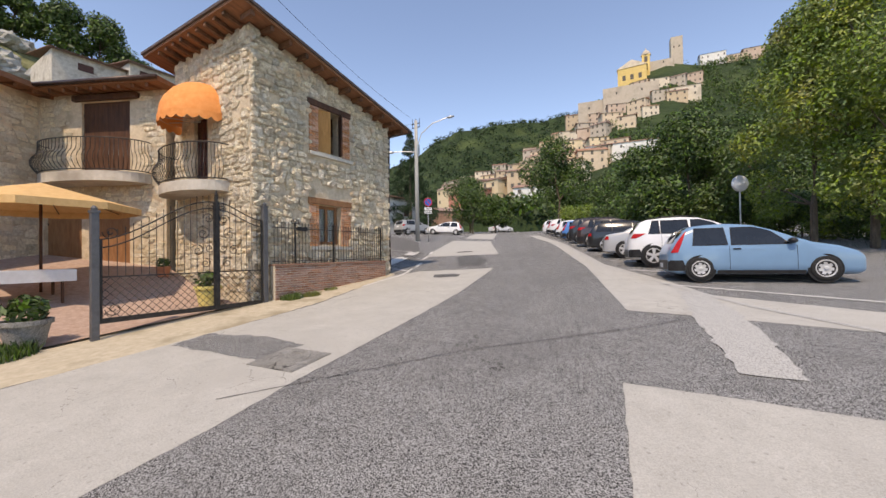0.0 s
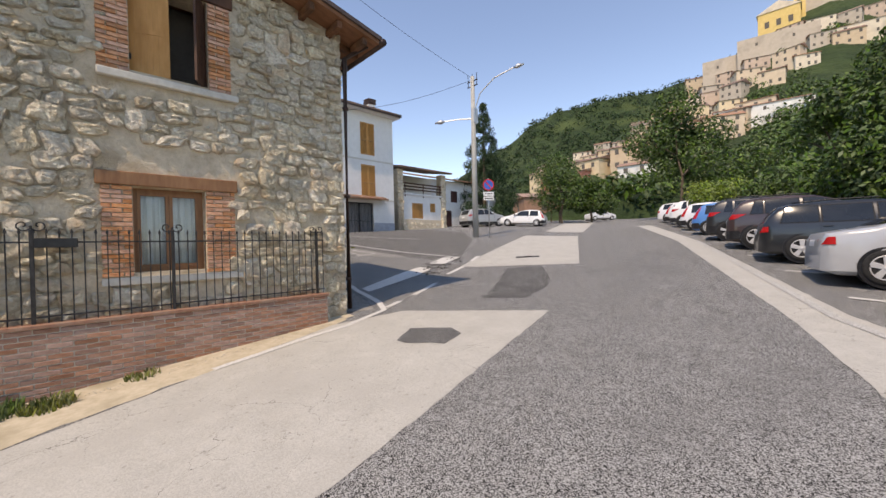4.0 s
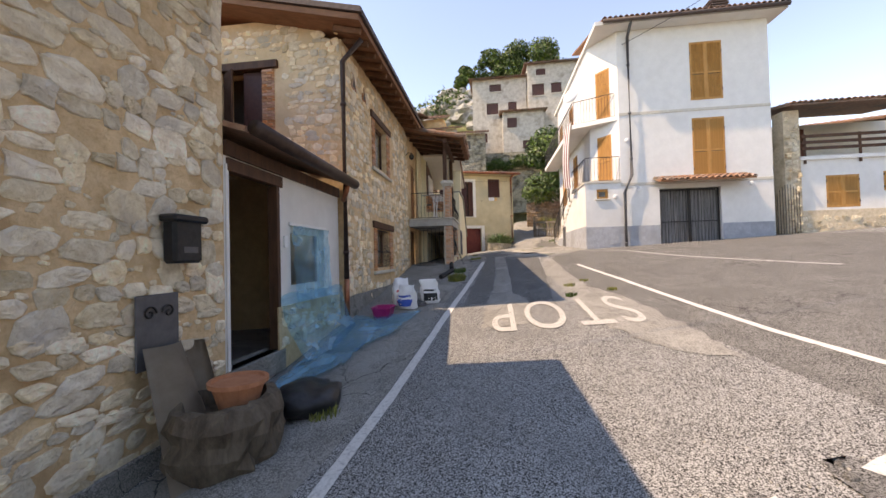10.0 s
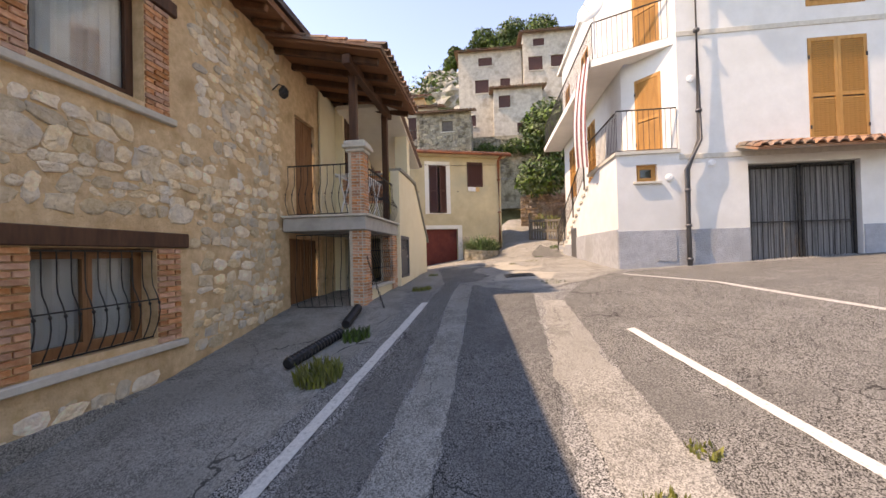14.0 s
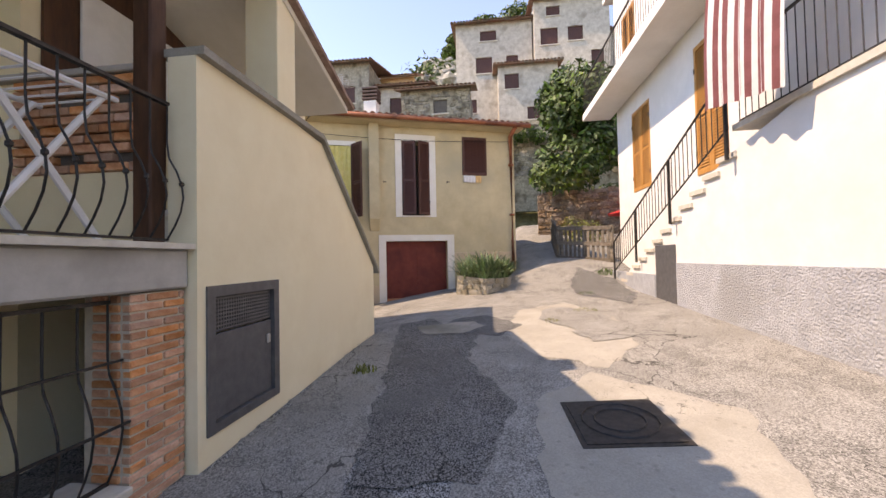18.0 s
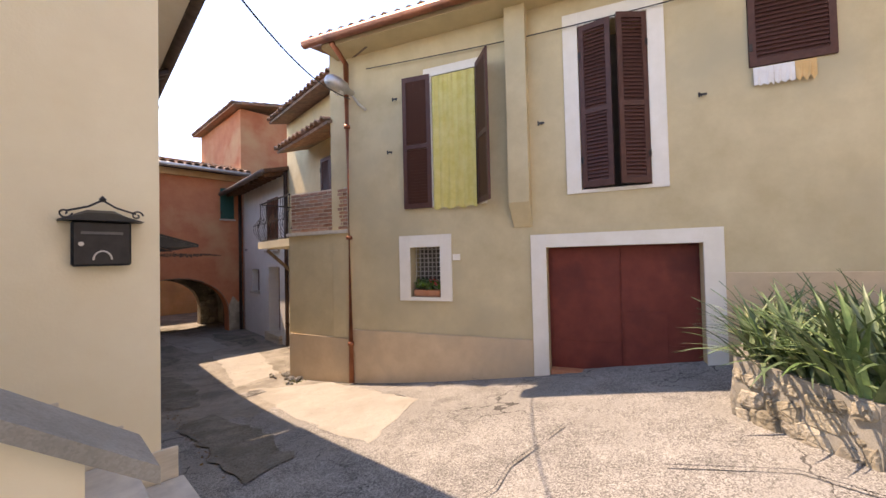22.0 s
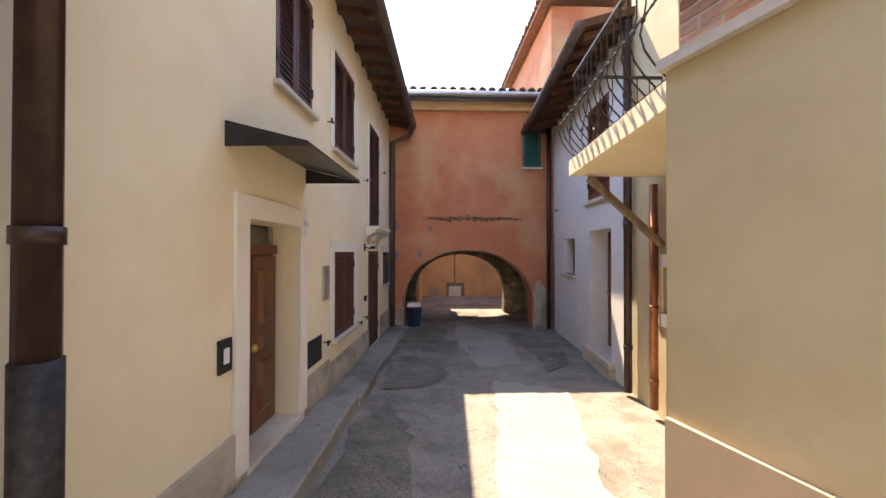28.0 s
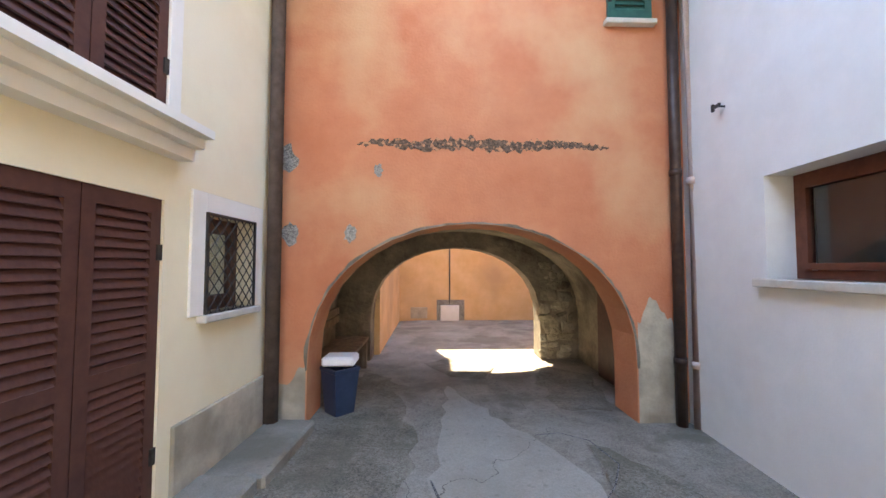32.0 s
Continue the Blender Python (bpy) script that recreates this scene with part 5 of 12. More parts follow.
for ya, za, yb, zb, nm in ((12.3, 8.02, 8.6, 8.87, "north"), (8.6, 8.87, 4.8, 7.95, "south")):
    bm = bmesh.new()
    cuboid(bm, [(-24.7, ya, za), (-17.3, ya, za), (-17.3, yb, zb), (-24.7, yb, zb), (-24.7, ya, za + 0.12), (-17.3, ya, za + 0.12), (-17.3, yb, zb + 0.12), (-24.7, yb, zb + 0.12)])
    half_roof = part("roof", bm, soffit, house2, "timber-boarded roof with dark metal edge")
    roof2 = roof2 or half_roof
    bm = bmesh.new()
    e0, e1 = (0.06, 0.0) if nm == "north" else (0.0, -0.06)
    cuboid(bm, [(-24.75, ya + e0, za + 0.13), (-17.25, ya + e0, za + 0.13), (-17.25, yb + e1, zb + 0.13), (-24.75, yb + e1, zb + 0.13), (-24.75, ya + e0, za + 0.24), (-17.25, ya + e0, za + 0.24), (-17.25, yb + e1, zb + 0.24), (-24.75, yb + e1, zb + 0.24)])
    part("roof_cover", bm, roof_dark, half_roof)
for k in range(15):
    x = -17.6 - 0.48 * k
    beam((x, 11.68, 8.155), (x, 12.25, 8.025), 0.09, 0.12, wood_beam, roof2)
for (a, b, c, d), kind in zip(h2_holes[:2], ("up", "low")):
    beam(N2.p(a - 0.33, d + 0.19, -0.1), N2.p(b + 0.45, d + 0.19, -0.1), 0.3, 0.18, wood_dark, w_n2, "lintel")
    block("sill", N2, a - 0.3, b + 0.4, c - 0.16, c - 0.08, -0.3, 0.07, stone_sill, w_n2, bev=0.01)
    for q0, q1 in ((a - 0.26, a), (b, b + 0.34)):
        brickwork(N2, w_n2, q0, q1, c - 0.07, d, brick_red, int(q0 * 10), n=0.02)
casement(N2, 20.12, 21.24, 5.88, 7.1, wood_dark, house2, -0.14, 1, cloth_white, label="dark timber window with a white blind")
casement(N2, 20.12, 21.37, 3.15, 4.2, wood_brown, house2, -0.2, 2, cloth_white, label="brown timber window with white curtains")
beam(E2.p(8.6, 7.72, -0.05), E2.p(10.28, 7.72, -0.05), 0.25, 0.17, wood_dark, w_e2, "lintel")
shutter_leaf(E2, 8.96, 9.42, 6.1, 7.54, -0.1, wood_dark, house2, 35, 0, False, "dark board shutter, ajar")
shutter_leaf(E2, 9.43, 9.89, 6.1, 7.54, -0.1, shutter_brown, house2, 0, 1, False, "dark board shutter")
for q0, q1 in ((8.68, 8.95), (9.9, 10.2)):
    brickwork(E2, w_e2, q0, q1, 6.05, 7.55, brick_red, int(q0 * 10), n=0.02)
shutter_leaf(N2, 24.72, 25.15, 4.82, 6.98, -0.1, wood_brown, house2, 0, 0, False, "brown board door")
shutter_leaf(N2, 25.17, 25.58, 4.82, 6.98, -0.1, wood_brown, house2, 0, 1, False, "brown board door")
shutter_leaf(N2, 24.42, 25.15, 3.0, 4.44, -0.2, wood_brown, house2, 0, 0, False, "brown board door")
shutter_leaf(N2, 25.17, 25.88, 3.0, 4.44, -0.2, wood_brown, house2, 0, 1, False, "brown board door")

# ---- porch of the second house ----
porch = thing("porch", (-25.7, 12.6, 3.2), "two-level porch with brick pillars and timber roof", "porch")
NP = Face(0, 13.3, -1, 0)
EP = Face(-24.15, 0, 0, 1)
bm = bmesh.new()
box(bm, -26.62, -24.12, 11.72, 13.34, 4.54, 4.8)
soften(bm, 0.015)
part("slab", bm, concrete_smooth, porch, "smooth grey concrete floor slab")
bm = bmesh.new()
box(bm, -26.62, -24.07, 11.73, 13.39, 4.802, 4.84)
part("slab_edge", bm, stone_sill, porch)


def pillar(x0, x1, y0, y1, z0, z1, mat, parent, seed, label="brick pillar"):
    bm = bmesh.new()
    box(bm, x0 + 0.012, x1 - 0.012, y0 + 0.012, y1 - 0.012, z0, z1)
    p = part("pillar", bm, brick_joint, parent, label)
    brickwork(Face(0, y1, -1, 0), p, -x1, -x0, z0, z1, mat, seed, n=-0.008, limit=400, pitch=0.054)
    brickwork(Face(x1, 0, 0, 1), p, y0 + 0.06, y1 - 0.06, z0, z1, mat, seed + 1, n=-0.008, limit=400, pitch=0.054)
    brickwork(Face(x0, 0, 0, -1), p, -y1 + 0.06, -y0 - 0.06, z0, z1, mat, seed + 2, n=-0.008, limit=400, pitch=0.054)
    return p


pillar(-24.52, -24.16, 13.0, 13.32, 2.9, 4.53, brick_red, porch, 5)
pillar(-26.61, -26.2, 13.0, 13.32, 3.0, 4.53, brick_red, porch, 9)
pu = pillar(-24.5, -24.18, 13.0, 13.3, 4.845, 6.0, brick_red, porch, 13)
for k, (g, z) in enumerate(((0.03, 6.0), (0.08, 6.07), (0.05, 6.14))):
    bm = bmesh.new()
    box(bm, -24.5 - g, -24.18 + g, 13.0 - g, 13.3 + g, z, z + 0.07)
    soften(bm, 0.012)
    part("capital", bm, stone_sill, pu)
for x, z0 in ((-24.34, 6.21), (-26.58, 4.84)):
    beam((x, 13.15, z0), (x, 13.15, 7.55), 0.14, 0.14, wood_dark, porch, "post")
beam((-23.8, 13.15, 7.66), (-26.75, 13.15, 7.66), 0.15, 0.18, wood_dark, porch, "beam")
for x in (-24.0, -24.65, -25.3, -25.95, -26.6):
    beam((x, 11.7, 8.0), (x, 13.7, 7.6), 0.09, 0.12, wood_dark, porch)
bm = bmesh.new()
cuboid(bm, [(-26.8, 13.8, 7.58), (-23.7, 13.8, 7.58), (-23.7, 11.7, 8.0), (-26.8, 11.7, 8.0), (-26.8, 13.8, 7.63), (-23.7, 13.8, 7.63), (-23.7, 11.7, 8.05), (-26.8, 11.7, 8.05)])
part("roof_board", bm, soffit, porch)
tiled_roof("roof", (-26.85, 13.85, 7.66), (3.2, 0, 0), (0, -2.15, 0.44), roof_tile, porch, label="curved clay tile porch roof")
bm = bmesh.new()
box(bm, -26.2, -24.52, 13.0, 13.28, 2.9, 3.4)
part("low_wall", bm, cream_plaster, porch)
block("sill", NP, 24.53, 26.19, 3.4, 3.45, -0.35, 0.06, stone_sill, porch)
railing("railing", NP, 24.55, 26.55, 4.86, 5.8, -0.06, porch, iron, 0.13, 0.12, "bellied wrought-iron railing")
railing("railing", EP, 11.8, 12.98, 4.86, 5.8, -0.06, porch, iron, 0.13, 0.12, "bellied wrought-iron railing")
railing("grille", NP, 24.55, 26.18, 3.45, 4.5, -0.1, porch, iron, 0.16, 0.1, "bellied wrought-iron grille", False)
for z in (3.8, 4.15):
    block("grille_bar", NP, 24.53, 26.2, z, z + 0.014, -0.03 + 0.05 * (z < 4), -0.018 + 0.05 * (z < 4), iron, porch, bev=0)
railing("grille", EP, 11.95, 12.98, 3.1, 4.48, -0.06, porch, iron, 0.14, 0.08, "wrought-iron grille")
NB = Face(0, 11.75, -1, 0)
block("porch_back", NB, 25.75, 26.62, 4.84, 7.9, -0.02, 0.02, cream_plaster, porch, bev=0)

# ---- cream house: stair, landing and alley front ----
cream = thing("cream_house", (-29.5, 11.97, 3.5), "cream plastered village house with outside stair", "house")
NC = Face(0, 13.4, -1, 0)
NM = Face(0, 11.97, -1, 0)
A = Face(-31.07, 11.97, -0.0592, -0.998)


def slope(u):
    return 6.16 if u < 28.58 else 6.16 - 0.765 * (u - 28.58)


parapet = part("stair_parapet", wall_mesh(NC, 26.62, 30.62, lambda u: ground(-u, 13.4) - 0.3, slope, [(26.7, 27.62, 3.48, 4.54)], 0.22), cream_plaster, cream, "cream stair parapet with sloping top")
bm = bmesh.new()
cuboid(bm, [NC.p(u, slope(u) + dz, n) for dz in (0.002, 0.06) for u, n in ((26.62, 0.06), (28.58, 0.06), (28.58, -0.28), (26.62, -0.28))])
part("coping", bm, concrete_cast, parapet, "weathered stone coping")
bm = bmesh.new()
cuboid(bm, [NC.p(u, slope(u) + dz, n) for dz in (0.002, 0.06) for u, n in ((28.58, 0.06), (30.79, 0.06), (30.79, -0.28), (28.58, -0.28))])
part("coping", bm, concrete_cast, parapet, "weathered stone coping")
wm = part("wall", wall_mesh(NM, 26.62, 31.07, 3.0, 8.05, [(28.97, 30.1, 6.68, 7.6)], 0.35), cream_plaster, cream)
a_holes = [(1.45, 2.37, 3.93, 5.05), (2.47, 3.47, 6.2, 7.62), (5.2, 6.12, 3.1, 4.9), (7.2, 8.17, 3.57, 4.66), (5.64, 6.46, 6.1, 7.25), (7.18, 8.15, 5.95, 7.2), (9.15, 10.08, 5.13, 6.95), (9.15, 10.1, 2.92, 4.68), (10.45, 11.05, 3.98, 4.65)]
wa = part("wall", wall_mesh(A, 0.352, 11.35, lambda u: ground(*A.p(u, 0).xy) - 0.3, 8.1, a_holes, 0.35), cream_plaster, cream, "smooth cream plaster wall")
bm = bmesh.new()
box(bm, -30.7, -25.6, 0.2, 0.5, 2.0, 8.1)
part("wall", bm, cream_plaster, cream)
bm = bmesh.new()
box(bm, -26.9, -26.65, 0.5, 11.6, 2.0, 8.1)
part("wall", bm, cream_plaster, cream)
shutters(A, 1.45, 2.37, 3.93, 5.05, -0.03, shutter_red, cream, 2, label="closed brown louvred shutter")
shutters(A, 2.47, 3.47, 6.2, 7.62, -0.03, shutter_brown, cream, 2, label="closed dark brown louvred shutter")
shutters(A, 7.2, 8.17, 3.57, 4.66, -0.03, shutter_brown, cream, 2, label="closed dark brown louvred shutter")
for k in (4, 5, 6):
    a, b, c, d = a_holes[k]
    shutters(A, a, b, c, d, -0.03, shutter_brown, cream, 2, label="closed dark brown louvred shutter")
a, b, c, d = a_holes[7]
shutters(A, a, b, c + 0.02, d, -0.05, shutter_brown, cream, 2, label="tall brown louvred door leaf")
casement(A, 10.45, 11.05, 3.98, 4.65, wood_dark, cream, -0.12, 1)
for k in (3, 5, 8):
    a, b, c, d = a_holes[k]
    surround(A, a, b, c, d, 0.14, 0.02, cream_trim, wa)
surround(A, 5.2, 6.12, 3.1, 4.9, 0.17, 0.03, cream_trim, wa)
surround(A, 9.15, 10.08, 5.13, 6.95, 0.1, 0.02, cream_trim, wa)
for k in (0, 1, 3, 4, 5, 8):
    a, b, c, d = a_holes[k]
    block("sill", A, a - 0.05, b + 0.05, c - 0.05, c, -0.1, 0.07, stone_sill, wa)
bm = bmesh.new()
for n1, z0, z1 in ((0.1, 4.93, 5.0), (0.16, 5.0, 5.06), (0.22, 5.06, 5.11)):
    A.box(bm, 9.0, 10.2, z0, z1, 0.0, n1)
part("cornice", bm, cream_trim, wa)

# alley eaves
bm = bmesh.new()
cuboid(bm, [A.p(u, z + dz, n) for dz in (0, 0.1) for u, z, n in ((-0.5, 8.0, 0.5), (5.0, 8.0, 0.5), (5.0, 8.25, -4.0), (-0.5, 8.25, -4.0))])
part("roof", bm, cream_trim, cream, "pale soffit roof overhang")
bm = bmesh.new()
cuboid(bm, [A.p(u, z + dz, n) for dz in (0, 0.1) for u, z, n in ((5.0, 7.86, 0.52), (11.4, 7.6, 0.52), (11.4, 8.3, -4.0), (5.0, 8.3, -4.0))])
roofa = part("roof", bm, roof_dark, cream, "roof overhang with dark rafters")
for k in range(15):
    u = 5.2 + 0.43 * k
    beam(A.p(u, 7.95 - 0.04 * (u - 5), -0.02), A.p(u, 7.85 - 0.04 * (u - 5), 0.48), 0.09, 0.11, wood_dark, roofa)
bm = bmesh.new()
tube(bm, [A.p(-0.5, 8.05, 0.56), A.p(5.0, 7.98, 0.56)], 0.07, 8)
part("gutter", bm, roof_dark, cream, smooth=True)
bm = bmesh.new()
tube(bm, [A.p(5.0, 7.86, 0.58), A.p(11.2, 7.56, 0.58), A.p(11.3, 7.35, 0.45), A.p(11.28, 7.2, 0.08), A.p(11.28, 2.9, 0.08)], 0.065, 8)
part("gutter", bm, roof_dark, cream, smooth=True)
downpipe([A.p(3.35, 7.55, 0.16), A.p(3.35, 4.95, 0.16)], 0.085, copper, cream, "copper rainwater pipe")
downpipe([A.p(3.35, 5.08, 0.16), A.p(3.35, 4.98, 0.16)], 0.098, copper, cream, "copper pipe end", "pipe_end")
bm = bmesh.new()
tube(bm, [A.p(3.35, 7.56, 0.16), A.p(3.4, 7.72, 0.3), A.p(3.5, 7.9, 0.54)], 0.045, 8)
part("pipe_elbow", bm, pipe_brown, cream, smooth=True)
downpipe([A.p(3.8, 7.95, 0.52), A.p(3.7, 7.7, 0.13), A.p(3.7, 4.3, 0.13)], 0.062, pipe_brown, cream, "brown downpipe")
downpipe([A.p(3.7, 4.3, 0.13), A.p(3.7, 2.9, 0.13)], 0.07, iron, cream, "dark iron downpipe shoe")
downpipe([A.p(0.9, 6.45, 0.05), A.p(0.9, 3.4, 0.05)], 0.04, cream_plaster, cream, "downpipe painted cream")

# ---- beige house ----
beige = thing("beige_house", (-35.5, 12.5, 3.5), "beige plastered house with dark shutters and a red garage door", "house")
B = Face(-34.8, 9.94, -0.347, 0.938)
b_holes = [(0.22, 0.77, 4.52, 5.35), (0.68, 1.45, 6.0, 8.18), (2.98, 3.86, 6.08, 8.42), (4.95, 5.78, 7.4, 8.64), (2.46, 4.4, 3.2, 5.28)]
wb = part("wall", wall_mesh(B, -1.0, 6.75, 2.4, 9.0, b_holes, 0.4), beige_plaster, beige, "beige plaster wall")
B2 = Face(*B.p(6.75, 0).xy, -0.938, -0.347)
part("wall", wall_mesh(B2, 0.402, 6.0, 2.8, 9.0, [], 0.4), beige_plaster, beige)
B3 = Face(*B.p(-1.0, 0).xy, -0.938, -0.347)
part("wall", wall_mesh(B3, 0.002, 6.0, 2.4, 9.0, [], 0.4), beige_plaster, beige)
tiled_roof("roof", B.p(-1.45, 8.98, 0.5), B.d * 8.55, -B.n * 4.0 + Vector((0, 0, 0.9)), roof_tile, beige, label="old curved clay tile roof")
bm = bmesh.new()
tube(bm, [B.p(-1.5, 8.95, 0.56), B.p(7.1, 8.95, 0.56)], 0.075, 8)
part("gutter", bm, copper, beige, smooth=True)
bm = bmesh.new()
B.box(bm, -1.2, 6.9, 8.86, 8.95, 0.0, 0.45)
part("soffit", bm, beige_plaster, beige)
surround(B, 0.22, 0.77, 4.52, 5.35, 0.2, 0.025, cream_trim, wb, 0.06)
surround(B, 0.68, 1.45, 6.0, 8.18, 0.14, 0.02, cream_trim, wb)
surround(B, 2.98, 3.86, 6.08, 8.42, 0.2, 0.025, cream_trim, wb, 0.05)
for q in ((2.24, 2.46, 3.3, 5.47), (4.4, 4.62, 3.6, 5.47), (2.46, 4.4, 5.28, 5.47)):
    block("surround_band", B, *q, 0.0, 0.037, cream_trim, wb, "white plaster band round the garage door", 0.003)
bm = bmesh.new()
cuboid(bm, [B.p(1.97, 5.6, 0), B.p(2.27, 5.6, 0), B.p(2.24, 5.6, 0.02), B.p(2.0, 5.6, 0.02), B.p(1.97, 5.95, 0), B.p(2.27, 5.95, 0), B.p(2.27, 5.95, 0.2), B.p(1.97, 5.95, 0.2)])
B.box(bm, 1.97, 2.27, 5.951, 8.86, 0.0, 0.2)
part("flue", bm, beige_plaster, wb, "boxed chimney flue")
block("plinth", B, -1.0, 2.24, 2.5, 3.92, 0.0, 0.035, beige_plinth, wb, "worn peach plinth")
block("plinth", B, 4.62, 6.74, 2.9, 4.9, 0.0, 0.03, beige_plinth, wb)
shutter_leaf(B, 0.66, 1.16, 6.0, 8.22, 0.04, shutter_brown, beige, 176, 0, True, "open dark brown louvred shutter")
shutter_leaf(B, 0.95, 1.45, 6.0, 8.22, 0.04, shutter_brown, beige, 125, 1, True, "open dark brown louvred shutter")
shutter_leaf(B, 3.0, 3.42, 6.1, 8.4, 0.0, shutter_brown, beige, 14, 0, True, "dark brown louvred shutter, ajar")
shutter_leaf(B, 3.44, 3.84, 6.1, 8.4, 0.0, shutter_brown, beige, 24, 1, True, "dark brown louvred shutter, ajar")
shutters(B, 4.95, 5.78, 7.4, 8.64, 0.0, shutter_brown, beige, 1, label="closed dark brown louvred shutter")
bm = bmesh.new()
for i in range(20):
    u, v = 0.7 + 0.037 * i, 0.7 + 0.037 * (i + 1)
    na, nb = 0.05 + 0.025 * math.sin(i * 1.7), 0.05 + 0.025 * math.sin((i + 1) * 1.7)
    quad(bm, B.p(u, 5.97 - 0.02 * math.sin(i), na), B.p(v, 5.97 - 0.02 * math.sin(i + 1), nb), B.p(v, 8.16, 0.03), B.p(u, 8.16, 0.03))
part("curtain", bm, cloth_yellow, beige, "sheer yellow curtain hung outside", True)
# one dark sheet behind both upper openings, room shade in its colour
block("room_back", B, 0.4, 4.0, 5.9, 8.5, -0.6, -0.55, opening_shade, beige, bev=0)
gd = block("garage_door", B, 2.46, 4.4, 3.2, 5.28, -0.25, -0.2, garage_red, beige, "dark red painted garage door")
for a, b, c, d in ((2.5, 3.43, 3.5, 5.26), (3.45, 4.37, 3.5, 5.26)):
    block("leaf", B, a, b, c, d, -0.198, -0.185, garage_red, gd, bev=0.004)
block("wicket", B, 3.47, 4.0, 3.52, 4.35, -0.184, -0.176, garage_red, gd, bev=0.003)
for z in (3.9, 4.35, 4.8):
    block("hinge", B, 2.5, 4.37, z, z + 0.008, -0.184, -0.179, garage_red, gd, bev=0)
downpipe([B.p(-0.95, 8.9, 0.5), B.p(-0.95, 8.7, 0.1), B.p(-0.95, 3.0, 0.1)], 0.05, copper, beige, "copper downpipe")
downpipe([B.p(6.6, 8.9, 0.5), B.p(6.6, 8.7, 0.1), B.p(6.6, 4.0, 0.1)], 0.075, copper, beige, "copper downpipe")

# ---- garden wall with brick parapet, balcony ----
G = Face(-34.45, 9.02, 0.272, -0.962, True)
garden = thing("terrace", (-34.6, 8, 3.0), "beige terrace wall with brick parapet and balcony", "terrace")
bm = bmesh.new()
cuboid(bm, [Vector((x, y, z)) for z in (2.4, 5.66) for x, y in ((-34.45, 9.02), (-34.02, 7.5), (-35.4, 7.3), (-35.6, 9.0))])
gw = part("wall", bm, beige_plaster, garden, "beige plaster terrace wall")
bm = bmesh.new()
G.box(bm, 0.0, 1.57, 2.5, 3.75, 0.002, 0.03)
part("plinth", bm, beige_plinth, gw)
bm = bmesh.new()
G.box(bm, 0.03, 1.6, 5.662, 5.72, -0.22, 0.05)
part("coping", bm, stone_sill, gw)
bm = bmesh.new()
G.box(bm, 0.06, 1.5, 5.722, 6.5, -0.16, 0.0)
gp = part("parapet", bm, brick_joint, garden, "red brick parapet")
brickwork(G, gp, 0.06, 1.5, 5.73, 6.48, brick_dark, 77)
bm = bmesh.new()
cuboid(bm, [Vector((x, y, z)) for z in (5.48, 5.64) for x, y in ((-34.05, 7.47), (-34.2, 5.5), (-35.25, 5.5), (-35.3, 7.29))])
part("balcony_slab", bm, cream_plaster, garden, "pale balcony slab")

# ---- white house of the alley ----
WW = Face(-35.62, 0.55, 0.08, 0.997)
whalley = thing("white_house", (-35.4, 3, 2.9), "white plastered alley house with dark eaves", "house")
w_holes = [(2.62, 3.55, 3.08, 5.02), (0.97, 1.75, 4.22, 4.94), (2.55, 3.5, 5.52, 7.05)]
ww = part("wall", wall_mesh(WW, 0.0, 4.25, 2.3, 7.75, w_holes, 0.4), white_plaster, whalley, "white plaster wall")
ww2 = part("wall", wall_mesh(WW, 4.25, 9.0, 2.3, 8.9, [(5.0, 5.55, 4.0, 4.5)], 0.4), beige_plaster, whalley, "beige plaster wall")
surround(WW, 5.0, 5.55, 4.0, 4.5, 0.14, 0.03, cream_trim, ww2, 0.14)
bm = bmesh.new()
box(bm, -41, -40.6, -0.5, 9.5, 2.0, 8.5)
part("wall", bm, white_plaster, whalley)
shutters(WW, 2.55, 3.5, 5.52, 7.05, -0.03, shutter_red, whalley, 2, label="closed reddish brown louvred shutter")
block("sill", WW, 2.45, 3.6, 5.46, 5.52, -0.1, 0.07, stone_sill, ww)
block("doorstep", WW, 2.5, 3.7, 2.7, 3.08, -0.3, 0.1, travertine, ww)
bm = bmesh.new()
cuboid(bm, [WW.p(u, z + dz, n) for dz in (0, 0.1) for u, z, n in ((-0.1, 7.5, 0.65), (4.35, 7.5, 0.65), (4.35, 8.4, -3.0), (-0.1, 8.4, -3.0))])
roofw = part("roof", bm, wood_dark, whalley, "dark timber eaves")
bm = bmesh.new()
tube(bm, [WW.p(-0.15, 7.52, 0.7), WW.p(4.4, 7.5, 0.7)], 0.075, 8)
part("gutter", bm, roof_dark, roofw, smooth=True)

# ---- arch house ----
arch = thing("arch_house", (-33.6, 0.55, 2.8), "red ochre house with a vaulted passage through it", "house")


def arch_outline(cx, half, spring, crown, k=18):
    return [(cx + half * math.cos(math.pi * i / k), spring + (crown - spring) * math.sin(math.pi * i / k) ** 0.85) for i in range(k + 1)]


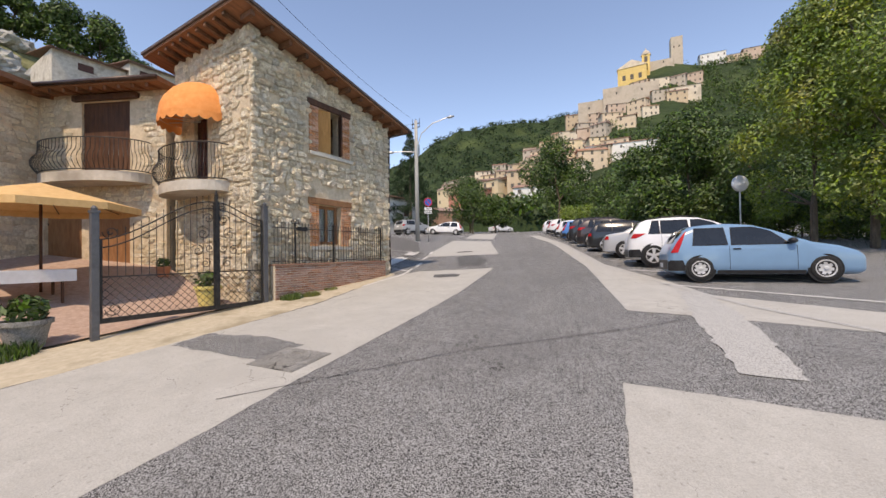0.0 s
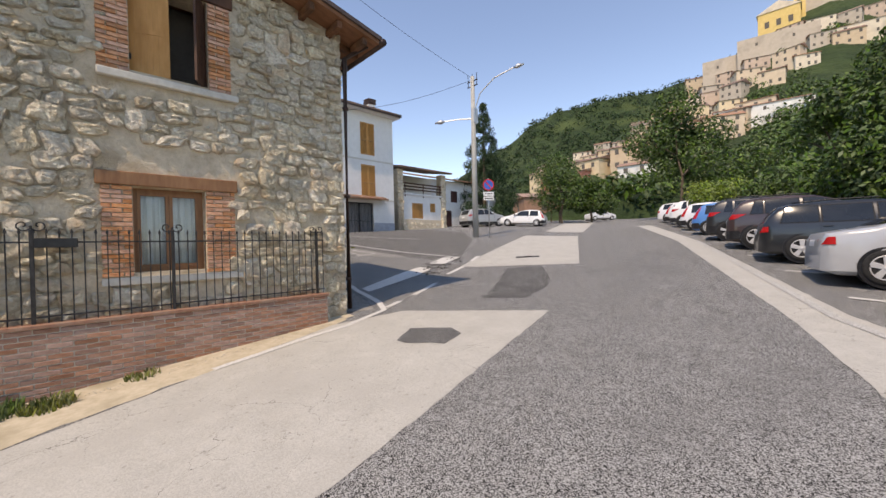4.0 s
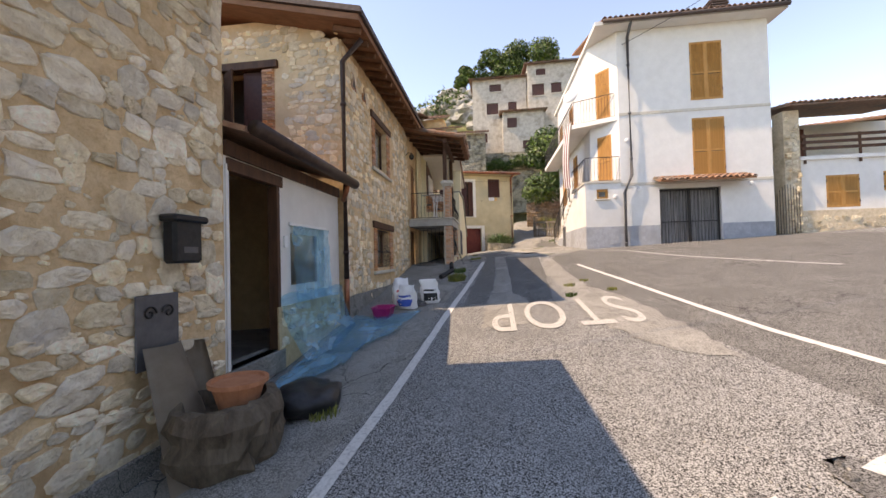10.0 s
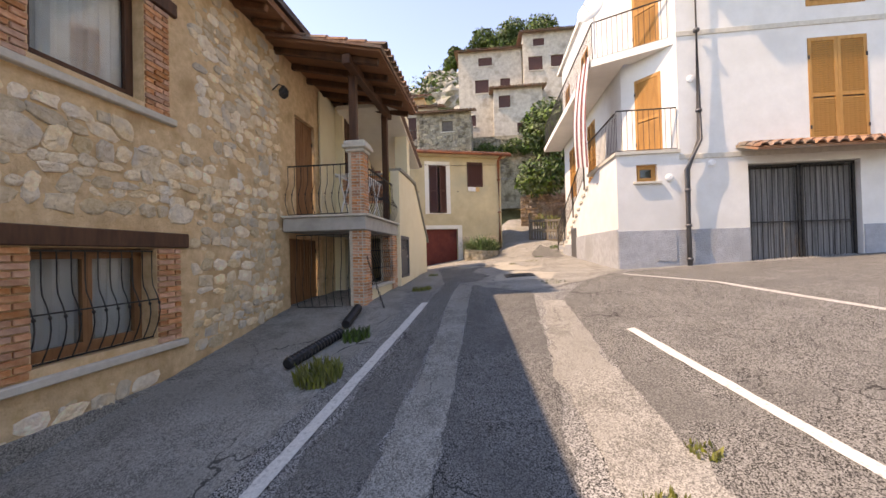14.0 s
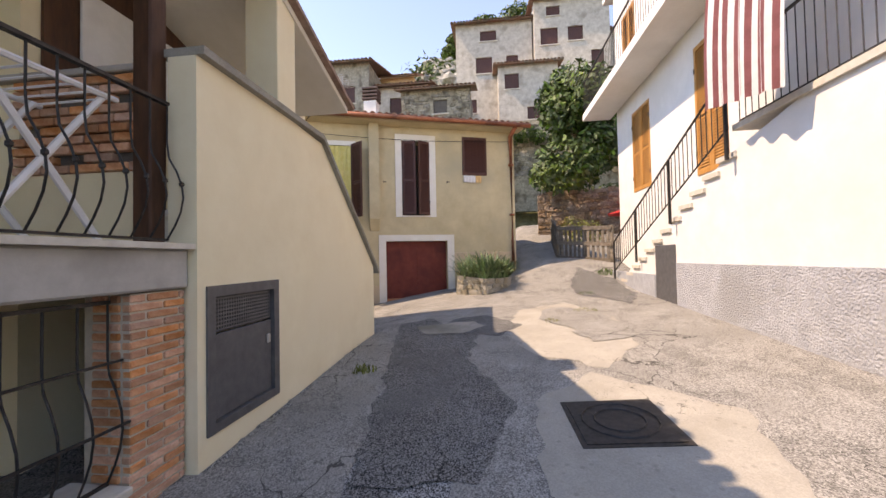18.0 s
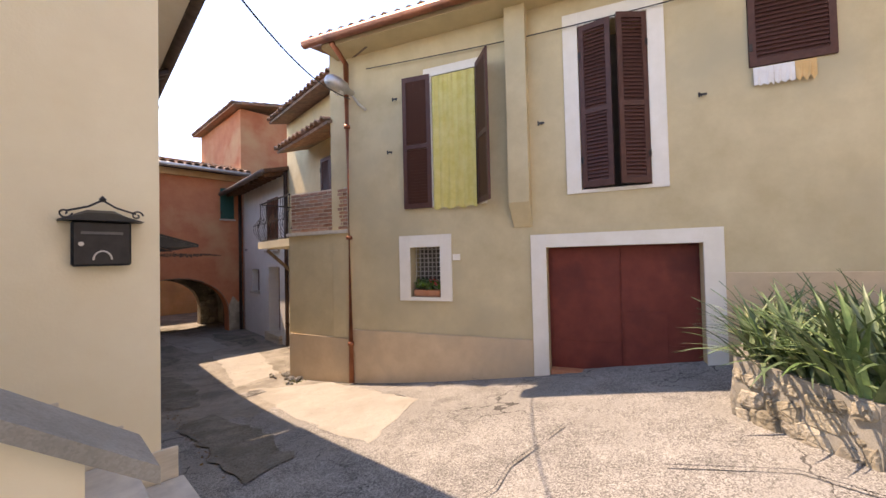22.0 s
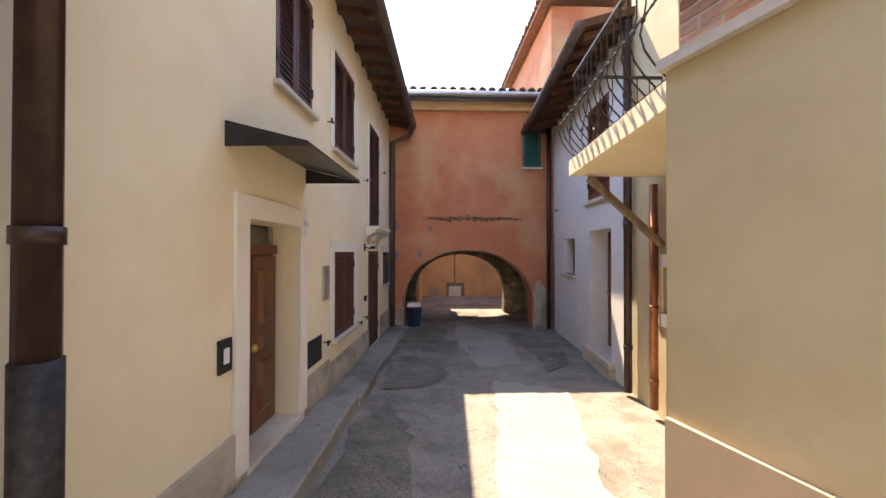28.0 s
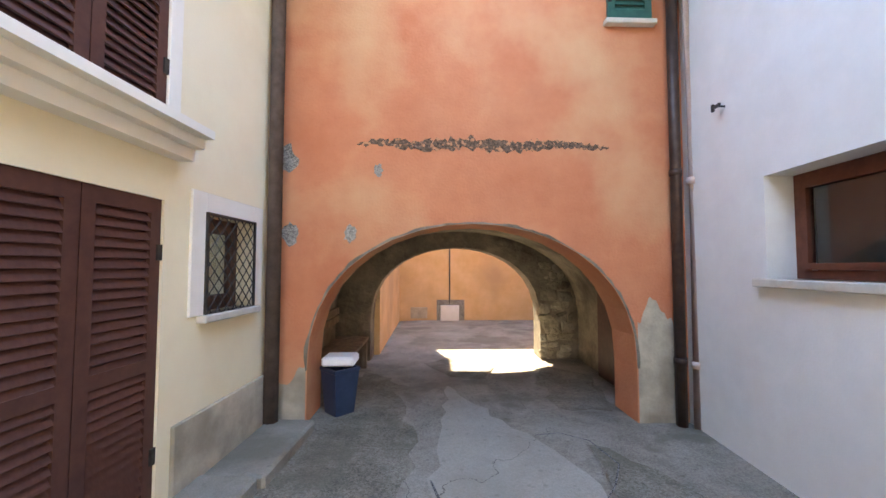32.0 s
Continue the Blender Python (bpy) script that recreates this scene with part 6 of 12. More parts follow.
def arch_wall(y0, y1, x0, x1, zb, zt, cx, half, spring, crown, mat, label):
    """A wall across the passage, between y0 and y1, with an arched opening."""
    bm = bmesh.new()
    ol = [(cx + half, zb), *arch_outline(cx, half, spring, crown), (cx - half, zb)]
    for (xa, za), (xb, zb2) in zip(ol, ol[1:]):
        quad(bm, (xa, y0, za), (xb, y0, zb2), (xb, y1, zb2), (xa, y1, za))
    for y in (y0, y1):
        for (xa, za), (xb, zb2) in zip(ol[1:-1], ol[2:-1]):
            quad(bm, (xa, y, za), (xb, y, zb2), (xb, y, zt), (xa, y, zt))
        quad(bm, (x1, y, zb), (cx + half, y, zb), (cx + half, y, spring), (x1, y, spring))
        quad(bm, (x1, y, spring), (cx + half, y, spring), (cx + half, y, zt), (x1, y, zt))
        quad(bm, (x0, y, zb), (cx - half, y, zb), (cx - half, y, spring), (x0, y, spring))
        quad(bm, (x0, y, spring), (cx - half, y, spring), (cx - half, y, zt), (x0, y, zt))
    return part("wall", bm, mat, arch, label)


wr = arch_wall(0.55, 0.1, -35.66, -31.72, 2.2, 8.2, -33.6, 1.53, 3.35, 4.7, ochre_red, "weathered red ochre plaster wall")
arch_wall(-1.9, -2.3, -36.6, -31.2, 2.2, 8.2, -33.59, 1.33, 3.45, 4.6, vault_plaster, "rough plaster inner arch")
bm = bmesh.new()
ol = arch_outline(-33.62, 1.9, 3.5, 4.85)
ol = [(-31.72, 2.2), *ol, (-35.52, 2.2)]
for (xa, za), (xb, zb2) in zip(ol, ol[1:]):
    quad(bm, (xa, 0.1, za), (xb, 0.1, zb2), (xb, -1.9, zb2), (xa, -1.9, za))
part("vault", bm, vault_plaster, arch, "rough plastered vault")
for q in ((-31.1, -30.8, -2.3, 0.2, 2.0, 8.2), (-36.9, -36.6, -6.6, 0.1, 2.0, 8.2), (-36.6, -31.1, -2.3, 0.1, 8.2, 8.4)):
    bm = bmesh.new()
    box(bm, *q)
    part("wall", bm, vault_plaster, arch)
bm = bmesh.new()
box(bm, -32.35, -31.2, -6.3, -2.31, 2.0, 9.6)
part("wall", bm, ochre_pale, arch, "pale ochre wall beside the courtyard")
bm = bmesh.new()
box(bm, -37.5, -30.5, -6.7, -6.302, 2.0, 8.4)
wy = part("wall", bm, ochre_pale, arch, "pale ochre courtyard wall")
tiled_roof("roof", (-35.75, 1.0, 8.28), (4.2, 0, 0), (0, -3.0, 0.75), roof_tile, arch, label="old curved clay tile roof")
bm = bmesh.new()
tube(bm, [(-35.7, 1.08, 8.2), (-31.9, 1.08, 8.22)], 0.07, 8)
part("gutter", bm, steel, arch, smooth=True)
block("eaves_band", Face(0, 0.55, -1, 0), 31.72, 35.66, 8.0, 8.2, 0.0, 0.12, ochre_pale, arch)
ARC = Face(0, 0.55, -1, 0)
shutters(ARC, 34.89, 35.32, 6.69, 7.73, 0.02, shutter_green, arch, 1, label="closed green louvred shutter")
block("sill", ARC, 34.86, 35.36, 6.63, 6.68, 0.0, 0.08, stone_sill, arch)
downpipe([(-35.5, 0.62, 8.1), (-35.5, 0.62, 2.8)], 0.05, pipe_brown, arch, "dark brown downpipe")
# taller red house behind the arch
bm = bmesh.new()
box(bm, -39.5, -35.7, -4.5, 0.2, 2.0, 10.8)
part("tall_wall", bm, ochre_red, arch, "taller red ochre wing")
tiled_roof("roof", (-35.4, 0.5, 10.85), (0, -5.2, 0), (-4.4, 0, 0.9), roof_tile, arch)

# ---- white house on the square ----
white = thing("white_house", (-30, 22, 3.6), "tall white plastered house with orange shutters", "house")
EW = Face(-27.1, 0, 0, 1)
SB = Face(0, 18.74, 1, 0)
SW = Face(0, 19.3, 1, 0)
SC = Face(-28.3, 19.3, 1.2, 0.9)
e_holes = [(21.7, 24.06, 3.4, 6.0), (23.05, 24.28, 6.35, 8.85), (23.05, 24.28, 9.6, 12.0)]
we = part("wall", wall_mesh(EW, 20.2, 26.02, 2.9, 12.75, e_holes, 0.4), white_plaster, white, "white plaster wall with grey base")
wt = part("terrace_wall", wall_mesh(EW, 18.74, 20.2, 2.9, 6.35, [(19.2, 19.68, 5.68, 6.1)], 0.35), white_plaster, white)
s_holes = [(-35.0, -33.9, 6.37, 8.48), (-31.85, -30.9, 6.15, 8.55), (-32.5, -31.5, 9.3, 11.4), (-35.5, -34.6, 9.3, 11.4)]
c_holes = [(0.4, 1.1, 6.45, 8.5), (0.4, 1.1, 9.25, 11.4)]
ws = part("wall", wall_mesh(SW, -36.2, -28.3, 3.0, 12.75, s_holes, 0.4), white_plaster, white)
wc = part("wall", wall_mesh(SC, 0.0, 1.5, 3.0, 12.75, c_holes, 0.3), white_plaster, white)
for q in c_holes:
    shutters(SC, *q, -0.02, wood_orange, white, 1, each=False, label="closed orange varnished louvred shutter")
for q in ((-36.2, -35.8, 19.7, 26.0, 3, 12.7), (-35.8, -27.5, 25.6, 26.02, 3, 12.7), (-35.8, -27.5, 20.6, 25.6, 9.0, 9.1)):
    bm = bmesh.new()
    box(bm, *q)
    part("wall", bm, white_plaster, white)


def stair_top(u):
    return 6.35 if u > -29.8 else max(3.75, 6.15 - 0.44 * (-29.8 - u))


wsb = part("stair_wall", wall_mesh(SB, -35.2, -27.45, 2.9, stair_top, [], 0.3), white_plaster, white)
block("base_band", SB, -31.55, -27.11, 2.95, 4.55, 0.0, 0.03, grey_plaster, wsb, "rough grey base coat")
block("base_band", SB, -35.15, -32.45, 2.95, 4.3, 0.0, 0.03, grey_plaster, wsb, "rough grey base coat")
block("base_band", EW, 18.73, 21.68, 2.95, 4.5, 0.0, 0.03, grey_plaster, we, "rough grey base coat")
block("base_band", EW, 24.08, 26.0, 2.95, 4.5, 0.0, 0.03, grey_plaster, we)
for k in range(14):
    x0 = -29.8 - 0.385 * (k + 1)
    z1 = 6.2 - 0.178 * (k + 1)
    bm = bmesh.new()
    box(bm, x0, x0 + 0.41, 18.9, 19.29, z1 - 0.3, z1)
    part("step", bm, stone_sill, white)
    bm = bmesh.new()
    box(bm, x0 - 0.02, x0 + 0.4, 18.70, 18.9, z1 - 0.02, z1 + 0.05)
    part("step_end", bm, stone_sill, white)
bm = bmesh.new()
box(bm, -29.8, -27.05, 18.7, 20.2, 6.351, 6.43)
part("landing", bm, stone_sill, white, "stone edged landing")
bm = bmesh.new()
box(bm, -36.8, -28.0, 18.45, 19.29, 9.0, 9.2)
part("balcony_slab", bm, white_plaster, white, "long white balcony slab")
railing("railing", SB, -29.7, -27.15, 6.45, 7.4, 0.0, white, iron, 0.12, 0, "plain black iron railing", False)
railing("railing", EW, 18.76, 20.15, 6.45, 7.45, 0.0, white, iron, 0.12, 0, "plain black iron railing", False)
railing("railing", Face(0, 18.5, 1, 0), -36.75, -28.05, 9.2, 10.2, 0.0, white, iron, 0.12, 0, "plain black iron railing", False)
railing("railing", Face(-28.0, 18.5, 0.8, 1.6), 0.0, 1.75, 9.2, 10.2, 0.0, white, iron, 0.12, 0, "plain black iron railing", False)
bm = bmesh.new()
for z in (9.0, 9.2):
    bm.faces.new([bm.verts.new(q) for q in ((-28.0, 18.45, z), (-27.15, 20.15, z), (-28.0, 19.5, z))])
bmesh.ops.bridge_loops(bm, edges=bm.edges)
part("corner_balcony", bm, white_plaster, white, "small white corner balcony slab")
for k, (a, b, c, d) in enumerate(e_holes[1:]):
    shutters(EW, a, b, c, d, -0.02, wood_orange, white, 2, each=k == 0, label="closed orange varnished louvred shutter")
for a, b, c, d in s_holes:
    shutters(SW, a, b, c, d, -0.02, wood_orange, white, 2, each=False, label="closed orange varnished louvred shutter")
block("string_course", EW, 20.19, 26.03, 6.18, 6.3, 0.0, 0.02, stone_sill, we)
block("string_course", EW, 20.19, 26.03, 9.15, 9.27, 0.0, 0.02, stone_sill, we)
for z in ((12.75),):
    bm = bmesh.new()
    box(bm, -36.9, -26.5, 19.2, 26.4, z, z + 0.16)
    rf = part("roof", bm, white_plaster, white, "white soffit roof overhang")
tiled_roof("roof_tiles", (-26.45, 19.45, 12.93), (0, 7.0, 0), (-5.6, 0, 1.5), roof_tile, white)
bm = bmesh.new()
tube(bm, [(-26.4, 19.5, 12.85), (-26.4, 26.4, 12.85)], 0.08, 8)
part("gutter", bm, roof_dark, rf, smooth=True)
downpipe([(-26.5, 20.6, 12.8), (-26.98, 20.6, 12.4), (-26.98, 20.6, 6.6), (-26.98, 20.3, 5.9), (-26.98, 20.3, 3.5)], 0.06, iron_grey, white, "dark grey downpipe")
tiled_roof("canopy", (-26.35, 21.45, 6.2), (0, 3.5, 0), (-0.75, 0, 0.25), roof_tile, white, label="small clay tile canopy")
# dark sheet across the garage, its inner shade put into the colour
block("garage_back", EW, 21.6, 24.2, 3.2, 6.1, -0.6, -0.5, opening_shade, white, bev=0)


# ---- stones in the walls ----
masonry(E1, w_e1, 5.95, 11.6, lambda u: ground(-9.6, u), top1, stone_pale, 3, (0.17, 0.4), (0.13, 0.26), 0.085, [(7.95, 9.36, 2.18, 3.8), (7.95, 9.45, 5.1, 6.85), (7.95, 9.4, 3.8, 4.1)], (8.0, 11.6, 1.2, 4.4), 300, 0.94, 0.9)
masonry(N1, w_n1, 9.6, 14.38, lambda u: ground(-u, 11.6), 6.9, stone_warm, 4, (0.14, 0.4), (0.1, 0.22), 0.03, [(10.4, 11.05, 1.9, 2.55)], (9.6, 14.4, 1.6, 5.2), 300, 0.88, 1.5, (14, 48))
masonry(S1, w_s1, -13.68, -9.62, 1.0, 8.2, stone_pale, 5, (0.18, 0.42), (0.11, 0.22), 0.05, [(-12.65, -11.6, 3.85, 6.35)], chips=0.8)
masonry(N2, w_n2, 17.92, 26.0, lambda u: ground(-u, 11.7) + 0.1, 8.0, stone_tan, 6, (0.13, 0.34), (0.1, 0.2), 0.024, [(19.78, 21.85, 2.9, 4.45), (19.78, 21.85, 5.65, 7.35), (24.2, 26.0, 2.5, 8.0)], (18.0, 24.2, 2.3, 5.2), 300, 0.86, 1.3, (20, 48))
masonry(E2, w_e2, 8.0, 11.66, 5.2, 8.5, stone_tan, 7, (0.13, 0.34), (0.1, 0.2), 0.02, [(8.55, 10.35, 5.95, 7.75)], fill=0.82, chips=1.2, kinds=(20, 48))

# ---- corner house: low brick wall, fence, gate ----
lowwall = thing("garden_wall", (-9.45, 8.7, 0.9), "low red brick garden wall with iron fence", "wall")
LW = Face(-9.32, 0, 0, 1)
bm = bmesh.new()
cuboid(bm, [Vector((x, y, z)) for x, y, z in ((-9.55, 6.45, 0.5), (-9.33, 6.45, 0.5), (-9.33, 11.05, 0.5), (-9.55, 11.05, 0.5), (-9.55, 6.45, 1.72), (-9.33, 6.45, 1.72), (-9.33, 11.05, 1.72), (-9.55, 11.05, 1.72))])
core = part("core", bm, brick_joint, lowwall)
brickwork(LW, core, 6.45, 11.05, 0.72, 1.72, brick_dark, 21, n=-0.006, limit=300, keep=lambda u, z: z > ground(-9.3, u) - 0.05)
block("coping", LW, 6.43, 11.07, 1.722, 1.77, -0.25, 0.02, brick_dark, lowwall, bev=0.006)
fence = thing("iron_fence", (-9.43, 8.7, 1.77), "dark wrought-iron fence on the low brick wall", "fence")
FE = Face(-9.43, 0, 0, 1)
bm = bmesh.new()
FE.box(bm, 6.45, 11.05, 1.84, 1.86, -0.012, 0.012)
part("rail", bm, iron, fence)
bm = bmesh.new()
FE.box(bm, 6.45, 11.05, 2.78, 2.8, -0.012, 0.012)
rails = part("rail", bm, iron, fence)
b = bmesh.new()
tube(b, [(0, 0, 0), (0, 0, 1.12)], 0.008, 5)
lathe(b, (0, 0, 1.12), [(0.004, 0), (0.016, 0.02), (0.012, 0.045), (0.002, 0.075)], 6)
bar_me = bpy.data.meshes.new("bar")
b.to_mesh(bar_me)
b.free()
bar_me.materials.append(iron)
for k in range(40):
    piece("bar", bar_me, FE.matrix(6.5 + k * 0.116, 1.77, 0), rails)


def scroll(bm, f, u, z, r, turns=1.4, s=1, n=0.0, rot=0.0, bar=0.009):
    """A wrought-iron volute."""
    pts = []
    for i in range(22):
        k = i / 21
        a = rot + s * turns * 2 * math.pi * k
        q = r * (1 - 0.85 * k)
        pts.append(f.p(u + q * math.cos(a), z + q * math.sin(a), n))
    tube(bm, pts, bar, 5)


for u in (7.18, 8.63, 10.9):
    bm = bmesh.new()
    FE.box(bm, u - 0.02, u + 0.02, 1.77, 2.95, -0.02, 0.02)
    scroll(bm, FE, u + 0.07, 3.0, 0.08, 1.2, 1, 0, math.pi)
    scroll(bm, FE, u - 0.07, 3.0, 0.08, 1.2, -1, 0, 0)
    part("post", bm, iron, fence)
plate = block("nameplate", FE, 7.2, 7.6, 2.72, 2.84, 0.02, 0.04, black_plastic, fence, "black letter plate")
gate = thing("iron_gate", (-9.43, 4.6, 0.75), "arched wrought-iron driveway gate, closed", "gate")
GA = Face(-9.43, 0, 0, 1)
for u, z in ((2.71, 2.86), (6.22, 3.3)):
    bm = bmesh.new()
    GA.box(bm, u - 0.06, u + 0.06, 0.4, z, -0.06, 0.06)
    GA.box(bm, u - 0.075, u + 0.075, z, z + 0.05, -0.075, 0.075)
    lathe(bm, GA.p(u, z + 0.05, 0), [(0.05, 0), (0.06, 0.04), (0.02, 0.09)], 8)
    part("post", soften(bm, 0.004), iron_grey, gate)


def gate_top(u):
    if u < 4.97:
        return 2.35 + 0.95 * smooth_step(2.7, 4.85, u)
    return 3.3 - 0.35 * smooth_step(5.0, 6.1, u)


for u0, u1 in ((2.79, 4.93), (5.0, 6.14)):
    bm = bmesh.new()
    GA.box(bm, u0, u1, 0.72 + 0.02, 0.84, -0.02, 0.02)
    GA.box(bm, u0, u1, 1.62, 1.645, -0.012, 0.012)
    GA.box(bm, u0, u0 + 0.035, 0.84, gate_top(u0), -0.018, 0.018)
    GA.box(bm, u1 - 0.035, u1, 0.84, gate_top(u1), -0.018, 0.018)
    for dz in (0.0, -0.16):
        tube(bm, [GA.p(u0 + (u1 - u0) * i / 14, gate_top(u0 + (u1 - u0) * i / 14) + dz, 0) for i in range(15)], 0.014, 6)
    gl = part("leaf_frame", bm, iron, gate)
    k = int((u1 - u0) / 0.13)
    for i in range(1, k):
        u = u0 + (u1 - u0) * i / k
        bm = bmesh.new()
        tube(bm, [GA.p(u, 1.64, 0), GA.p(u, gate_top(u) + 0.1, 0)], 0.007, 5)
        lathe(bm, GA.p(u, gate_top(u) + 0.1, 0), [(0.004, 0), (0.013, 0.02), (0.002, 0.06)], 6)
        part("bar", bm, iron, gl)
    bm = bmesh.new()
    step = 0.155
    for i in range(int((u1 - u0) / step) + 6):
        for sgn in (1, -1):
            a = u0 + (i - 5) * step if sgn > 0 else u0 + i * step
            p0, p1 = (a, 0.84), (a + sgn * 0.78, 1.62)
            lo_k = max(0.0, (u0 - p0[0]) / (p1[0] - p0[0])) if sgn > 0 else max(0.0, (p0[0] - u1) / (p0[0] - p1[0]))
            hi_k = min(1.0, (u1 - p0[0]) / (p1[0] - p0[0])) if sgn > 0 else min(1.0, (p0[0] - u0) / (p0[0] - p1[0]))
            if hi_k - lo_k > 0.05:
                tube(bm, [GA.p(p0[0] + (p1[0] - p0[0]) * q, p0[1] + (p1[1] - p0[1]) * q, 0) for q in (lo_k, hi_k)], 0.006, 4)
    part("lattice", bm, iron, gl)
bm = bmesh.new()
GA.box(bm, 4.935, 4.995, 0.74, 3.45, -0.03, 0.03)
lathe(bm, GA.p(4.965, 3.45, 0), [(0.03, 0), (0.045, 0.03), (0.01, 0.14)], 8)
part("centre_post", bm, iron, gate)
for s in (1, -1):
    for du, z, r, rot in ((0.18, 2.9, 0.13, 0), (0.3, 2.55, 0.16, 1.0), (0.16, 2.2, 0.12, 2.0), (0.42, 2.15, 0.14, 0.5), (0.25, 1.85, 0.12, 1.5), (0.14, 3.15, 0.09, 0)):
        bm = bmesh.new()
        scroll(bm, GA, 4.965 + s * du, z, r, 1.5, s, 0.0, rot if s > 0 else math.pi - rot)
        part("scroll", bm, iron, gate)
for u, z in ((2.96, 2.5), (3.0, 1.0)):
    bm = bmesh.new()
    scroll(bm, GA, u, z, 0.14, 1.5, 1, 0, math.pi)
    part("scroll", bm, iron, gate)

# ---- courtyard side of the corner house ----
shutter_leaf(S1, -12.48, -12.13, 4.12, 6.18, -0.12, shutter_brown, house1, 0, 0, True, "dark brown louvred balcony door", False)
shutter_leaf(S1, -12.12, -11.77, 4.12, 6.18, -0.12, shutter_brown, house1, 0, 1, True, "dark brown louvred balcony door", False)


def round_balcony(cx, y, z, half, depth, parent, label):
    """A bowed balcony: curved slab, rails and single bellied balusters."""
    arc = [(cx + half * math.cos(math.pi * i / 20), y - depth * math.sin(math.pi * i / 20) ** 0.8) for i in range(21)]
    bm = bmesh.new()
    for zz in (z - 0.28, z):
        bm.faces.new([bm.verts.new((px, py, zz)) for px, py in arc])
    bmesh.ops.bridge_loops(bm, edges=bm.edges)
    slab = part("balcony_slab", bm, old_plaster, parent, label)
    bm = bmesh.new()
    for zz in (z + 0.05, z + 1.02):
        tube(bm, [(px, py, zz) for px, py in arc], 0.016, 6)
    rl = part("balcony_rail", bm, iron, parent, "bellied wrought-iron balcony rail")
    for i in range(1, 20):
        for q in (0.0, 0.5):
            k = i + q
            a = math.pi * k / 20
            px, py = cx + half * math.cos(a), y - depth * math.sin(a) ** 0.8
            ox, oy = math.cos(a), -math.sin(a)
            bm = bmesh.new()
            tube(bm, [(px + ox * 0.16 * math.sin(math.pi * min(1, s / 0.65)) * (s < 0.65), py + oy * 0.16 * math.sin(math.pi * min(1, s / 0.65)) * (s < 0.65), z + 0.05 + 0.97 * s) for s in [j / 8 for j in range(9)]], 0.008, 5)
            part("baluster", bm, iron, rl)
    return slab


round_balcony(-12.05, 5.95, 4.1, 1.45, 0.95, house1, "bowed stone balcony slab")
awning = thing("awning", (-12.05, 5.95, 7.0), "orange scalloped dome awning over the balcony door", "awning")
bm = bmesh.new()
rib = []
for i in range(13):
    a = math.pi * i / 12
    row = []
    for j in range(7):
        b = (math.pi / 2) * j / 6
        row.append(bm.verts.new((-12.05 + 1.12 * math.cos(a) * math.sin(b), 5.92 - 1.05 * math.sin(a) * math.sin(b), 6.05 + 1.1 * math.cos(b))))
    rib.append(row)
for p, q in zip(rib, rib[1:]):
    for j in range(6):
        bm.faces.new((p[j], q[j], q[j + 1], p[j + 1]))
part("hood", bm, cloth_orange, awning, smooth=True)
bm = bmesh.new()
for i in range(48):
    a, c = math.pi * i / 48, math.pi * (i + 1) / 48
    da, dc = 0.16 + 0.09 * abs(math.sin(i * math.pi / 4)), 0.16 + 0.09 * abs(math.sin((i + 1) * math.pi / 4))
    pa, pc = (-12.05 + 1.13 * math.cos(a), 5.92 - 1.06 * math.sin(a)), (-12.05 + 1.13 * math.cos(c), 5.92 - 1.06 * math.sin(c))
    quad(bm, (*pa, 6.05), (*pc, 6.05), (*pc, 6.05 - dc), (*pa, 6.05 - da))
part("valance", bm, cloth_orange, awning, "scalloped orange valance")
for i in range(1, 6):
    a = math.pi * i / 6
    bm = bmesh.new()
    tube(bm, [(-12.05, 5.9, 6.02), (-12.05 + 0.98 * math.cos(a), 5.92 - 0.95 * math.sin(a), 6.04)], 0.012, 5)
    part("rib", bm, steel, awning)

wing = thing("stone_house", (-16, 5.0, 0.9), "stone house wing with timber eaves and bowed balcony", "house")
WR = Face(-13.78, 5.72, -0.8984, -0.4392, True)
WL = Face(*WR.p(4.5, 0).xy, 0.4392, -0.8984, True)
r_holes = [(1.25, 2.97, 4.84, 7.1), (2.97, 4.3, 1.0, 3.65), (1.27, 2.5, 1.0, 3.62)]
wgs = part("wall", wall_mesh(WR, 0.0, 4.5, 0.3, 7.45, r_holes, 0.4), mortar_pale, wing, "pale stone wall")
wge = part("wall", wall_mesh(WL, 0.002, 9.0, 0.2, 7.4, [(4.0, 5.0, 1.0, 3.3)], 0.4), mortar_pale, wing)
masonry(WR, wgs, 0.05, 4.45, 1.1, 7.4, stone_pale, 9, (0.18, 0.45), (0.12, 0.22), 0.03, [(1.0, 3.25, 4.6, 7.35), (2.8, 4.4, 0.5, 3.7), (1.15, 2.6, 0.5, 3.7)])
masonry(WL, wge, 0.05, 7.0, 0.9, 7.3, stone_pale, 10, (0.18, 0.45), (0.12, 0.22), 0.03, [(3.9, 5.1, 0.5, 3.4)])
for a, b, c, d in r_holes:
    shutters(WR, a, b, c, d, -0.12, wood_dark if c > 4 else wood_brown, wing, 2, False, label="brown timber door")
shutters(WL, 4.0, 5.0, 1.0, 3.3, -0.12, wood_brown, wing, 2, False, label="brown timber door")
beam(WR.p(0.9, 7.3, 0.0), WR.p(3.2, 7.3, 0.0), 0.26, 0.18, wood_dark, wgs, "lintel")


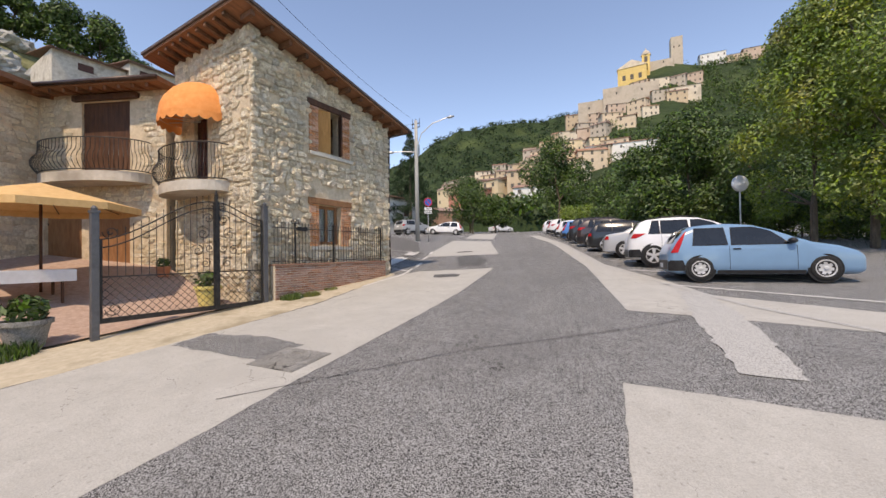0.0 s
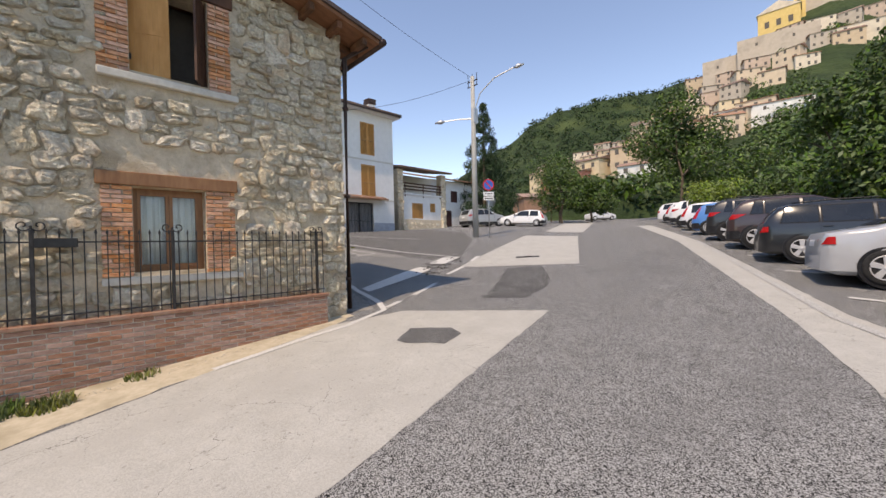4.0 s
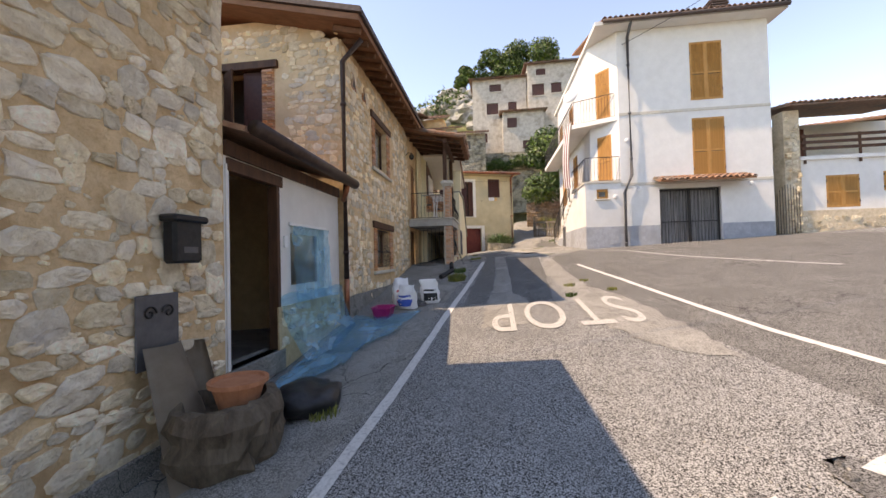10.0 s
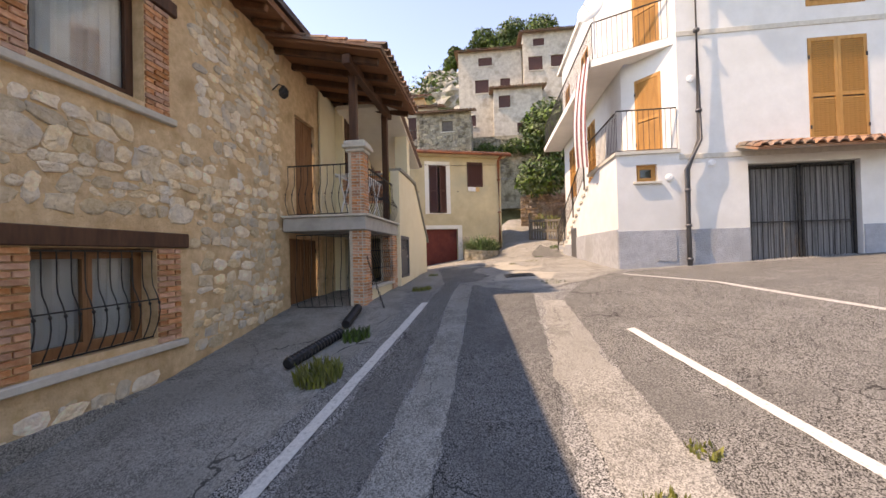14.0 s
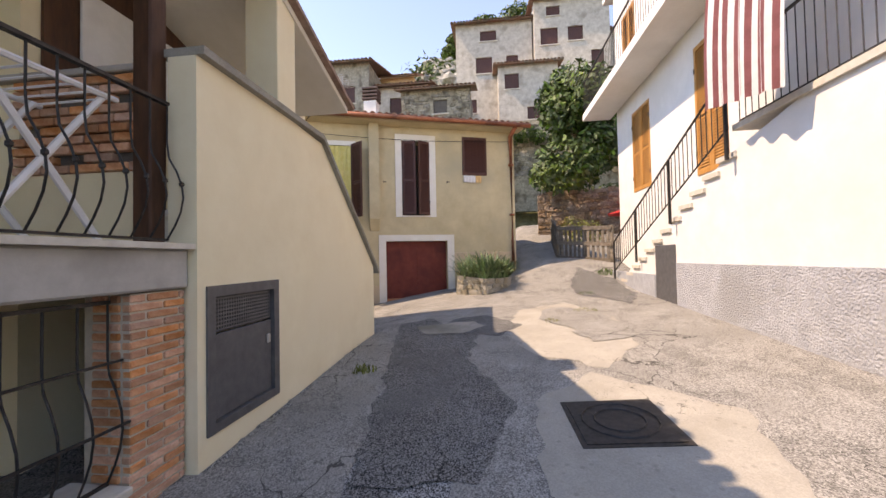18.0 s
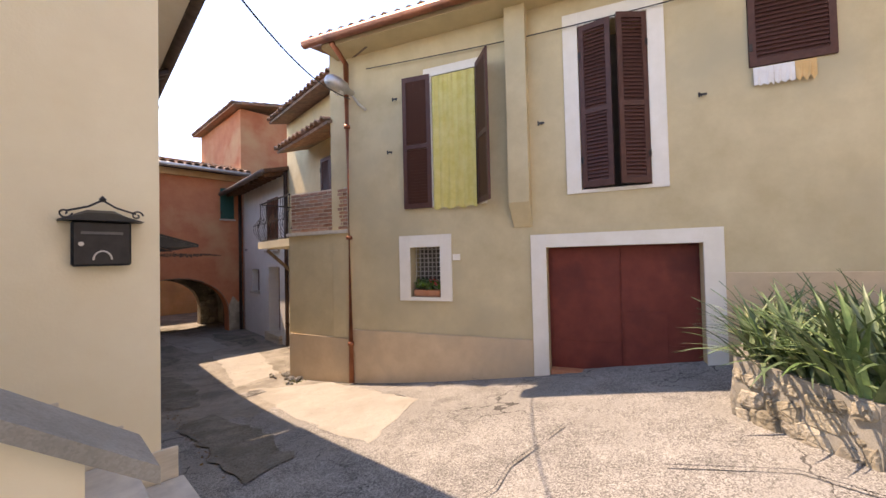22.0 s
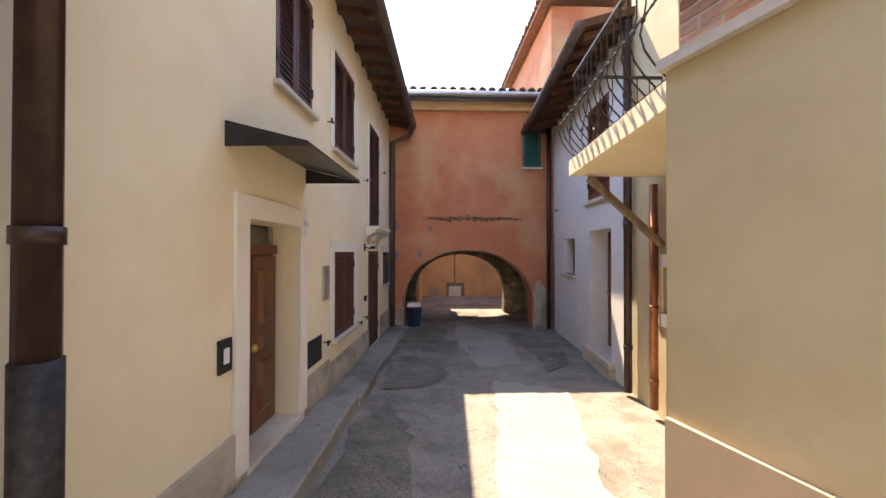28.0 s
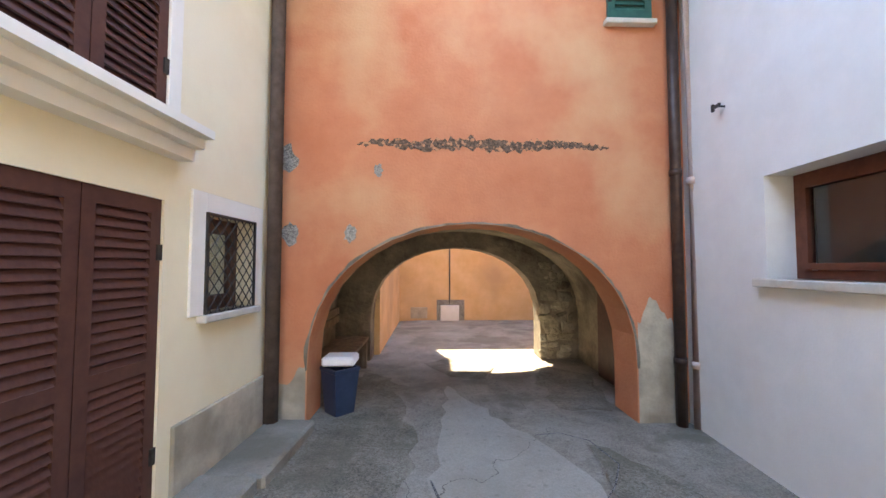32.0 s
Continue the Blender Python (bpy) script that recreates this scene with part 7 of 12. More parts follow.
def wing_balcony(f, c, z, half, depth, parent, label):
    """A bowed balcony on the front f: curved slab, rails and single bellied balusters."""
    def at(a, grow=0.0):
        return c + (half + grow) * math.cos(a), (depth + grow) * max(0.0, math.sin(a)) ** 0.8

    arc = [at(math.pi * i / 20) for i in range(21)]
    bm = bmesh.new()
    for zz in (z - 0.3, z):
        bm.faces.new([bm.verts.new(f.p(u, zz, n)) for u, n in arc])
    bmesh.ops.bridge_loops(bm, edges=bm.edges)
    part("balcony_slab", bm, old_plaster, parent, label)
    rl = None
    for zz in (z + 1.0, z + 0.05):
        bm = bmesh.new()
        tube(bm, [f.p(u, zz, n) for u, n in arc], 0.016, 6)
        rl = part("balcony_rail", bm, iron, rl or parent, "bellied wrought-iron balcony rail")
        rl = rl if rl.parent is parent else rl.parent
    for k in range(1, 40):
        a = math.pi * k / 40
        bm = bmesh.new()
        tube(bm, [f.p(*at(a, 0.17 * math.sin(math.pi * s / 0.65) if s < 0.65 else 0.0)[:1], z + 0.05 + 0.95 * s, at(a, 0.17 * math.sin(math.pi * s / 0.65) if s < 0.65 else 0.0)[1]) for s in [j / 8 for j in range(9)]], 0.009, 5)
        part("baluster", bm, iron, rl)


wing_balcony(WR, 2.3, 4.65, 1.8, 1.0, wing, "bowed stone balcony slab")
bm = bmesh.new()
cuboid(bm, [WR.p(u, z + dz, n) for dz in (0, 0.15) for u, z, n in ((-0.3, 7.35, 0.65), (4.2, 7.35, 0.65), (4.2, 7.45, -4.0), (-0.3, 7.45, -4.0))])
wrf = part("roof", bm, soffit, wing, "brown roof over exposed rafters")
bm = bmesh.new()
cuboid(bm, [WL.p(u, z + dz, n) for dz in (0, 0.16) for u, z, n in ((-0.6, 7.34, 0.7), (9.0, 7.34, 0.7), (9.0, 7.44, -4.0), (-0.6, 7.44, -4.0))])
wlf = part("roof", bm, soffit, wing, "brown roof over exposed rafters")
for k in range(9):
    u = 0.15 + 0.47 * k
    beam(WR.p(u, 7.5, -0.02), WR.p(u, 7.35, 0.58), 0.1, 0.13, wood_beam, wrf)
for k in range(16):
    u = 0.1 + 0.5 * k
    beam(WL.p(u, 7.5, -0.02), WL.p(u, 7.34, 0.62), 0.1, 0.13, wood_beam, wlf)
bm = bmesh.new()
tube(bm, [WR.p(-0.3, 7.45, 0.7), WR.p(4.3, 7.45, 0.7)], 0.07, 8)
part("gutter", bm, pipe_brown, wrf, smooth=True)


def yard(x, y):
    """The courtyard climbs towards the wing."""
    return ground(x, y) + 0.05 + 0.6 * smooth_step(-9.7, -14.5, x)


bm = bmesh.new()
rows = [[bm.verts.new((-9.62 - 0.6 * i, y, yard(-9.62 - 0.6 * i, y))) for i in range(17)] for y in [5.74 - 0.65 * j for j in range(17)]]
for p, q in zip(rows, rows[1:]):
    for a, b, c, d in zip(p, p[1:], q[1:], q):
        bm.faces.new((a, b, c, d))
part("courtyard", bm, paving, None, "reddish paved courtyard", True, "structure", "pavement")
bm = bmesh.new()
box(bm, -19.5, -10.0, -5.4, -5.1, 0.0, 2.4)
part("wall_south", bm, mortar_pale, None, "plain courtyard wall", kind="structure", category="wall")

# umbrella, table, pots
ux, uy = -13.0, 2.75
gz = yard(ux, uy)
umb = thing("parasol", (ux, uy, gz), "tan canvas garden parasol, open", "parasol")
bm = bmesh.new()
tube(bm, [(ux, uy, gz), (ux, uy, 3.8)], 0.03, 8)
part("pole", bm, wood_dark, umb, smooth=True)
bm = bmesh.new()
apex = bm.verts.new((ux, uy, 3.85))
rim = [bm.verts.new((ux + 1.9 * math.cos(math.pi * i / 4 + 0.39), uy + 1.9 * math.sin(math.pi * i / 4 + 0.39), 3.3)) for i in range(8)]
low = [bm.verts.new((v.co.x, v.co.y, v.co.z - 0.16)) for v in rim]
for i in range(8):
    bm.faces.new((apex, rim[i], rim[(i + 1) % 8]))
    bm.faces.new((rim[i], rim[(i + 1) % 8], low[(i + 1) % 8], low[i]))
part("canopy", bm, cloth_tan, umb)
for i in range(8):
    a = math.pi * i / 4 + 0.39
    bm = bmesh.new()
    tube(bm, [(ux, uy, 3.8), (ux + 1.88 * math.cos(a), uy + 1.88 * math.sin(a), 3.27)], 0.012, 5)
    part("rib", bm, wood_dark, umb)
tx, ty = -12.4, 2.3
gz = yard(tx, ty)
tab = thing("garden_table", (tx, ty, gz), "garden table under a white cloth", "table")
for dx in (-0.35, 0.35):
    for dy in (-0.6, 0.6):
        bm = bmesh.new()
        tube(bm, [(tx + dx, ty + dy, gz), (tx + dx, ty + dy, gz + 0.72)], 0.03, 6)
        part("leg", bm, wood_dark, tab)
bm = bmesh.new()
box(bm, tx - 0.45, tx + 0.45, ty - 0.75, ty + 0.75, gz + 0.72, gz + 0.75)
part("tabletop", bm, wood_brown, tab)
cl = thing("tablecloth", (tx, ty, gz + 0.76), "white patterned tablecloth hanging over the table", "tablecloth")
bm = bmesh.new()
box(bm, tx - 0.5, tx + 0.5, ty - 0.8, ty + 0.8, gz + 0.756, gz + 0.768)
for x in (-0.505, 0.495):
    box(bm, tx + x, tx + x + 0.01, ty - 0.8, ty + 0.8, gz + 0.5, gz + 0.756)
for y in (-0.805, 0.795):
    box(bm, tx - 0.5, tx + 0.5, ty + y, ty + y + 0.01, gz + 0.52, gz + 0.756)
part("cloth", bm, cloth_white, cl)


def pot(x, y, z, r, h, mat, label, plant=None, seed=1, name="plant_pot"):
    t = thing(name, (x, y, z), label, "pot")
    bm = bmesh.new()
    lathe(bm, (x, y, z), [(r * 0.66, 0), (r * 0.94, h * 0.84), (r * 1.06, h * 0.85), (r * 1.06, h), (r * 0.92, h), (r * 0.88, h * 0.9)], 20)
    part("pot", bm, mat, t, smooth=False)
    if plant:
        leafy("foliage", [(x, y, z + h + r * 0.5, r * 0.9), (x + r * 0.4, y, z + h + r * 0.8, r * 0.6)], 260, r * 0.4, plant, seed, t)
    return t


pot(-10.3, 5.2, yard(-10.3, 5.2), 0.3, 0.5, cloth_yellow, "bright yellow planter beside the wall", leaf, 3)
pot(-9.9, 1.9, ground(-9.9, 1.9), 0.35, 0.55, concrete_old, "grey concrete planter by the gate", leaf, 4)
pot(-13.0, 5.3, yard(-13.0, 5.3), 0.2, 0.3, terracotta, "terracotta pot by the house wall", leaf, 5)


def tuft(x, y, n, r, h, mat, seed, label="tuft of dry grass at the wall foot", name="grass_tuft"):
    """Single blades bent outwards, in one mesh."""
    rr = random.Random(seed)
    v, fs = [], []
    for _ in range(n):
        a, q = rr.uniform(0, 6.28), r * rr.random() ** 0.6
        bx, by = x + q * math.cos(a), y + q * math.sin(a)
        bz = ground(bx, by)
        hh, la, lean = h * rr.uniform(0.5, 1.1), rr.uniform(0, 6.28), rr.uniform(0.1, 0.6)
        w = 0.008 + 0.006 * rr.random()
        k = len(v)
        px, py = -math.sin(la) * w, math.cos(la) * w
        v += [(bx - px, by - py, bz), (bx + px, by + py, bz), (bx + math.cos(la) * lean * hh * 0.4 + px, by + math.sin(la) * lean * hh * 0.4 + py, bz + hh * 0.6), (bx + math.cos(la) * lean * hh, by + math.sin(la) * lean * hh, bz + hh)]
        fs += [(k, k + 1, k + 2), (k, k + 2, k + 3)]
    return raw_part(name, v, fs, mat, None, label, False, "stuff", "grass")


for i, (x, y, n, r, h) in enumerate(((-9.1, 6.8, 500, 0.3, 0.16), (-8.9, 7.3, 300, 0.25, 0.12), (-9.1, 8.2, 120, 0.2, 0.08), (-9.6, 1.6, 500, 0.4, 0.28), (-14.2, 12.9, 90, 0.16, 0.1), (-21.3, 13.7, 400, 0.25, 0.2), (-22.5, 13.7, 200, 0.2, 0.15), (-25.6, 14.1, 150, 0.22, 0.1), (-19.5, 16.5, 60, 0.12, 0.08), (-25.6, 16.9, 40, 0.3, 0.05), (-33.9, 7.9, 60, 0.2, 0.05), (-28.6, 13.9, 60, 0.15, 0.08), (-35.2, 18.6, 120, 0.3, 0.1), (-19.96, 16.93, 50, 0.1, 0.06), (-18.81, 17.25, 60, 0.1, 0.07), (-18.56, 16.36, 70, 0.12, 0.09), (-31.5, 17.1, 60, 0.22, 0.05), (-30.7, 16.4, 50, 0.15, 0.05), (-33.4, 17.6, 60, 0.2, 0.05))):
    tuft(x, y, n, r, h, grass if i % 3 else leaf, 100 + i)

# ---- front of the corner house along the lane ----
downpipe([(-9.3, 12.2, 6.95), (-9.68, 11.75, 6.6), (-9.68, 11.72, 1.35)], 0.055, pipe_brown, house1, "dark brown downpipe at the corner")
block("meter_door", N1, 10.42, 11.02, 1.95, 2.5, 0.0, 0.03, steel, house1, "grey metal meter door in the wall")
block("lock", N1, 10.9, 10.94, 2.18, 2.25, 0.03, 0.05, black_plastic, house1)
block("wall_foot", N1, 9.62, 14.39, 1.3, 1.72, 0.0, 0.05, concrete_old, house1, "grey rendered wall foot")
mb = thing("mailbox", (-13.7, 11.6, 3.4), "black metal letterbox on the stone wall", "mailbox")
block("body", N1, 13.5, 13.86, 3.4, 3.84, 0.03, 0.18, black_plastic, mb, bev=0.03)
block("hood", N1, 13.46, 13.9, 3.8, 3.87, 0.03, 0.22, black_plastic, mb, bev=0.02)
block("window", N1, 13.6, 13.78, 3.5, 3.56, 0.181, 0.186, iron_grey, mb, bev=0)
# leaning boards and log planter
boards = thing("leaning_boards", (-13.4, 11.9, 2.0), "grey-brown fibreboard sheets leaning curled on the wall", "board")
for k, (a, w, top, out, curl) in enumerate(((13.0, 0.55, 1.15, 0.5, 0.1), (13.35, 0.5, 1.05, 0.34, -0.12))):
    bm = bmesh.new()
    z0 = ground(-a, 11.9)
    rows = []
    for i in range(9):
        q = i / 8
        rows.append([bm.verts.new(N1.p(a + 0.25 * v + w * (1 - 0.25 * v) * q, z0 + top * v, 0.08 + out * (1 - v) + curl * math.sin(math.pi * q) + 0.06 * (1 - v) * q)) for v in [c / 6 for c in range(7)]])
    for p, q in zip(rows, rows[1:]):
        for c in range(6):
            bm.faces.new((p[c], q[c], q[c + 1], p[c + 1]))
    bmesh.ops.solidify(bm, geom=bm.faces[:], thickness=0.012)
    part("board", bm, surf("fibreboard", (0.3, 0.24, 0.18), (0.38, 0.31, 0.24), 5, 0.9, 0.1), boards, smooth=True)
hatch = thing("wall_hatch", (-13.45, 11.6, 2.9), "dark iron hatch with scrolls in the stone wall", "hatch")
hp = block("plate", N1, 13.22, 13.68, 2.45, 3.12, 0.03, 0.05, iron_grey, hatch, bev=0.006)
bm = bmesh.new()
scroll(bm, N1, 13.35, 2.95, 0.07, 1.3, 1, 0.06, 0)
scroll(bm, N1, 13.55, 2.95, 0.07, 1.3, -1, 0.06, math.pi)
part("scrollwork", bm, iron, hp)
LX, LY = -13.55, 12.25
logt = thing("log_planter", (LX, LY, 1.9), "hollow tree stump planter beside the wall", "planter")
bm = bmesh.new()
lz = ground(LX, LY)
rr = random.Random(8)
rings = []
for j, (q, h) in enumerate(((0.4, -0.05), (0.47, 0.06), (0.5, 0.18), (0.48, 0.3), (0.5, 0.42), (0.45, 0.54), (0.36, 0.56), (0.3, 0.4))):
    rings.append([bm.verts.new((LX + 1.05 * q * (1 + 0.16 * noise.noise(Vector((i * 0.9, h * 4, 1)))) * rr.uniform(0.93, 1.07) * math.cos(6.283 * i / 30), LY + 0.95 * q * (1 + 0.16 * noise.noise(Vector((i * 0.9, h * 4, 5)))) * rr.uniform(0.93, 1.07) * math.sin(6.283 * i / 30), lz + h + rr.uniform(-0.03, 0.03))) for i in range(30)])
for p, q in zip(rings, rings[1:]):
    for i in range(30):
        bm.faces.new((p[i], p[(i + 1) % 30], q[(i + 1) % 30], q[i]))
bm.faces.new(rings[-1])
part("stump", bm, bark, logt, "rough dark bark")
pot(LX - 0.1, LY + 0.05, lz + 0.42, 0.25, 0.27, terracotta, "terracotta pot standing on the stump")

# ---- lean-to details ----
block("lintel_beam", N1, 14.45, 15.66, 4.5, 4.66, -0.1, 0.03, wood_dark, leanto)
block("door_frame", N1, 15.52, 15.6, 2.1, 4.5, -0.14, 0.012, wood_dark, leanto, "dark steel door frame")
block("door_jamb", N1, 14.42, 14.48, 2.1, 4.58, -0.2, 0.02, white_plaster, leanto)
block("doorstep", N1, 14.4, 15.64, 1.8, 2.1, -0.3, 0.05, concrete_old, leanto)
block("bell_box", N1, 15.68, 15.78, 3.6, 3.78, 0.0, 0.04, plastic_white, leanto, "white doorbell box")
base = block("stone_base", N1, 15.5, 17.75, 1.8, 2.72, 0.003, 0.03, mortar_tan, leanto, bev=0)
masonry(N1, base, 15.55, 17.7, 2.15, 2.7, stone_warm, 12, (0.15, 0.35), (0.1, 0.2), 0.06)
casement(N1, 15.9, 17.1, 2.9, 3.95, plastic_white, leanto, -0.1, 1, label="new white window")
block("window_trim", N1, 15.84, 17.16, 3.95, 4.0, 0.0, 0.03, plastic_white, leanto)
sheet = thing("plastic_sheet", (-16.3, 12, 2.2), "crumpled translucent blue plastic dust sheet", "sheet")
rr = random.Random(12)


def film_sheet(name, n_u, n_v, at, parent):
    bm = bmesh.new()
    g = [[bm.verts.new(at(i / n_u, j / n_v)) for j in range(n_v + 1)] for i in range(n_u + 1)]
    for i in range(n_u):
        for j in range(n_v):
            bm.faces.new((g[i][j], g[i + 1][j], g[i + 1][j + 1], g[i][j + 1]))
    return part(name, bm, plastic_film, parent, smooth=True)


plastic_film = bpy.data.materials.new("plastic_film")
plastic_film.use_nodes = True
pf, pl = plastic_film.node_tree.nodes, plastic_film.node_tree.links
pb = pf["Principled BSDF"]
pb.inputs["Base Color"].default_value, pb.inputs["Roughness"].default_value = (0.24, 0.58, 0.78, 1), 0.12
ptr, pmx, pno = pf.new("ShaderNodeBsdfTransparent"), pf.new("ShaderNodeMixShader"), pf.new("ShaderNodeTexNoise")
ptr.inputs["Color"].default_value = (0.62, 0.86, 0.96, 1)
pno.inputs["Scale"].default_value, pno.inputs["Detail"].default_value, pno.inputs["Distortion"].default_value = 2.6, 5.0, 1.2
pmr = pf.new("ShaderNodeMapRange")
pmr.inputs["From Min"].default_value, pmr.inputs["From Max"].default_value, pmr.inputs["To Min"].default_value, pmr.inputs["To Max"].default_value = 0.38, 0.66, 0.12, 0.5
pl.new(pno.outputs["Fac"], pmr.inputs["Value"])
pl.new(pmr.outputs["Result"], pmx.inputs["Fac"])
pl.new(ptr.outputs[0], pmx.inputs[1])
pl.new(pb.outputs[0], pmx.inputs[2])
pl.new(pmx.outputs[0], pf["Material Output"].inputs["Surface"])


def crease(a, b, k):
    return 0.05 * (0.5 - abs(noise.noise(Vector((a * 5 + b * 2, b * 3, k))))) + 0.035 * (0.5 - abs(noise.noise(Vector((a * 13, b * 7 + a * 6, k + 3)))))


film_sheet("upper_sheet", 30, 24, lambda a, b: N1.p(15.85 + 1.3 * a, 2.75 + 1.2 * b, 0.045 + crease(a, b, 1) + 0.05 * (1 - b)), sheet)
film_sheet("skirt_sheet", 50, 24, lambda a, b: N1.p(15.45 + 2.2 * a - 0.1 * b, 1.95 + 0.95 * b + 0.06 * noise.noise(Vector((a * 4, 0, 0))) * b, 0.12 + crease(a, b, 2) + 0.35 * (1 - b) ** 2), sheet)


def floor_sheet(a, b):
    x = -14.4 - 3.6 * a
    y = 11.85 + b * (0.35 + 1.05 * a + 0.2 * noise.noise(Vector((a * 5, 1, 1))))
    return (x, y, ground(x, y) + 0.03 + abs(crease(a * 2, b, 5)) * 1.6)


film_sheet("floor_sheet", 80, 24, floor_sheet, sheet)
bk = thing("paint_bucket", (-15.1, 10.8, 1.95), "old paint bucket inside the doorway", "bucket")
bm = bmesh.new()
lathe(bm, (-15.1, 10.7, 1.95), [(0.13, 0), (0.15, 0.3), (0.16, 0.31), (0.16, 0.33), (0.14, 0.33), (0.13, 0.2)], 16)
part("bucket", bm, iron_grey, bk)
bag = thing("rubbish_bag", (-13.5, 13.15, 1.9), "black plastic rubbish bag on the ground", "bag")
bm = bmesh.new()
bmesh.ops.create_icosphere(bm, subdivisions=3, radius=0.26)
for v in bm.verts:
    k = 1 + 0.35 * noise.noise(v.co * 6) + 0.15 * noise.noise(v.co * 15)
    v.co = Vector((-14.4, 12.55, ground(-14.4, 12.55) + 0.1)) + Vector((v.co.x * k * 1.9, v.co.y * k * 1.4, max(-0.1, v.co.z * k * 0.7)))
part("bag", bm, black_plastic, bag, smooth=True)

# ---- second stone house details ----
downpipe([N2.p(17.75, 7.9, 0.5), N2.p(17.78, 7.5, 0.07), N2.p(17.78, 3.0, 0.07)], 0.055, pipe_brown, house2, "dark brown downpipe")
downpipe([N2.p(17.78, 3.0, 0.07), N2.p(17.78, 2.2, 0.07)], 0.055, copper, house2, "copper downpipe shoe")
downpipe([N1.p(17.45, 4.95, 0.38), N1.p(17.5, 4.72, 0.3), N1.p(17.68, 4.6, 0.17)], 0.05, copper, leanto, "copper gutter elbow")
railing("window_grille", N2, 20.12, 21.37, 3.16, 4.18, -0.06, house2, iron, 0.12, 0.1, "bellied wrought-iron window grille")
block("grille_bar", N2, 20.12, 21.37, 3.6, 3.615, 0.0, 0.015, iron, house2, bev=0)
for u in (18.55, 19.25):
    bm = bmesh.new()
    cuboid(bm, [N2.p(u - 0.17, 7.25, 0.0), N2.p(u + 0.17, 7.25, 0.0), N2.p(u + 0.17, 7.25, 0.03), N2.p(u - 0.17, 7.25, 0.03), N2.p(u - 0.01, 7.6, 0.0), N2.p(u + 0.01, 7.6, 0.0), N2.p(u + 0.01, 7.6, 0.03), N2.p(u - 0.01, 7.6, 0.03)])
    tv = part("vent", bm, brick_red, house2, "small triangular brick vent")
    # dark wedge on the vent's face paints the shade of its hole
    bm = bmesh.new()
    cuboid(bm, [N2.p(u - 0.09, 7.29, 0.031), N2.p(u + 0.09, 7.29, 0.031), N2.p(u + 0.09, 7.29, 0.036), N2.p(u - 0.09, 7.29, 0.036), N2.p(u - 0.005, 7.49, 0.031), N2.p(u + 0.005, 7.49, 0.031), N2.p(u + 0.005, 7.49, 0.036), N2.p(u - 0.005, 7.49, 0.036)])
    part("vent_hole", bm, opening_shade, tv)
block("wall_foot", N2, 17.92, 24.1, 1.7, 2.62, 0.0, 0.03, concrete_old, house2, "rendered wall foot")
lan = thing("wall_lantern", (-24.0, 11.8, 7.1), "black iron wall lantern by the porch", "lamp")
bm = bmesh.new()
tube(bm, [N2.p(23.9, 7.15, 0.0), N2.p(23.9, 7.25, 0.12), N2.p(23.9, 7.2, 0.22)], 0.012, 6)
lathe(bm, N2.p(23.9, 6.98, 0.22), [(0.03, 0), (0.08, 0.05), (0.09, 0.14), (0.05, 0.2), (0.01, 0.24)], 10)
part("lantern", bm, iron, lan)


def sack(x, y, mat, label, turn, seed, print_mat, tall=0.55, lean=0.12):
    """A half-slumped paper sack: broad at the foot, pinched along its top seam, creased all over."""
    z = ground(x, y)
    t = thing("cement_sack", (x, y, z), label, "sack")
    rs = Matrix.Rotation(radians(turn), 4, "Z")

    def skin(a, f, grow=0.0):
        wide, deep = 0.2 * (1 - 0.16 * f + 0.1 * math.sin(3 * f)) + grow, 0.15 * max(0.0, 1 - f) ** 0.55 * (1 + 0.25 * math.sin(4 * f)) + 0.008 + grow
        c, d = math.cos(a), math.sin(a)
        q = Vector((wide * math.copysign(abs(c) ** 0.6, c), deep * math.copysign(abs(d) ** 0.75, d), tall * f))
        k = noise.noise(q * 9 + Vector((seed * 3.1, 0, 0))), noise.noise(q * 9 + Vector((0, seed * 2.7, 5)))
        fold = abs(noise.noise(Vector((a * 2.2, f * 7, seed)))) - 0.2
        q += Vector((0.04 * k[0], 0.035 * k[1], 0.03 * k[0] * f)) + Vector((c, d, 0)) * 0.045 * fold
        q.y += lean * f * f + 0.05 * math.sin(seed + 2 * f) * f
        q.x += 0.06 * math.cos(seed * 2) * f * f
        q.z = max(0.0, q.z)
        return Vector((x, y, z)) + rs @ q

    bm = bmesh.new()
    rings = [[bm.verts.new(skin(2 * math.pi * i / 28, j / 14)) for i in range(28)] for j in range(15)]
    for p, q in zip(rings, rings[1:]):
        for i in range(28):
            bm.faces.new((p[i], p[(i + 1) % 28], q[(i + 1) % 28], q[i]))
    bm.faces.new(rings[0][::-1])
    bm.faces.new(rings[-1])
    body = part("sack", bm, mat, t, smooth=True)
    for f0, f1, a0, a1 in ((0.12, 0.42, 0.9, 2.2), (0.5, 0.58, 1.0, 2.1), (0.2, 0.5, 4.3, 5.2)):
        bm = bmesh.new()
        g = [[bm.verts.new(skin(a0 + (a1 - a0) * i / 8, f0 + (f1 - f0) * j / 4, 0.004)) for j in range(5)] for i in range(9)]
        for p, q in zip(g, g[1:]):
            for j in range(4):
                bm.faces.new((p[j], q[j], q[j + 1], p[j + 1]))
        part("print", bm, print_mat, body, smooth=True)
    return t


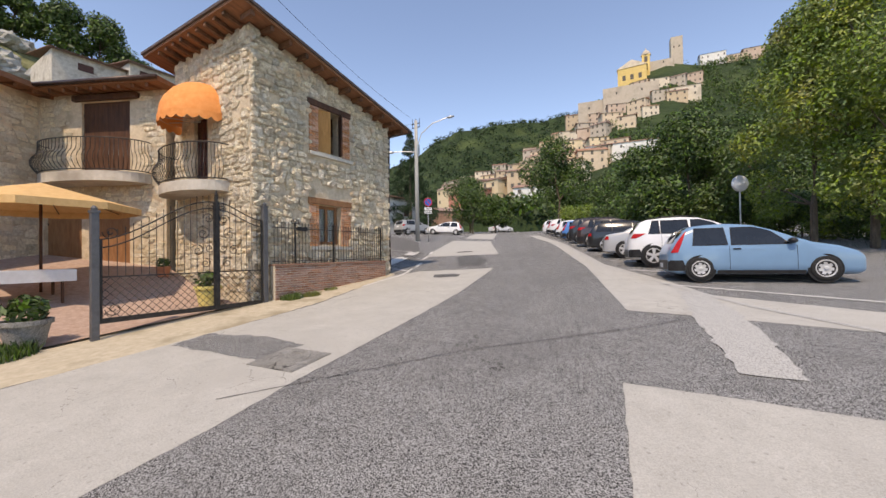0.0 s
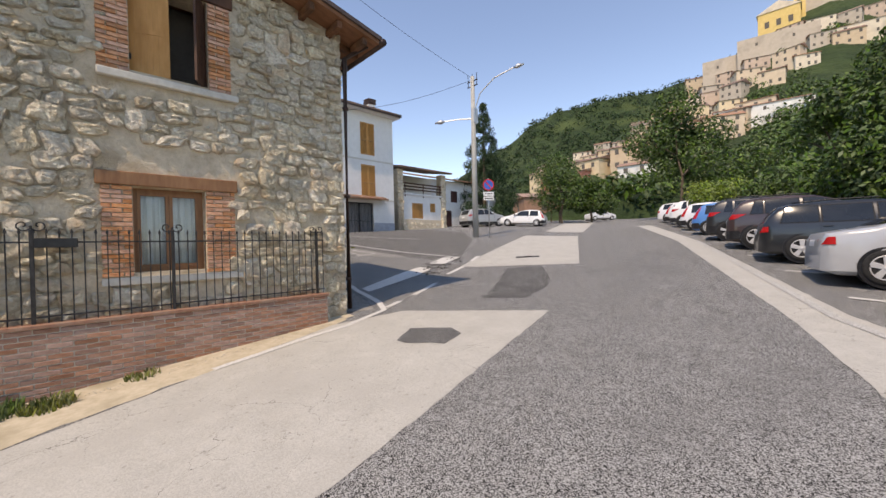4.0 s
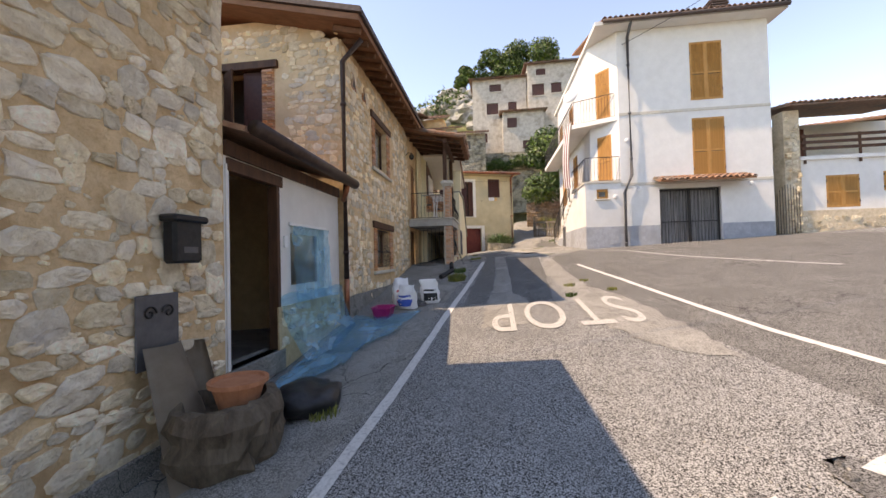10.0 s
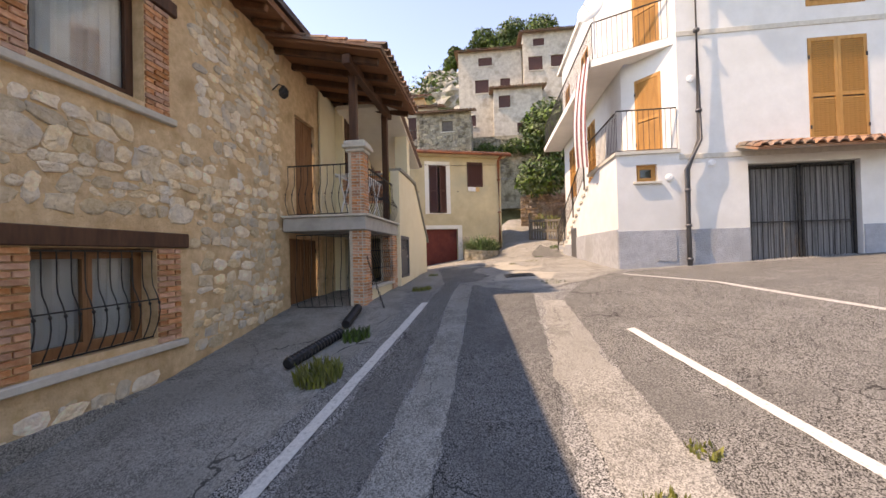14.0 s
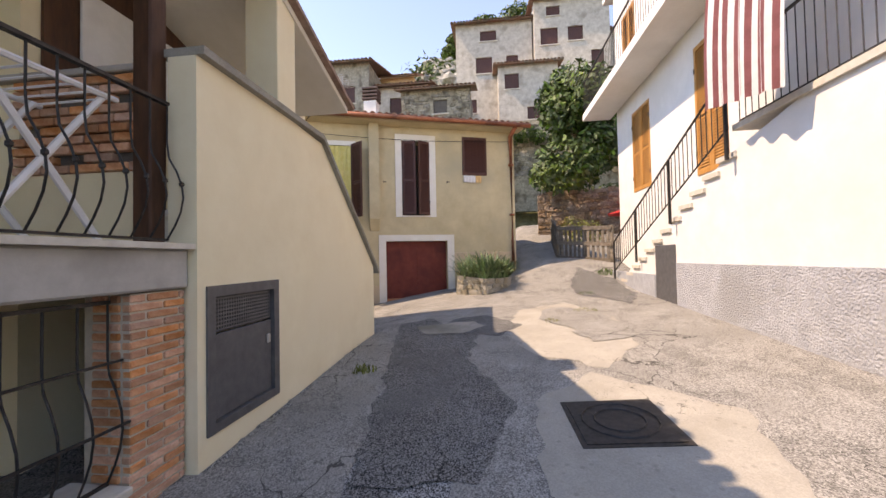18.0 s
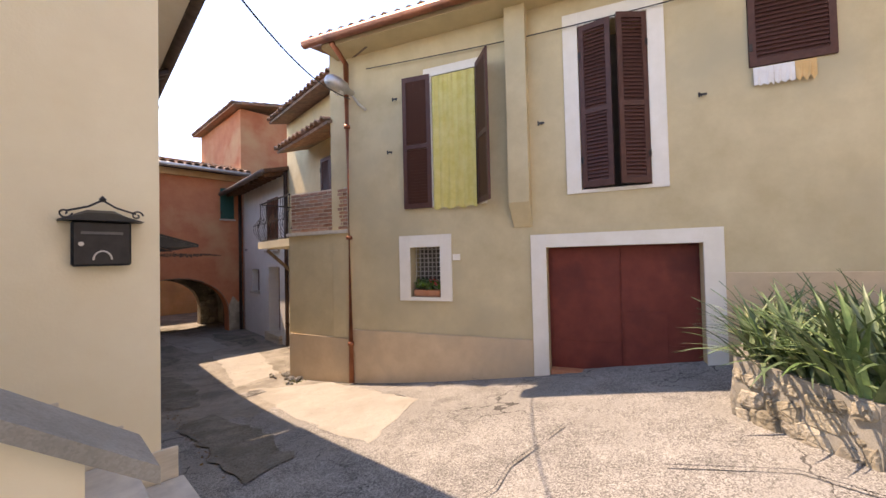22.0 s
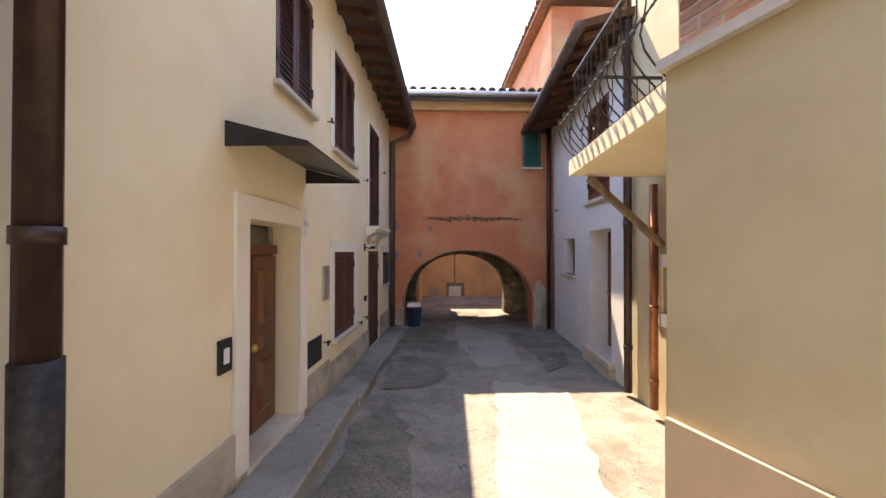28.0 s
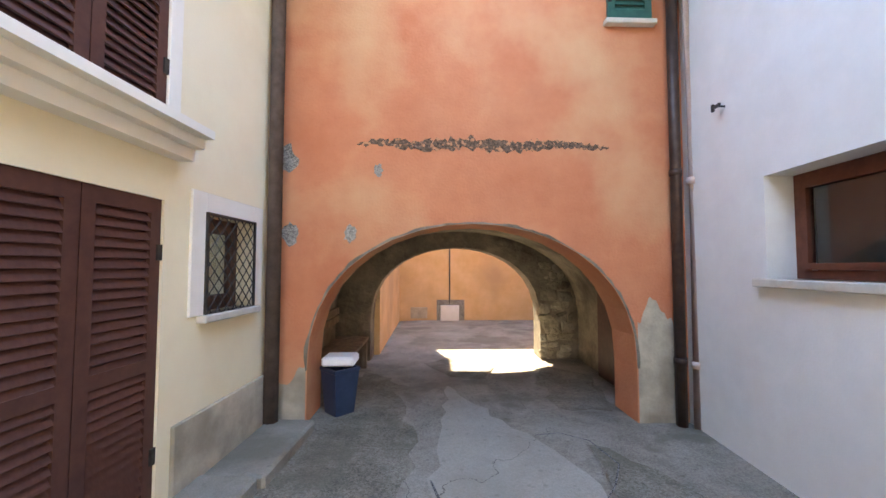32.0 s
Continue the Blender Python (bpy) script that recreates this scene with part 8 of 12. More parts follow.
sack(-18.6, 12.85, plastic_white, "half-empty white and blue cement sack", -100, 1, sign_blue, 0.52, 0.05)
sack(-18.95, 12.62, plastic_white, "open cement sack with red print", -60, 2, sign_red, 0.62, -0.08)
sack(-18.95, 13.3, plastic_white, "standing white cement sack with dark print", -75, 3, black_plastic, 0.55, 0.16)
hose = thing("hose_coil", (-18.75, 13.05, 2.55), "coil of grey hose between the sacks", "hose")
bm = bmesh.new()
for k in range(3):
    tube(bm, [(-18.75 + (0.17 - 0.02 * k) * math.cos(a * 0.42), 13.07 + (0.17 - 0.02 * k) * math.sin(a * 0.42), ground(-18.75, 13.07) + 0.03 + 0.035 * k) for a in range(16)], 0.018, 6)
part("coil", bm, iron_grey, hose, smooth=True)
tubt = thing("plastic_tub", (-18.1, 12.4, 2.45), "magenta plastic tub on the ground", "tub")
bm = bmesh.new()
tz = ground(-18.05, 12.45)


def tub_ring(s, z):
    return [bm.verts.new((-18.05 + s * 0.3 * px, 12.45 + s * 0.2 * py, tz + z)) for px, py in ((-1, -0.7), (-0.7, -1), (0.7, -1), (1, -0.7), (1, 0.7), (0.7, 1), (-0.7, 1), (-1, 0.7))]


tr = [tub_ring(0.78, 0), tub_ring(0.97, 0.2), tub_ring(1.07, 0.205), tub_ring(1.05, 0.225), tub_ring(0.93, 0.215), tub_ring(0.76, 0.02)]
bm.faces.new(tr[0][::-1])
for p, q in zip(tr, tr[1:]):
    for i in range(8):
        bm.faces.new((p[i], p[(i + 1) % 8], q[(i + 1) % 8], q[i]))
bm.faces.new(tr[-1])
part("tub", bm, plastic_pink, tubt)
dp = thing("drain_pipe", (-22.6, 13.4, 2.9), "black corrugated drain pipe lying on the ground", "pipe")
bm = bmesh.new()
for x0, y0, x1, y1 in ((-21.55, 13.2, -22.6, 13.45), (-22.9, 13.4, -23.75, 13.3)):
    k = 34
    pts = [(x0 + (x1 - x0) * i / k, y0 + (y1 - y0) * i / k, ground(x0 + (x1 - x0) * i / k, y0) + 0.085) for i in range(k + 1)]
    tube(bm, pts, [0.075 if i % 2 else 0.062 for i in range(k + 1)], 10)
part("pipe", bm, black_plastic, dp)
chain = thing("chain", (-24.1, 13.4, 4.2), "rusty iron chain hanging from the porch pillar", "chain")
for k in range(22):
    bm = bmesh.new()
    c = Vector((-24.12 + 0.012 * k, 13.36 + 0.02 * k, 4.02 - 0.05 * k))
    rz = Matrix.Rotation(radians(90 * (k % 2)), 3, "Z")
    tube(bm, [c + rz @ Vector((0.014 * math.cos(a), 0, 0.032 * math.sin(a))) for a in [i * 0.785 for i in range(9)]], 0.006, 4, False)
    part("link", bm, iron, chain)
rack = thing("drying_rack", (-25.65, 12.8, 4.86), "white folding clothes rack on the porch", "rack")
for cx in (-25.3, -26.0):
    for y in (12.5, 13.0):
        for sg in (1, -1):
            bm = bmesh.new()
            tube(bm, [(cx + sg * 0.3, y, 4.86), (cx - sg * 0.32, y, 5.76)], 0.02, 6)
            part("leg", bm, plastic_white, rack)
for y in (12.45, 13.02):
    bm = bmesh.new()
    tube(bm, [(-24.92, y, 5.77), (-26.4, y, 5.77)], 0.018, 6)
    part("rail", bm, plastic_white, rack)
for k in range(14):
    bm = bmesh.new()
    tube(bm, [(-24.96 - 0.108 * k, 12.46, 5.77), (-24.96 - 0.108 * k, 13.01, 5.77)], 0.008, 5)
    part("wire", bm, plastic_white, rack)
EPW = Face(-26.59, 0, 0, 1)
block("end_wall", EPW, 11.74, 13.0, 4.842, 5.36, -0.06, 0.0, cream_plaster, porch, bev=0.004)
# dark backing sheet: the shade in the lattice holes is painted
lat = block("lattice_back", EPW, 11.95, 13.0, 5.362, 6.06, -0.06, -0.045, opening_shade, porch, "brick lattice over a shade-dark sheet at the porch end", 0)
brickwork(EPW, lat, 11.95, 13.0, 5.362, 6.06, brick_red, 51, pitch=0.07, n=0.0, keep=lambda u, z: not (int((z - 5.362) / 0.07) % 3 == 1 and int((u - 11.95) / 0.12) % 3 == 1))
block("lattice_cap", EPW, 11.74, 13.0, 6.062, 6.11, -0.08, 0.03, concrete_smooth, porch)


# sheet behind the ajar shutter, coloured as dark as an unlit room
block("room_back", E2, 8.6, 10.2, 5.9, 7.8, -0.75, -0.7, opening_shade, house2, bev=0)


def litter(name, spots, n, size, mats, seed, label):
    """Scattered leaves and grit lying on the ground, in one mesh."""
    rr = random.Random(seed)
    v, fs = [], []
    for _ in range(n):
        x0, y0, x1, y1, w = spots[rr.randrange(len(spots))]
        q = rr.random()
        x, y = x0 + (x1 - x0) * q + rr.gauss(0, w), y0 + (y1 - y0) * q + rr.gauss(0, w)
        z = ground(x, y) + 0.02
        a, r0 = rr.uniform(0, 6.28), size * rr.uniform(0.4, 1.2)
        k = len(v)
        for i in range(4):
            rad = r0 * rr.uniform(0.5, 1.1)
            v.append((x + rad * math.cos(a + 1.57 * i), y + rad * math.sin(a + 1.57 * i), z + rr.uniform(-0.004, 0.012)))
        fs += [(k, k + 1, k + 2), (k, k + 2, k + 3)]
    return raw_part(name, v, fs, mats, None, label, False, "stuff", "litter")


litter("dry_leaf", [(-31.75, 11.0, -31.95, 7.5, 0.06), (-32.0, 7.0, -32.25, 2.0, 0.07), (-34.2, 7.8, -34.0, 7.2, 0.15), (-34.6, 9.0, -35.3, 11.2, 0.06)], 420, 0.018, surf("dry_leaf", (0.14, 0.09, 0.04), (0.3, 0.2, 0.1), 9, 0.9, 0.0, vary=0.3), 61, "dry fallen leaves along the wall foot")
litter("grit", [(-10.2, 12.4, -14.0, 12.9, 0.12), (-18.2, 12.9, -24.0, 13.7, 0.25), (-26.8, 13.6, -30.6, 13.6, 0.12), (-8.9, 7.5, -9.1, 11.0, 0.06), (-13.0, 17.0, -12.2, 16.3, 0.35)], 900, 0.014, concrete_new, 62, "loose pale grit along the road edge")


# ---- cream house: stair, cabinet, letterbox, landing roof ----
cab = thing("meter_cabinet", (-27.2, 13.4, 3.5), "dark grey metal cupboard door set in the cream wall", "cabinet")
bm = bmesh.new()
for a, b, c, d in ((26.7, 26.78, 3.48, 4.54), (27.54, 27.62, 3.48, 4.54), (26.78, 27.54, 4.46, 4.54), (26.78, 27.54, 3.48, 3.55)):
    NC.box(bm, a, b, c, d, -0.1, 0.015)
cf = part("cupboard_frame", bm, iron_grey, cab)
block("leaf", NC, 26.785, 27.535, 3.555, 4.18, -0.05, -0.015, iron_grey, cab, bev=0.006)
vent = block("vent_panel", NC, 26.785, 27.535, 4.19, 4.455, -0.06, -0.03, black_plastic, cab, bev=0)
for k in range(26):
    block("vent_bar", NC, 26.79 + 0.029 * k, 26.803 + 0.029 * k, 4.2, 4.445, -0.03, -0.024, iron_grey, vent, bev=0)
for k in range(9):
    block("vent_rail", NC, 26.79, 27.53, 4.2 + 0.029 * k, 4.212 + 0.029 * k, -0.026, -0.021, iron_grey, vent, bev=0)
block("lock", NC, 27.45, 27.5, 3.98, 4.06, -0.015, 0.005, steel, cab)
for i in range(7):
    z = 3.8 + 0.214 * i
    u1 = 31.158 - 0.272 * i
    u0 = u1 - (0.3 if i < 6 else 2.9)
    bm = bmesh.new()
    box(bm, -u1, -u0, 11.975, 13.175, z - 0.6, z - 0.035)
    st = part("step", bm, travertine, cream)
    bm = bmesh.new()
    box(bm, -u1 - 0.03, -u0, 11.975, 13.175, z - 0.033, z)
    part("tread", soften(bm, 0.006), stone_sill, st)
    if i < 5:
        block("skirting", NM, u1 - 0.275, u1, z + 0.002, z + 0.2, 0.0, 0.02, travertine, cream, bev=0.004)
block("column", NC, 27.66, 28.0, 6.225, 7.9, -0.34, 0.0, cream_plaster, cream, "cream square column")
bm = bmesh.new()
cuboid(bm, [(-x, y, z + dz) for dz in (0, 0.1) for x, y, z in ((29.45, 13.42, 6.82), (26.4, 13.42, 7.7), (26.4, 11.9, 7.7), (29.45, 11.9, 6.82))])
lr = part("landing_roof", bm, cream_trim, cream, "sloping roof over the landing")
tiled_roof("tiles", (-29.52, 11.9, 6.92), (0, 1.6, 0), (3.1, 0, 0.895), roof_tile, lr)
block("landing_door", NM, 26.75, 28.6, 6.0, 8.0, 0.0, 0.03, wood_dark, cream, "dark timber boards at the landing", 0)
block("landing_panel", NM, 27.0, 28.2, 6.2, 7.05, 0.04, 0.07, plastic_white, cream, "white board leaning at the landing", 0.005)
shutters(NM, 28.97, 30.1, 6.68, 7.6, -0.05, shutter_red, cream, 2, label="closed brown louvred shutter")
box2 = thing("mailbox", (-30.79, 12.0, 5.1), "black cast-iron letterbox with scrolled roof", "mailbox")
block("body", NM, 30.66, 30.92, 5.165, 5.42, 0.01, 0.075, black_plastic, box2, bev=0.012)
bm = bmesh.new()
cuboid(bm, [NM.p(30.605, 5.42, 0.0), NM.p(30.975, 5.42, 0.0), NM.p(30.975, 5.42, 0.12), NM.p(30.605, 5.42, 0.12), NM.p(30.73, 5.49, 0.0), NM.p(30.85, 5.49, 0.0), NM.p(30.85, 5.47, 0.05), NM.p(30.73, 5.47, 0.05)])
part("hood", bm, black_plastic, box2)
bm = bmesh.new()
for s in (1, -1):
    scroll(bm, NM, 30.79 + s * 0.155, 5.46, 0.03, 1.2, s, 0.08, 0, 0.005)
    tube(bm, [NM.p(30.79 + s * 0.15, 5.47, 0.08), NM.p(30.79 + s * 0.06, 5.5, 0.08), NM.p(30.79, 5.54, 0.08)], 0.006, 5)
lathe(bm, NM.p(30.79, 5.53, 0.08), [(0.01, 0), (0.018, 0.015), (0.002, 0.035)], 8)
part("crest", bm, black_plastic, box2)
block("slot", NM, 30.7, 30.88, 5.345, 5.36, 0.076, 0.082, iron_grey, box2, bev=0)
bm = bmesh.new()
tube(bm, [NM.p(30.79 + 0.04 * math.cos(a), 5.2 + 0.05 * math.sin(a), 0.078) for a in [i * 0.35 for i in range(10)]], 0.005, 5)
part("horseshoe", bm, steel, box2)
lathe_b = bmesh.new()
lathe(lathe_b, NM.p(30.7, 5.29, 0.076), [(0.012, 0), (0.012, 0.006)], 10, NM.n)
part("lock", lathe_b, steel, box2)

# ---- alley front ----
for cf_, u0, u1, z0, reach in ((A, 1.2, 2.6, 5.47, 0.45), (A, 4.93, 6.3, 5.5, 0.55), (NM, 28.8, 30.25, 7.86, 0.42)):
    cn = thing("door_canopy", cf_.p(u0, z0, 0), "small dark sheet-metal canopy on the cream wall", "canopy")
    bm = bmesh.new()
    cuboid(bm, [cf_.p(u, z + dz, n) for dz in (0, 0.02) for u, z, n in ((u0, z0, 0.0), (u1, z0, 0.0), (u1, z0 - 0.14, reach), (u0, z0 - 0.14, reach))])
    part("sheet", bm, black_plastic, cn)
    for u in (u0, u1):
        bm = bmesh.new()
        cuboid(bm, [cf_.p(u, z0 - 0.15, 0.0), cf_.p(u + 0.01, z0 - 0.15, 0.0), cf_.p(u + 0.01, z0 - 0.15, reach), cf_.p(u, z0 - 0.15, reach), cf_.p(u, z0 - 0.002, 0.0), cf_.p(u + 0.01, z0 - 0.002, 0.0), cf_.p(u + 0.01, z0 - 0.142, reach), cf_.p(u, z0 - 0.142, reach)])
        part("bracket", bm, black_plastic, cn)
door114 = block("door", A, 5.2, 6.12, 3.1, 4.7, -0.28, -0.24, door_brown, cream, "carved brown double door")
for a, b in ((5.22, 5.655), (5.665, 6.1)):
    block("leaf", A, a, b, 3.11, 4.62, -0.24, -0.205, door_brown, door114, bev=0.006)
    for c, d in ((3.25, 3.72), (3.79, 3.95), (4.02, 4.52)):
        bm = bmesh.new()
        cuboid(bm, [A.p(a + 0.09, c, -0.204), A.p(b - 0.09, c, -0.204), A.p(b - 0.09, d, -0.204), A.p(a + 0.09, d, -0.204), A.p(a + 0.13, c + 0.04, -0.168), A.p(b - 0.13, c + 0.04, -0.168), A.p(b - 0.13, d - 0.04, -0.168), A.p(a + 0.13, d - 0.04, -0.168)])
        part("panel", bm, door_brown, door114)
bm = bmesh.new()
lathe(bm, A.p(5.56, 3.87, -0.185), [(0.015, 0), (0.015, 0.03), (0.035, 0.045), (0.035, 0.07), (0.012, 0.085)], 12, A.n)
part("knob", bm, brass, door114, "brass door knob", True)
block("door_head", A, 5.2, 6.12, 4.64, 4.72, -0.28, -0.2, shutter_red, cream)
block("transom_pane", A, 5.22, 6.1, 4.72, 4.88, -0.25, -0.24, pane, cream, bev=0)
# dark sheet behind door and transom, interior shade put into its colour
block("room_back", A, 5.0, 6.3, 3.0, 5.0, -0.345, -0.3, opening_shade, cream, bev=0)
block("threshold", A, 5.15, 6.17, 2.7, 3.108, -0.3, 0.05, travertine, cream)
block("intercom", A, 4.86, 5.0, 3.87, 4.09, 0.0, 0.02, black_plastic, cream, "black framed bell plate", 0.004)
block("bell_face", A, 4.9, 4.96, 3.93, 4.03, 0.02, 0.026, plastic_white, cream, bev=0.002)
block("meter_door", A, 6.8, 7.0, 4.1, 4.5, 0.0, 0.02, steel, cream, "small grey meter door")
block("vent_hole", A, 6.32, 6.78, 3.45, 3.73, 0.0, 0.006, black_plastic, cream, "black vent plate", 0)
nump = block("house_number", A, 6.16, 6.28, 4.83, 5.0, 0.031, 0.036, plastic_white, cream, "white plate with the number 114", 0)
tc = bpy.data.curves.new("digits", "FONT")
tc.body, tc.size, tc.align_x, tc.align_y = "114", 0.085, "CENTER", "CENTER"
to = bpy.data.objects.new("digits", tc)
scene.collection.objects.link(to)
dg = bpy.context.evaluated_depsgraph_get()
dm = bpy.data.meshes.new_from_object(to.evaluated_get(dg))
bpy.data.objects.remove(to)
bm = bmesh.new()
bm.from_mesh(dm)
for v in bm.verts:
    v.co = A.p(6.22 + v.co.x, 4.93 + v.co.y, 0.0385)
part("digits", bm, black_plastic, nump)
lampg = thing("wall_lamp", A.p(8.85, 4.8, 0), "clear glass globe wall lamp", "lamp")
bm = bmesh.new()
A.box(bm, 8.82, 8.88, 4.68, 4.8, 0.0, 0.02)
tube(bm, [A.p(8.85, 4.74, 0.0), A.p(8.85, 4.72, 0.12)], 0.012, 6)
lathe(bm, A.p(8.85, 4.71, 0.14), [(0.045, 0), (0.045, 0.04), (0.02, 0.05)], 12)
part("bracket", bm, black_plastic, lampg)
bm = bmesh.new()
bmesh.ops.create_uvsphere(bm, u_segments=16, v_segments=10, radius=0.1, matrix=Matrix.Translation(A.p(8.85, 4.86, 0.14)))
part("globe", bm, bulb_glass, lampg, smooth=True)


def hold_back(f, u, z, parent):
    """An iron shutter catch."""
    bm = bmesh.new()
    tube(bm, [f.p(u, z, 0.0), f.p(u, z, 0.07)], 0.008, 5)
    f.box(bm, u - 0.05, u + 0.045, z - 0.012, z + 0.012, 0.06, 0.075)
    f.box(bm, u - 0.05, u - 0.03, z - 0.03, z + 0.03, 0.06, 0.078)
    part("shutter_catch", bm, black_plastic, parent)


for u, z in ((6.85, 3.62), (8.42, 3.56), (8.8, 3.58), (8.8, 5.85), (10.4, 6.3), (6.95, 6.2)):
    hold_back(A, u, z, cream)
block("switch_box", A, 8.82, 8.9, 3.84, 3.93, 0.0, 0.04, black_plastic, cream)
for u0, u1, z1 in ((0.36, 1.4, 3.78), (1.4, 3.5, 3.62), (3.9, 5.03, 3.42), (6.29, 7.0, 3.38), (7.0, 9.1, 3.32), (10.2, 11.3, 3.36)):
    block("plinth", A, u0, u1, 2.6, z1, 0.001, 0.03, stain_plinth, wa, "stained travertine plinth", 0.004)
for k in range(8):
    u0 = 4.0 + 0.92 * k
    bm = bmesh.new()
    z = max(ground(*A.p(u0, 0).xy), ground(*A.p(u0 + 0.9, 0).xy))
    A.box(bm, u0, u0 + 0.905, z - 0.3, z + 0.1, 0.031, 0.42 + 0.03 * (k % 2))
    part("kerb", soften(bm, 0.02), concrete_cast, None, "worn concrete footway slab along the alley", kind="structure", category="kerb")
bm = bmesh.new()
ring_frame(bm, A, 10.44, 11.06, 3.97, 4.66, 0.018, 0.02, 0.035)
for k in range(-6, 8):
    for sg in (1, -1):
        c = 10.45 + 0.1 * k
        ends = []
        for z in (3.98, 4.65):
            u = c + (z - 3.98) if sg > 0 else c + (4.65 - z)
            ends.append((u, z))
        (ua, za), (ub, zb) = ends
        lo, hi = max(0.0, min((10.45 - ua) / (ub - ua), (11.05 - ua) / (ub - ua))), min(1.0, max((10.45 - ua) / (ub - ua), (11.05 - ua) / (ub - ua)))
        if hi - lo > 0.04:
            tube(bm, [A.p(ua + (ub - ua) * q, za + (zb - za) * q, 0.027) for q in (lo, hi)], 0.005, 4)
part("lattice_grille", bm, iron, cream, "diamond lattice grille over the small window")
cable = thing("overhead_cable", (-31.2, 11.9, 7.5), "thin string of cable across the alley mouth", "cable")
bm = bmesh.new()
tube(bm, [Vector((-31.1, 12.05, 7.5)).lerp(B.p(-0.8, 8.0, 0.2), k / 16) - Vector((0, 0, 0.25 * math.sin(math.pi * k / 16))) for k in range(17)], 0.009, 5)
part("cable", bm, black_plastic, cable)

# ---- beige house details ----
bm = bmesh.new()
for k in range(8):
    B.box(bm, 0.23 + 0.075 * k, 0.245 + 0.075 * k, 4.52, 5.35, -0.2, -0.185)
for k in range(11):
    B.box(bm, 0.22, 0.77, 4.56 + 0.075 * k, 4.575 + 0.075 * k, -0.202, -0.188)
part("window_grille", bm, steel, beige, "square mesh grille in the small window")
# dark sheet behind the mesh paints the shade inside
block("window_back", B, 0.2, 0.8, 4.5, 5.4, -0.38, -0.33, opening_shade, beige, bev=0)
fb = thing("flower_box", B.p(0.5, 4.52, -0.1), "terracotta window box with red geraniums", "planter")
block("box", B, 0.26, 0.74, 4.525, 4.64, -0.16, -0.02, terracotta, fb, bev=0.012)
c0 = B.p(0.5, 4.72, -0.09)
leafy("foliage", [(c0.x, c0.y, c0.z, 0.12), (c0.x + 0.04, c0.y - 0.13, c0.z + 0.02, 0.11), (c0.x - 0.05, c0.y + 0.14, c0.z, 0.11)], 240, 0.07, leaf, 31, fb)
leafy("flowers", [(c0.x + 0.03, c0.y + 0.12, c0.z + 0.08, 0.06), (c0.x, c0.y + 0.17, c0.z + 0.04, 0.05)], 40, 0.035, sign_red, 32, fb)
block("plaque", B, 0.99, 1.12, 5.12, 5.22, 0.0, 0.02, cream_trim, beige, bev=0.004)
for u, z in ((2.45, 7.1), (4.45, 7.15), (-0.1, 7.0), (0.02, 7.9)):
    hold_back(B, u, z, beige)
block("garage_step", B, 2.47, 4.39, 3.1, 3.5, -0.2, 0.0, terracotta, beige, "worn red-washed threshold", 0.01)
lp = thing("street_lamp", B.p(-0.8, 8.4, 0.1), "grey wall-mounted street lamp on a bracket", "lamp")
bm = bmesh.new()
tube(bm, [B.p(-0.6, 7.84, 0.01), B.p(-0.68, 7.92, 0.12), B.p(-0.76, 8.1, 0.24)], 0.025, 8)
part("arm", bm, steel, lp)
bm = bmesh.new()
lathe(bm, B.p(-0.74, 8.08, 0.2), [(0.02, -0.02), (0.05, 0.0), (0.06, 0.1), (0.11, 0.16), (0.135, 0.3), (0.12, 0.44), (0.06, 0.52), (0.01, 0.53)], 14, B.n * 1.0 - B.d * 0.45 + Vector((0, 0, 0.28)))
head = part("head", bm, steel, lp, smooth=True)
bm = bmesh.new()
lathe(bm, B.p(-0.86, 8.1, 0.42), [(0.115, 0.0), (0.11, 0.04), (0.08, 0.075), (0.01, 0.09)], 14, Vector((0, 0, -1)) + B.n * 0.25)
part("bowl", bm, plastic_white, head, "milky plastic bowl", True)


def chimney(x, y, z, h, w, mat, parent, cap=True):
    bm = bmesh.new()
    box(bm, x - w / 2, x + w / 2, y - w / 2, y + w / 2, z, z + h)
    c = part("chimney", bm, mat, parent)
    if cap:
        for k in range(4):
            bm = bmesh.new()
            box(bm, x - w * 0.62, x + w * 0.62, y - w * 0.62, y + w * 0.62, z + h + 0.03 + 0.11 * k, z + h + 0.09 + 0.11 * k)
            part("cap_slab", soften(bm, 0.01), roof_dark, c)
        bm = bmesh.new()
        box(bm, x - w * 0.3, x + w * 0.3, y - w * 0.3, y + w * 0.3, z + h, z + h + 0.48)
        part("flue", bm, opening_shade, c)
    return c


p0 = B.p(2.12, 0, -0.5)
chimney(p0.x, p0.y, 9.0, 0.75, 0.4, white_plaster, beige)
p0 = B.p(0.6, 0, -3.0)
chimney(p0.x, p0.y, 9.4, 1.0, 0.45, roof_dark, beige)
chimney(-36.9, 7.0, 9.0, 1.3, 0.5, roof_dark, whalley)
bm = bmesh.new()
pts = [B.p(6.6 - 0.55 * k, 8.55 - 0.12 * math.sin(k * math.pi / 13), 0.06) for k in range(14)]
tube(bm, pts, 0.008, 5)
part("wire", bm, black_plastic, beige)
cl2 = thing("laundry", B.p(5.4, 7.3, 0.05), "small cloths drying under the shutter", "cloth")
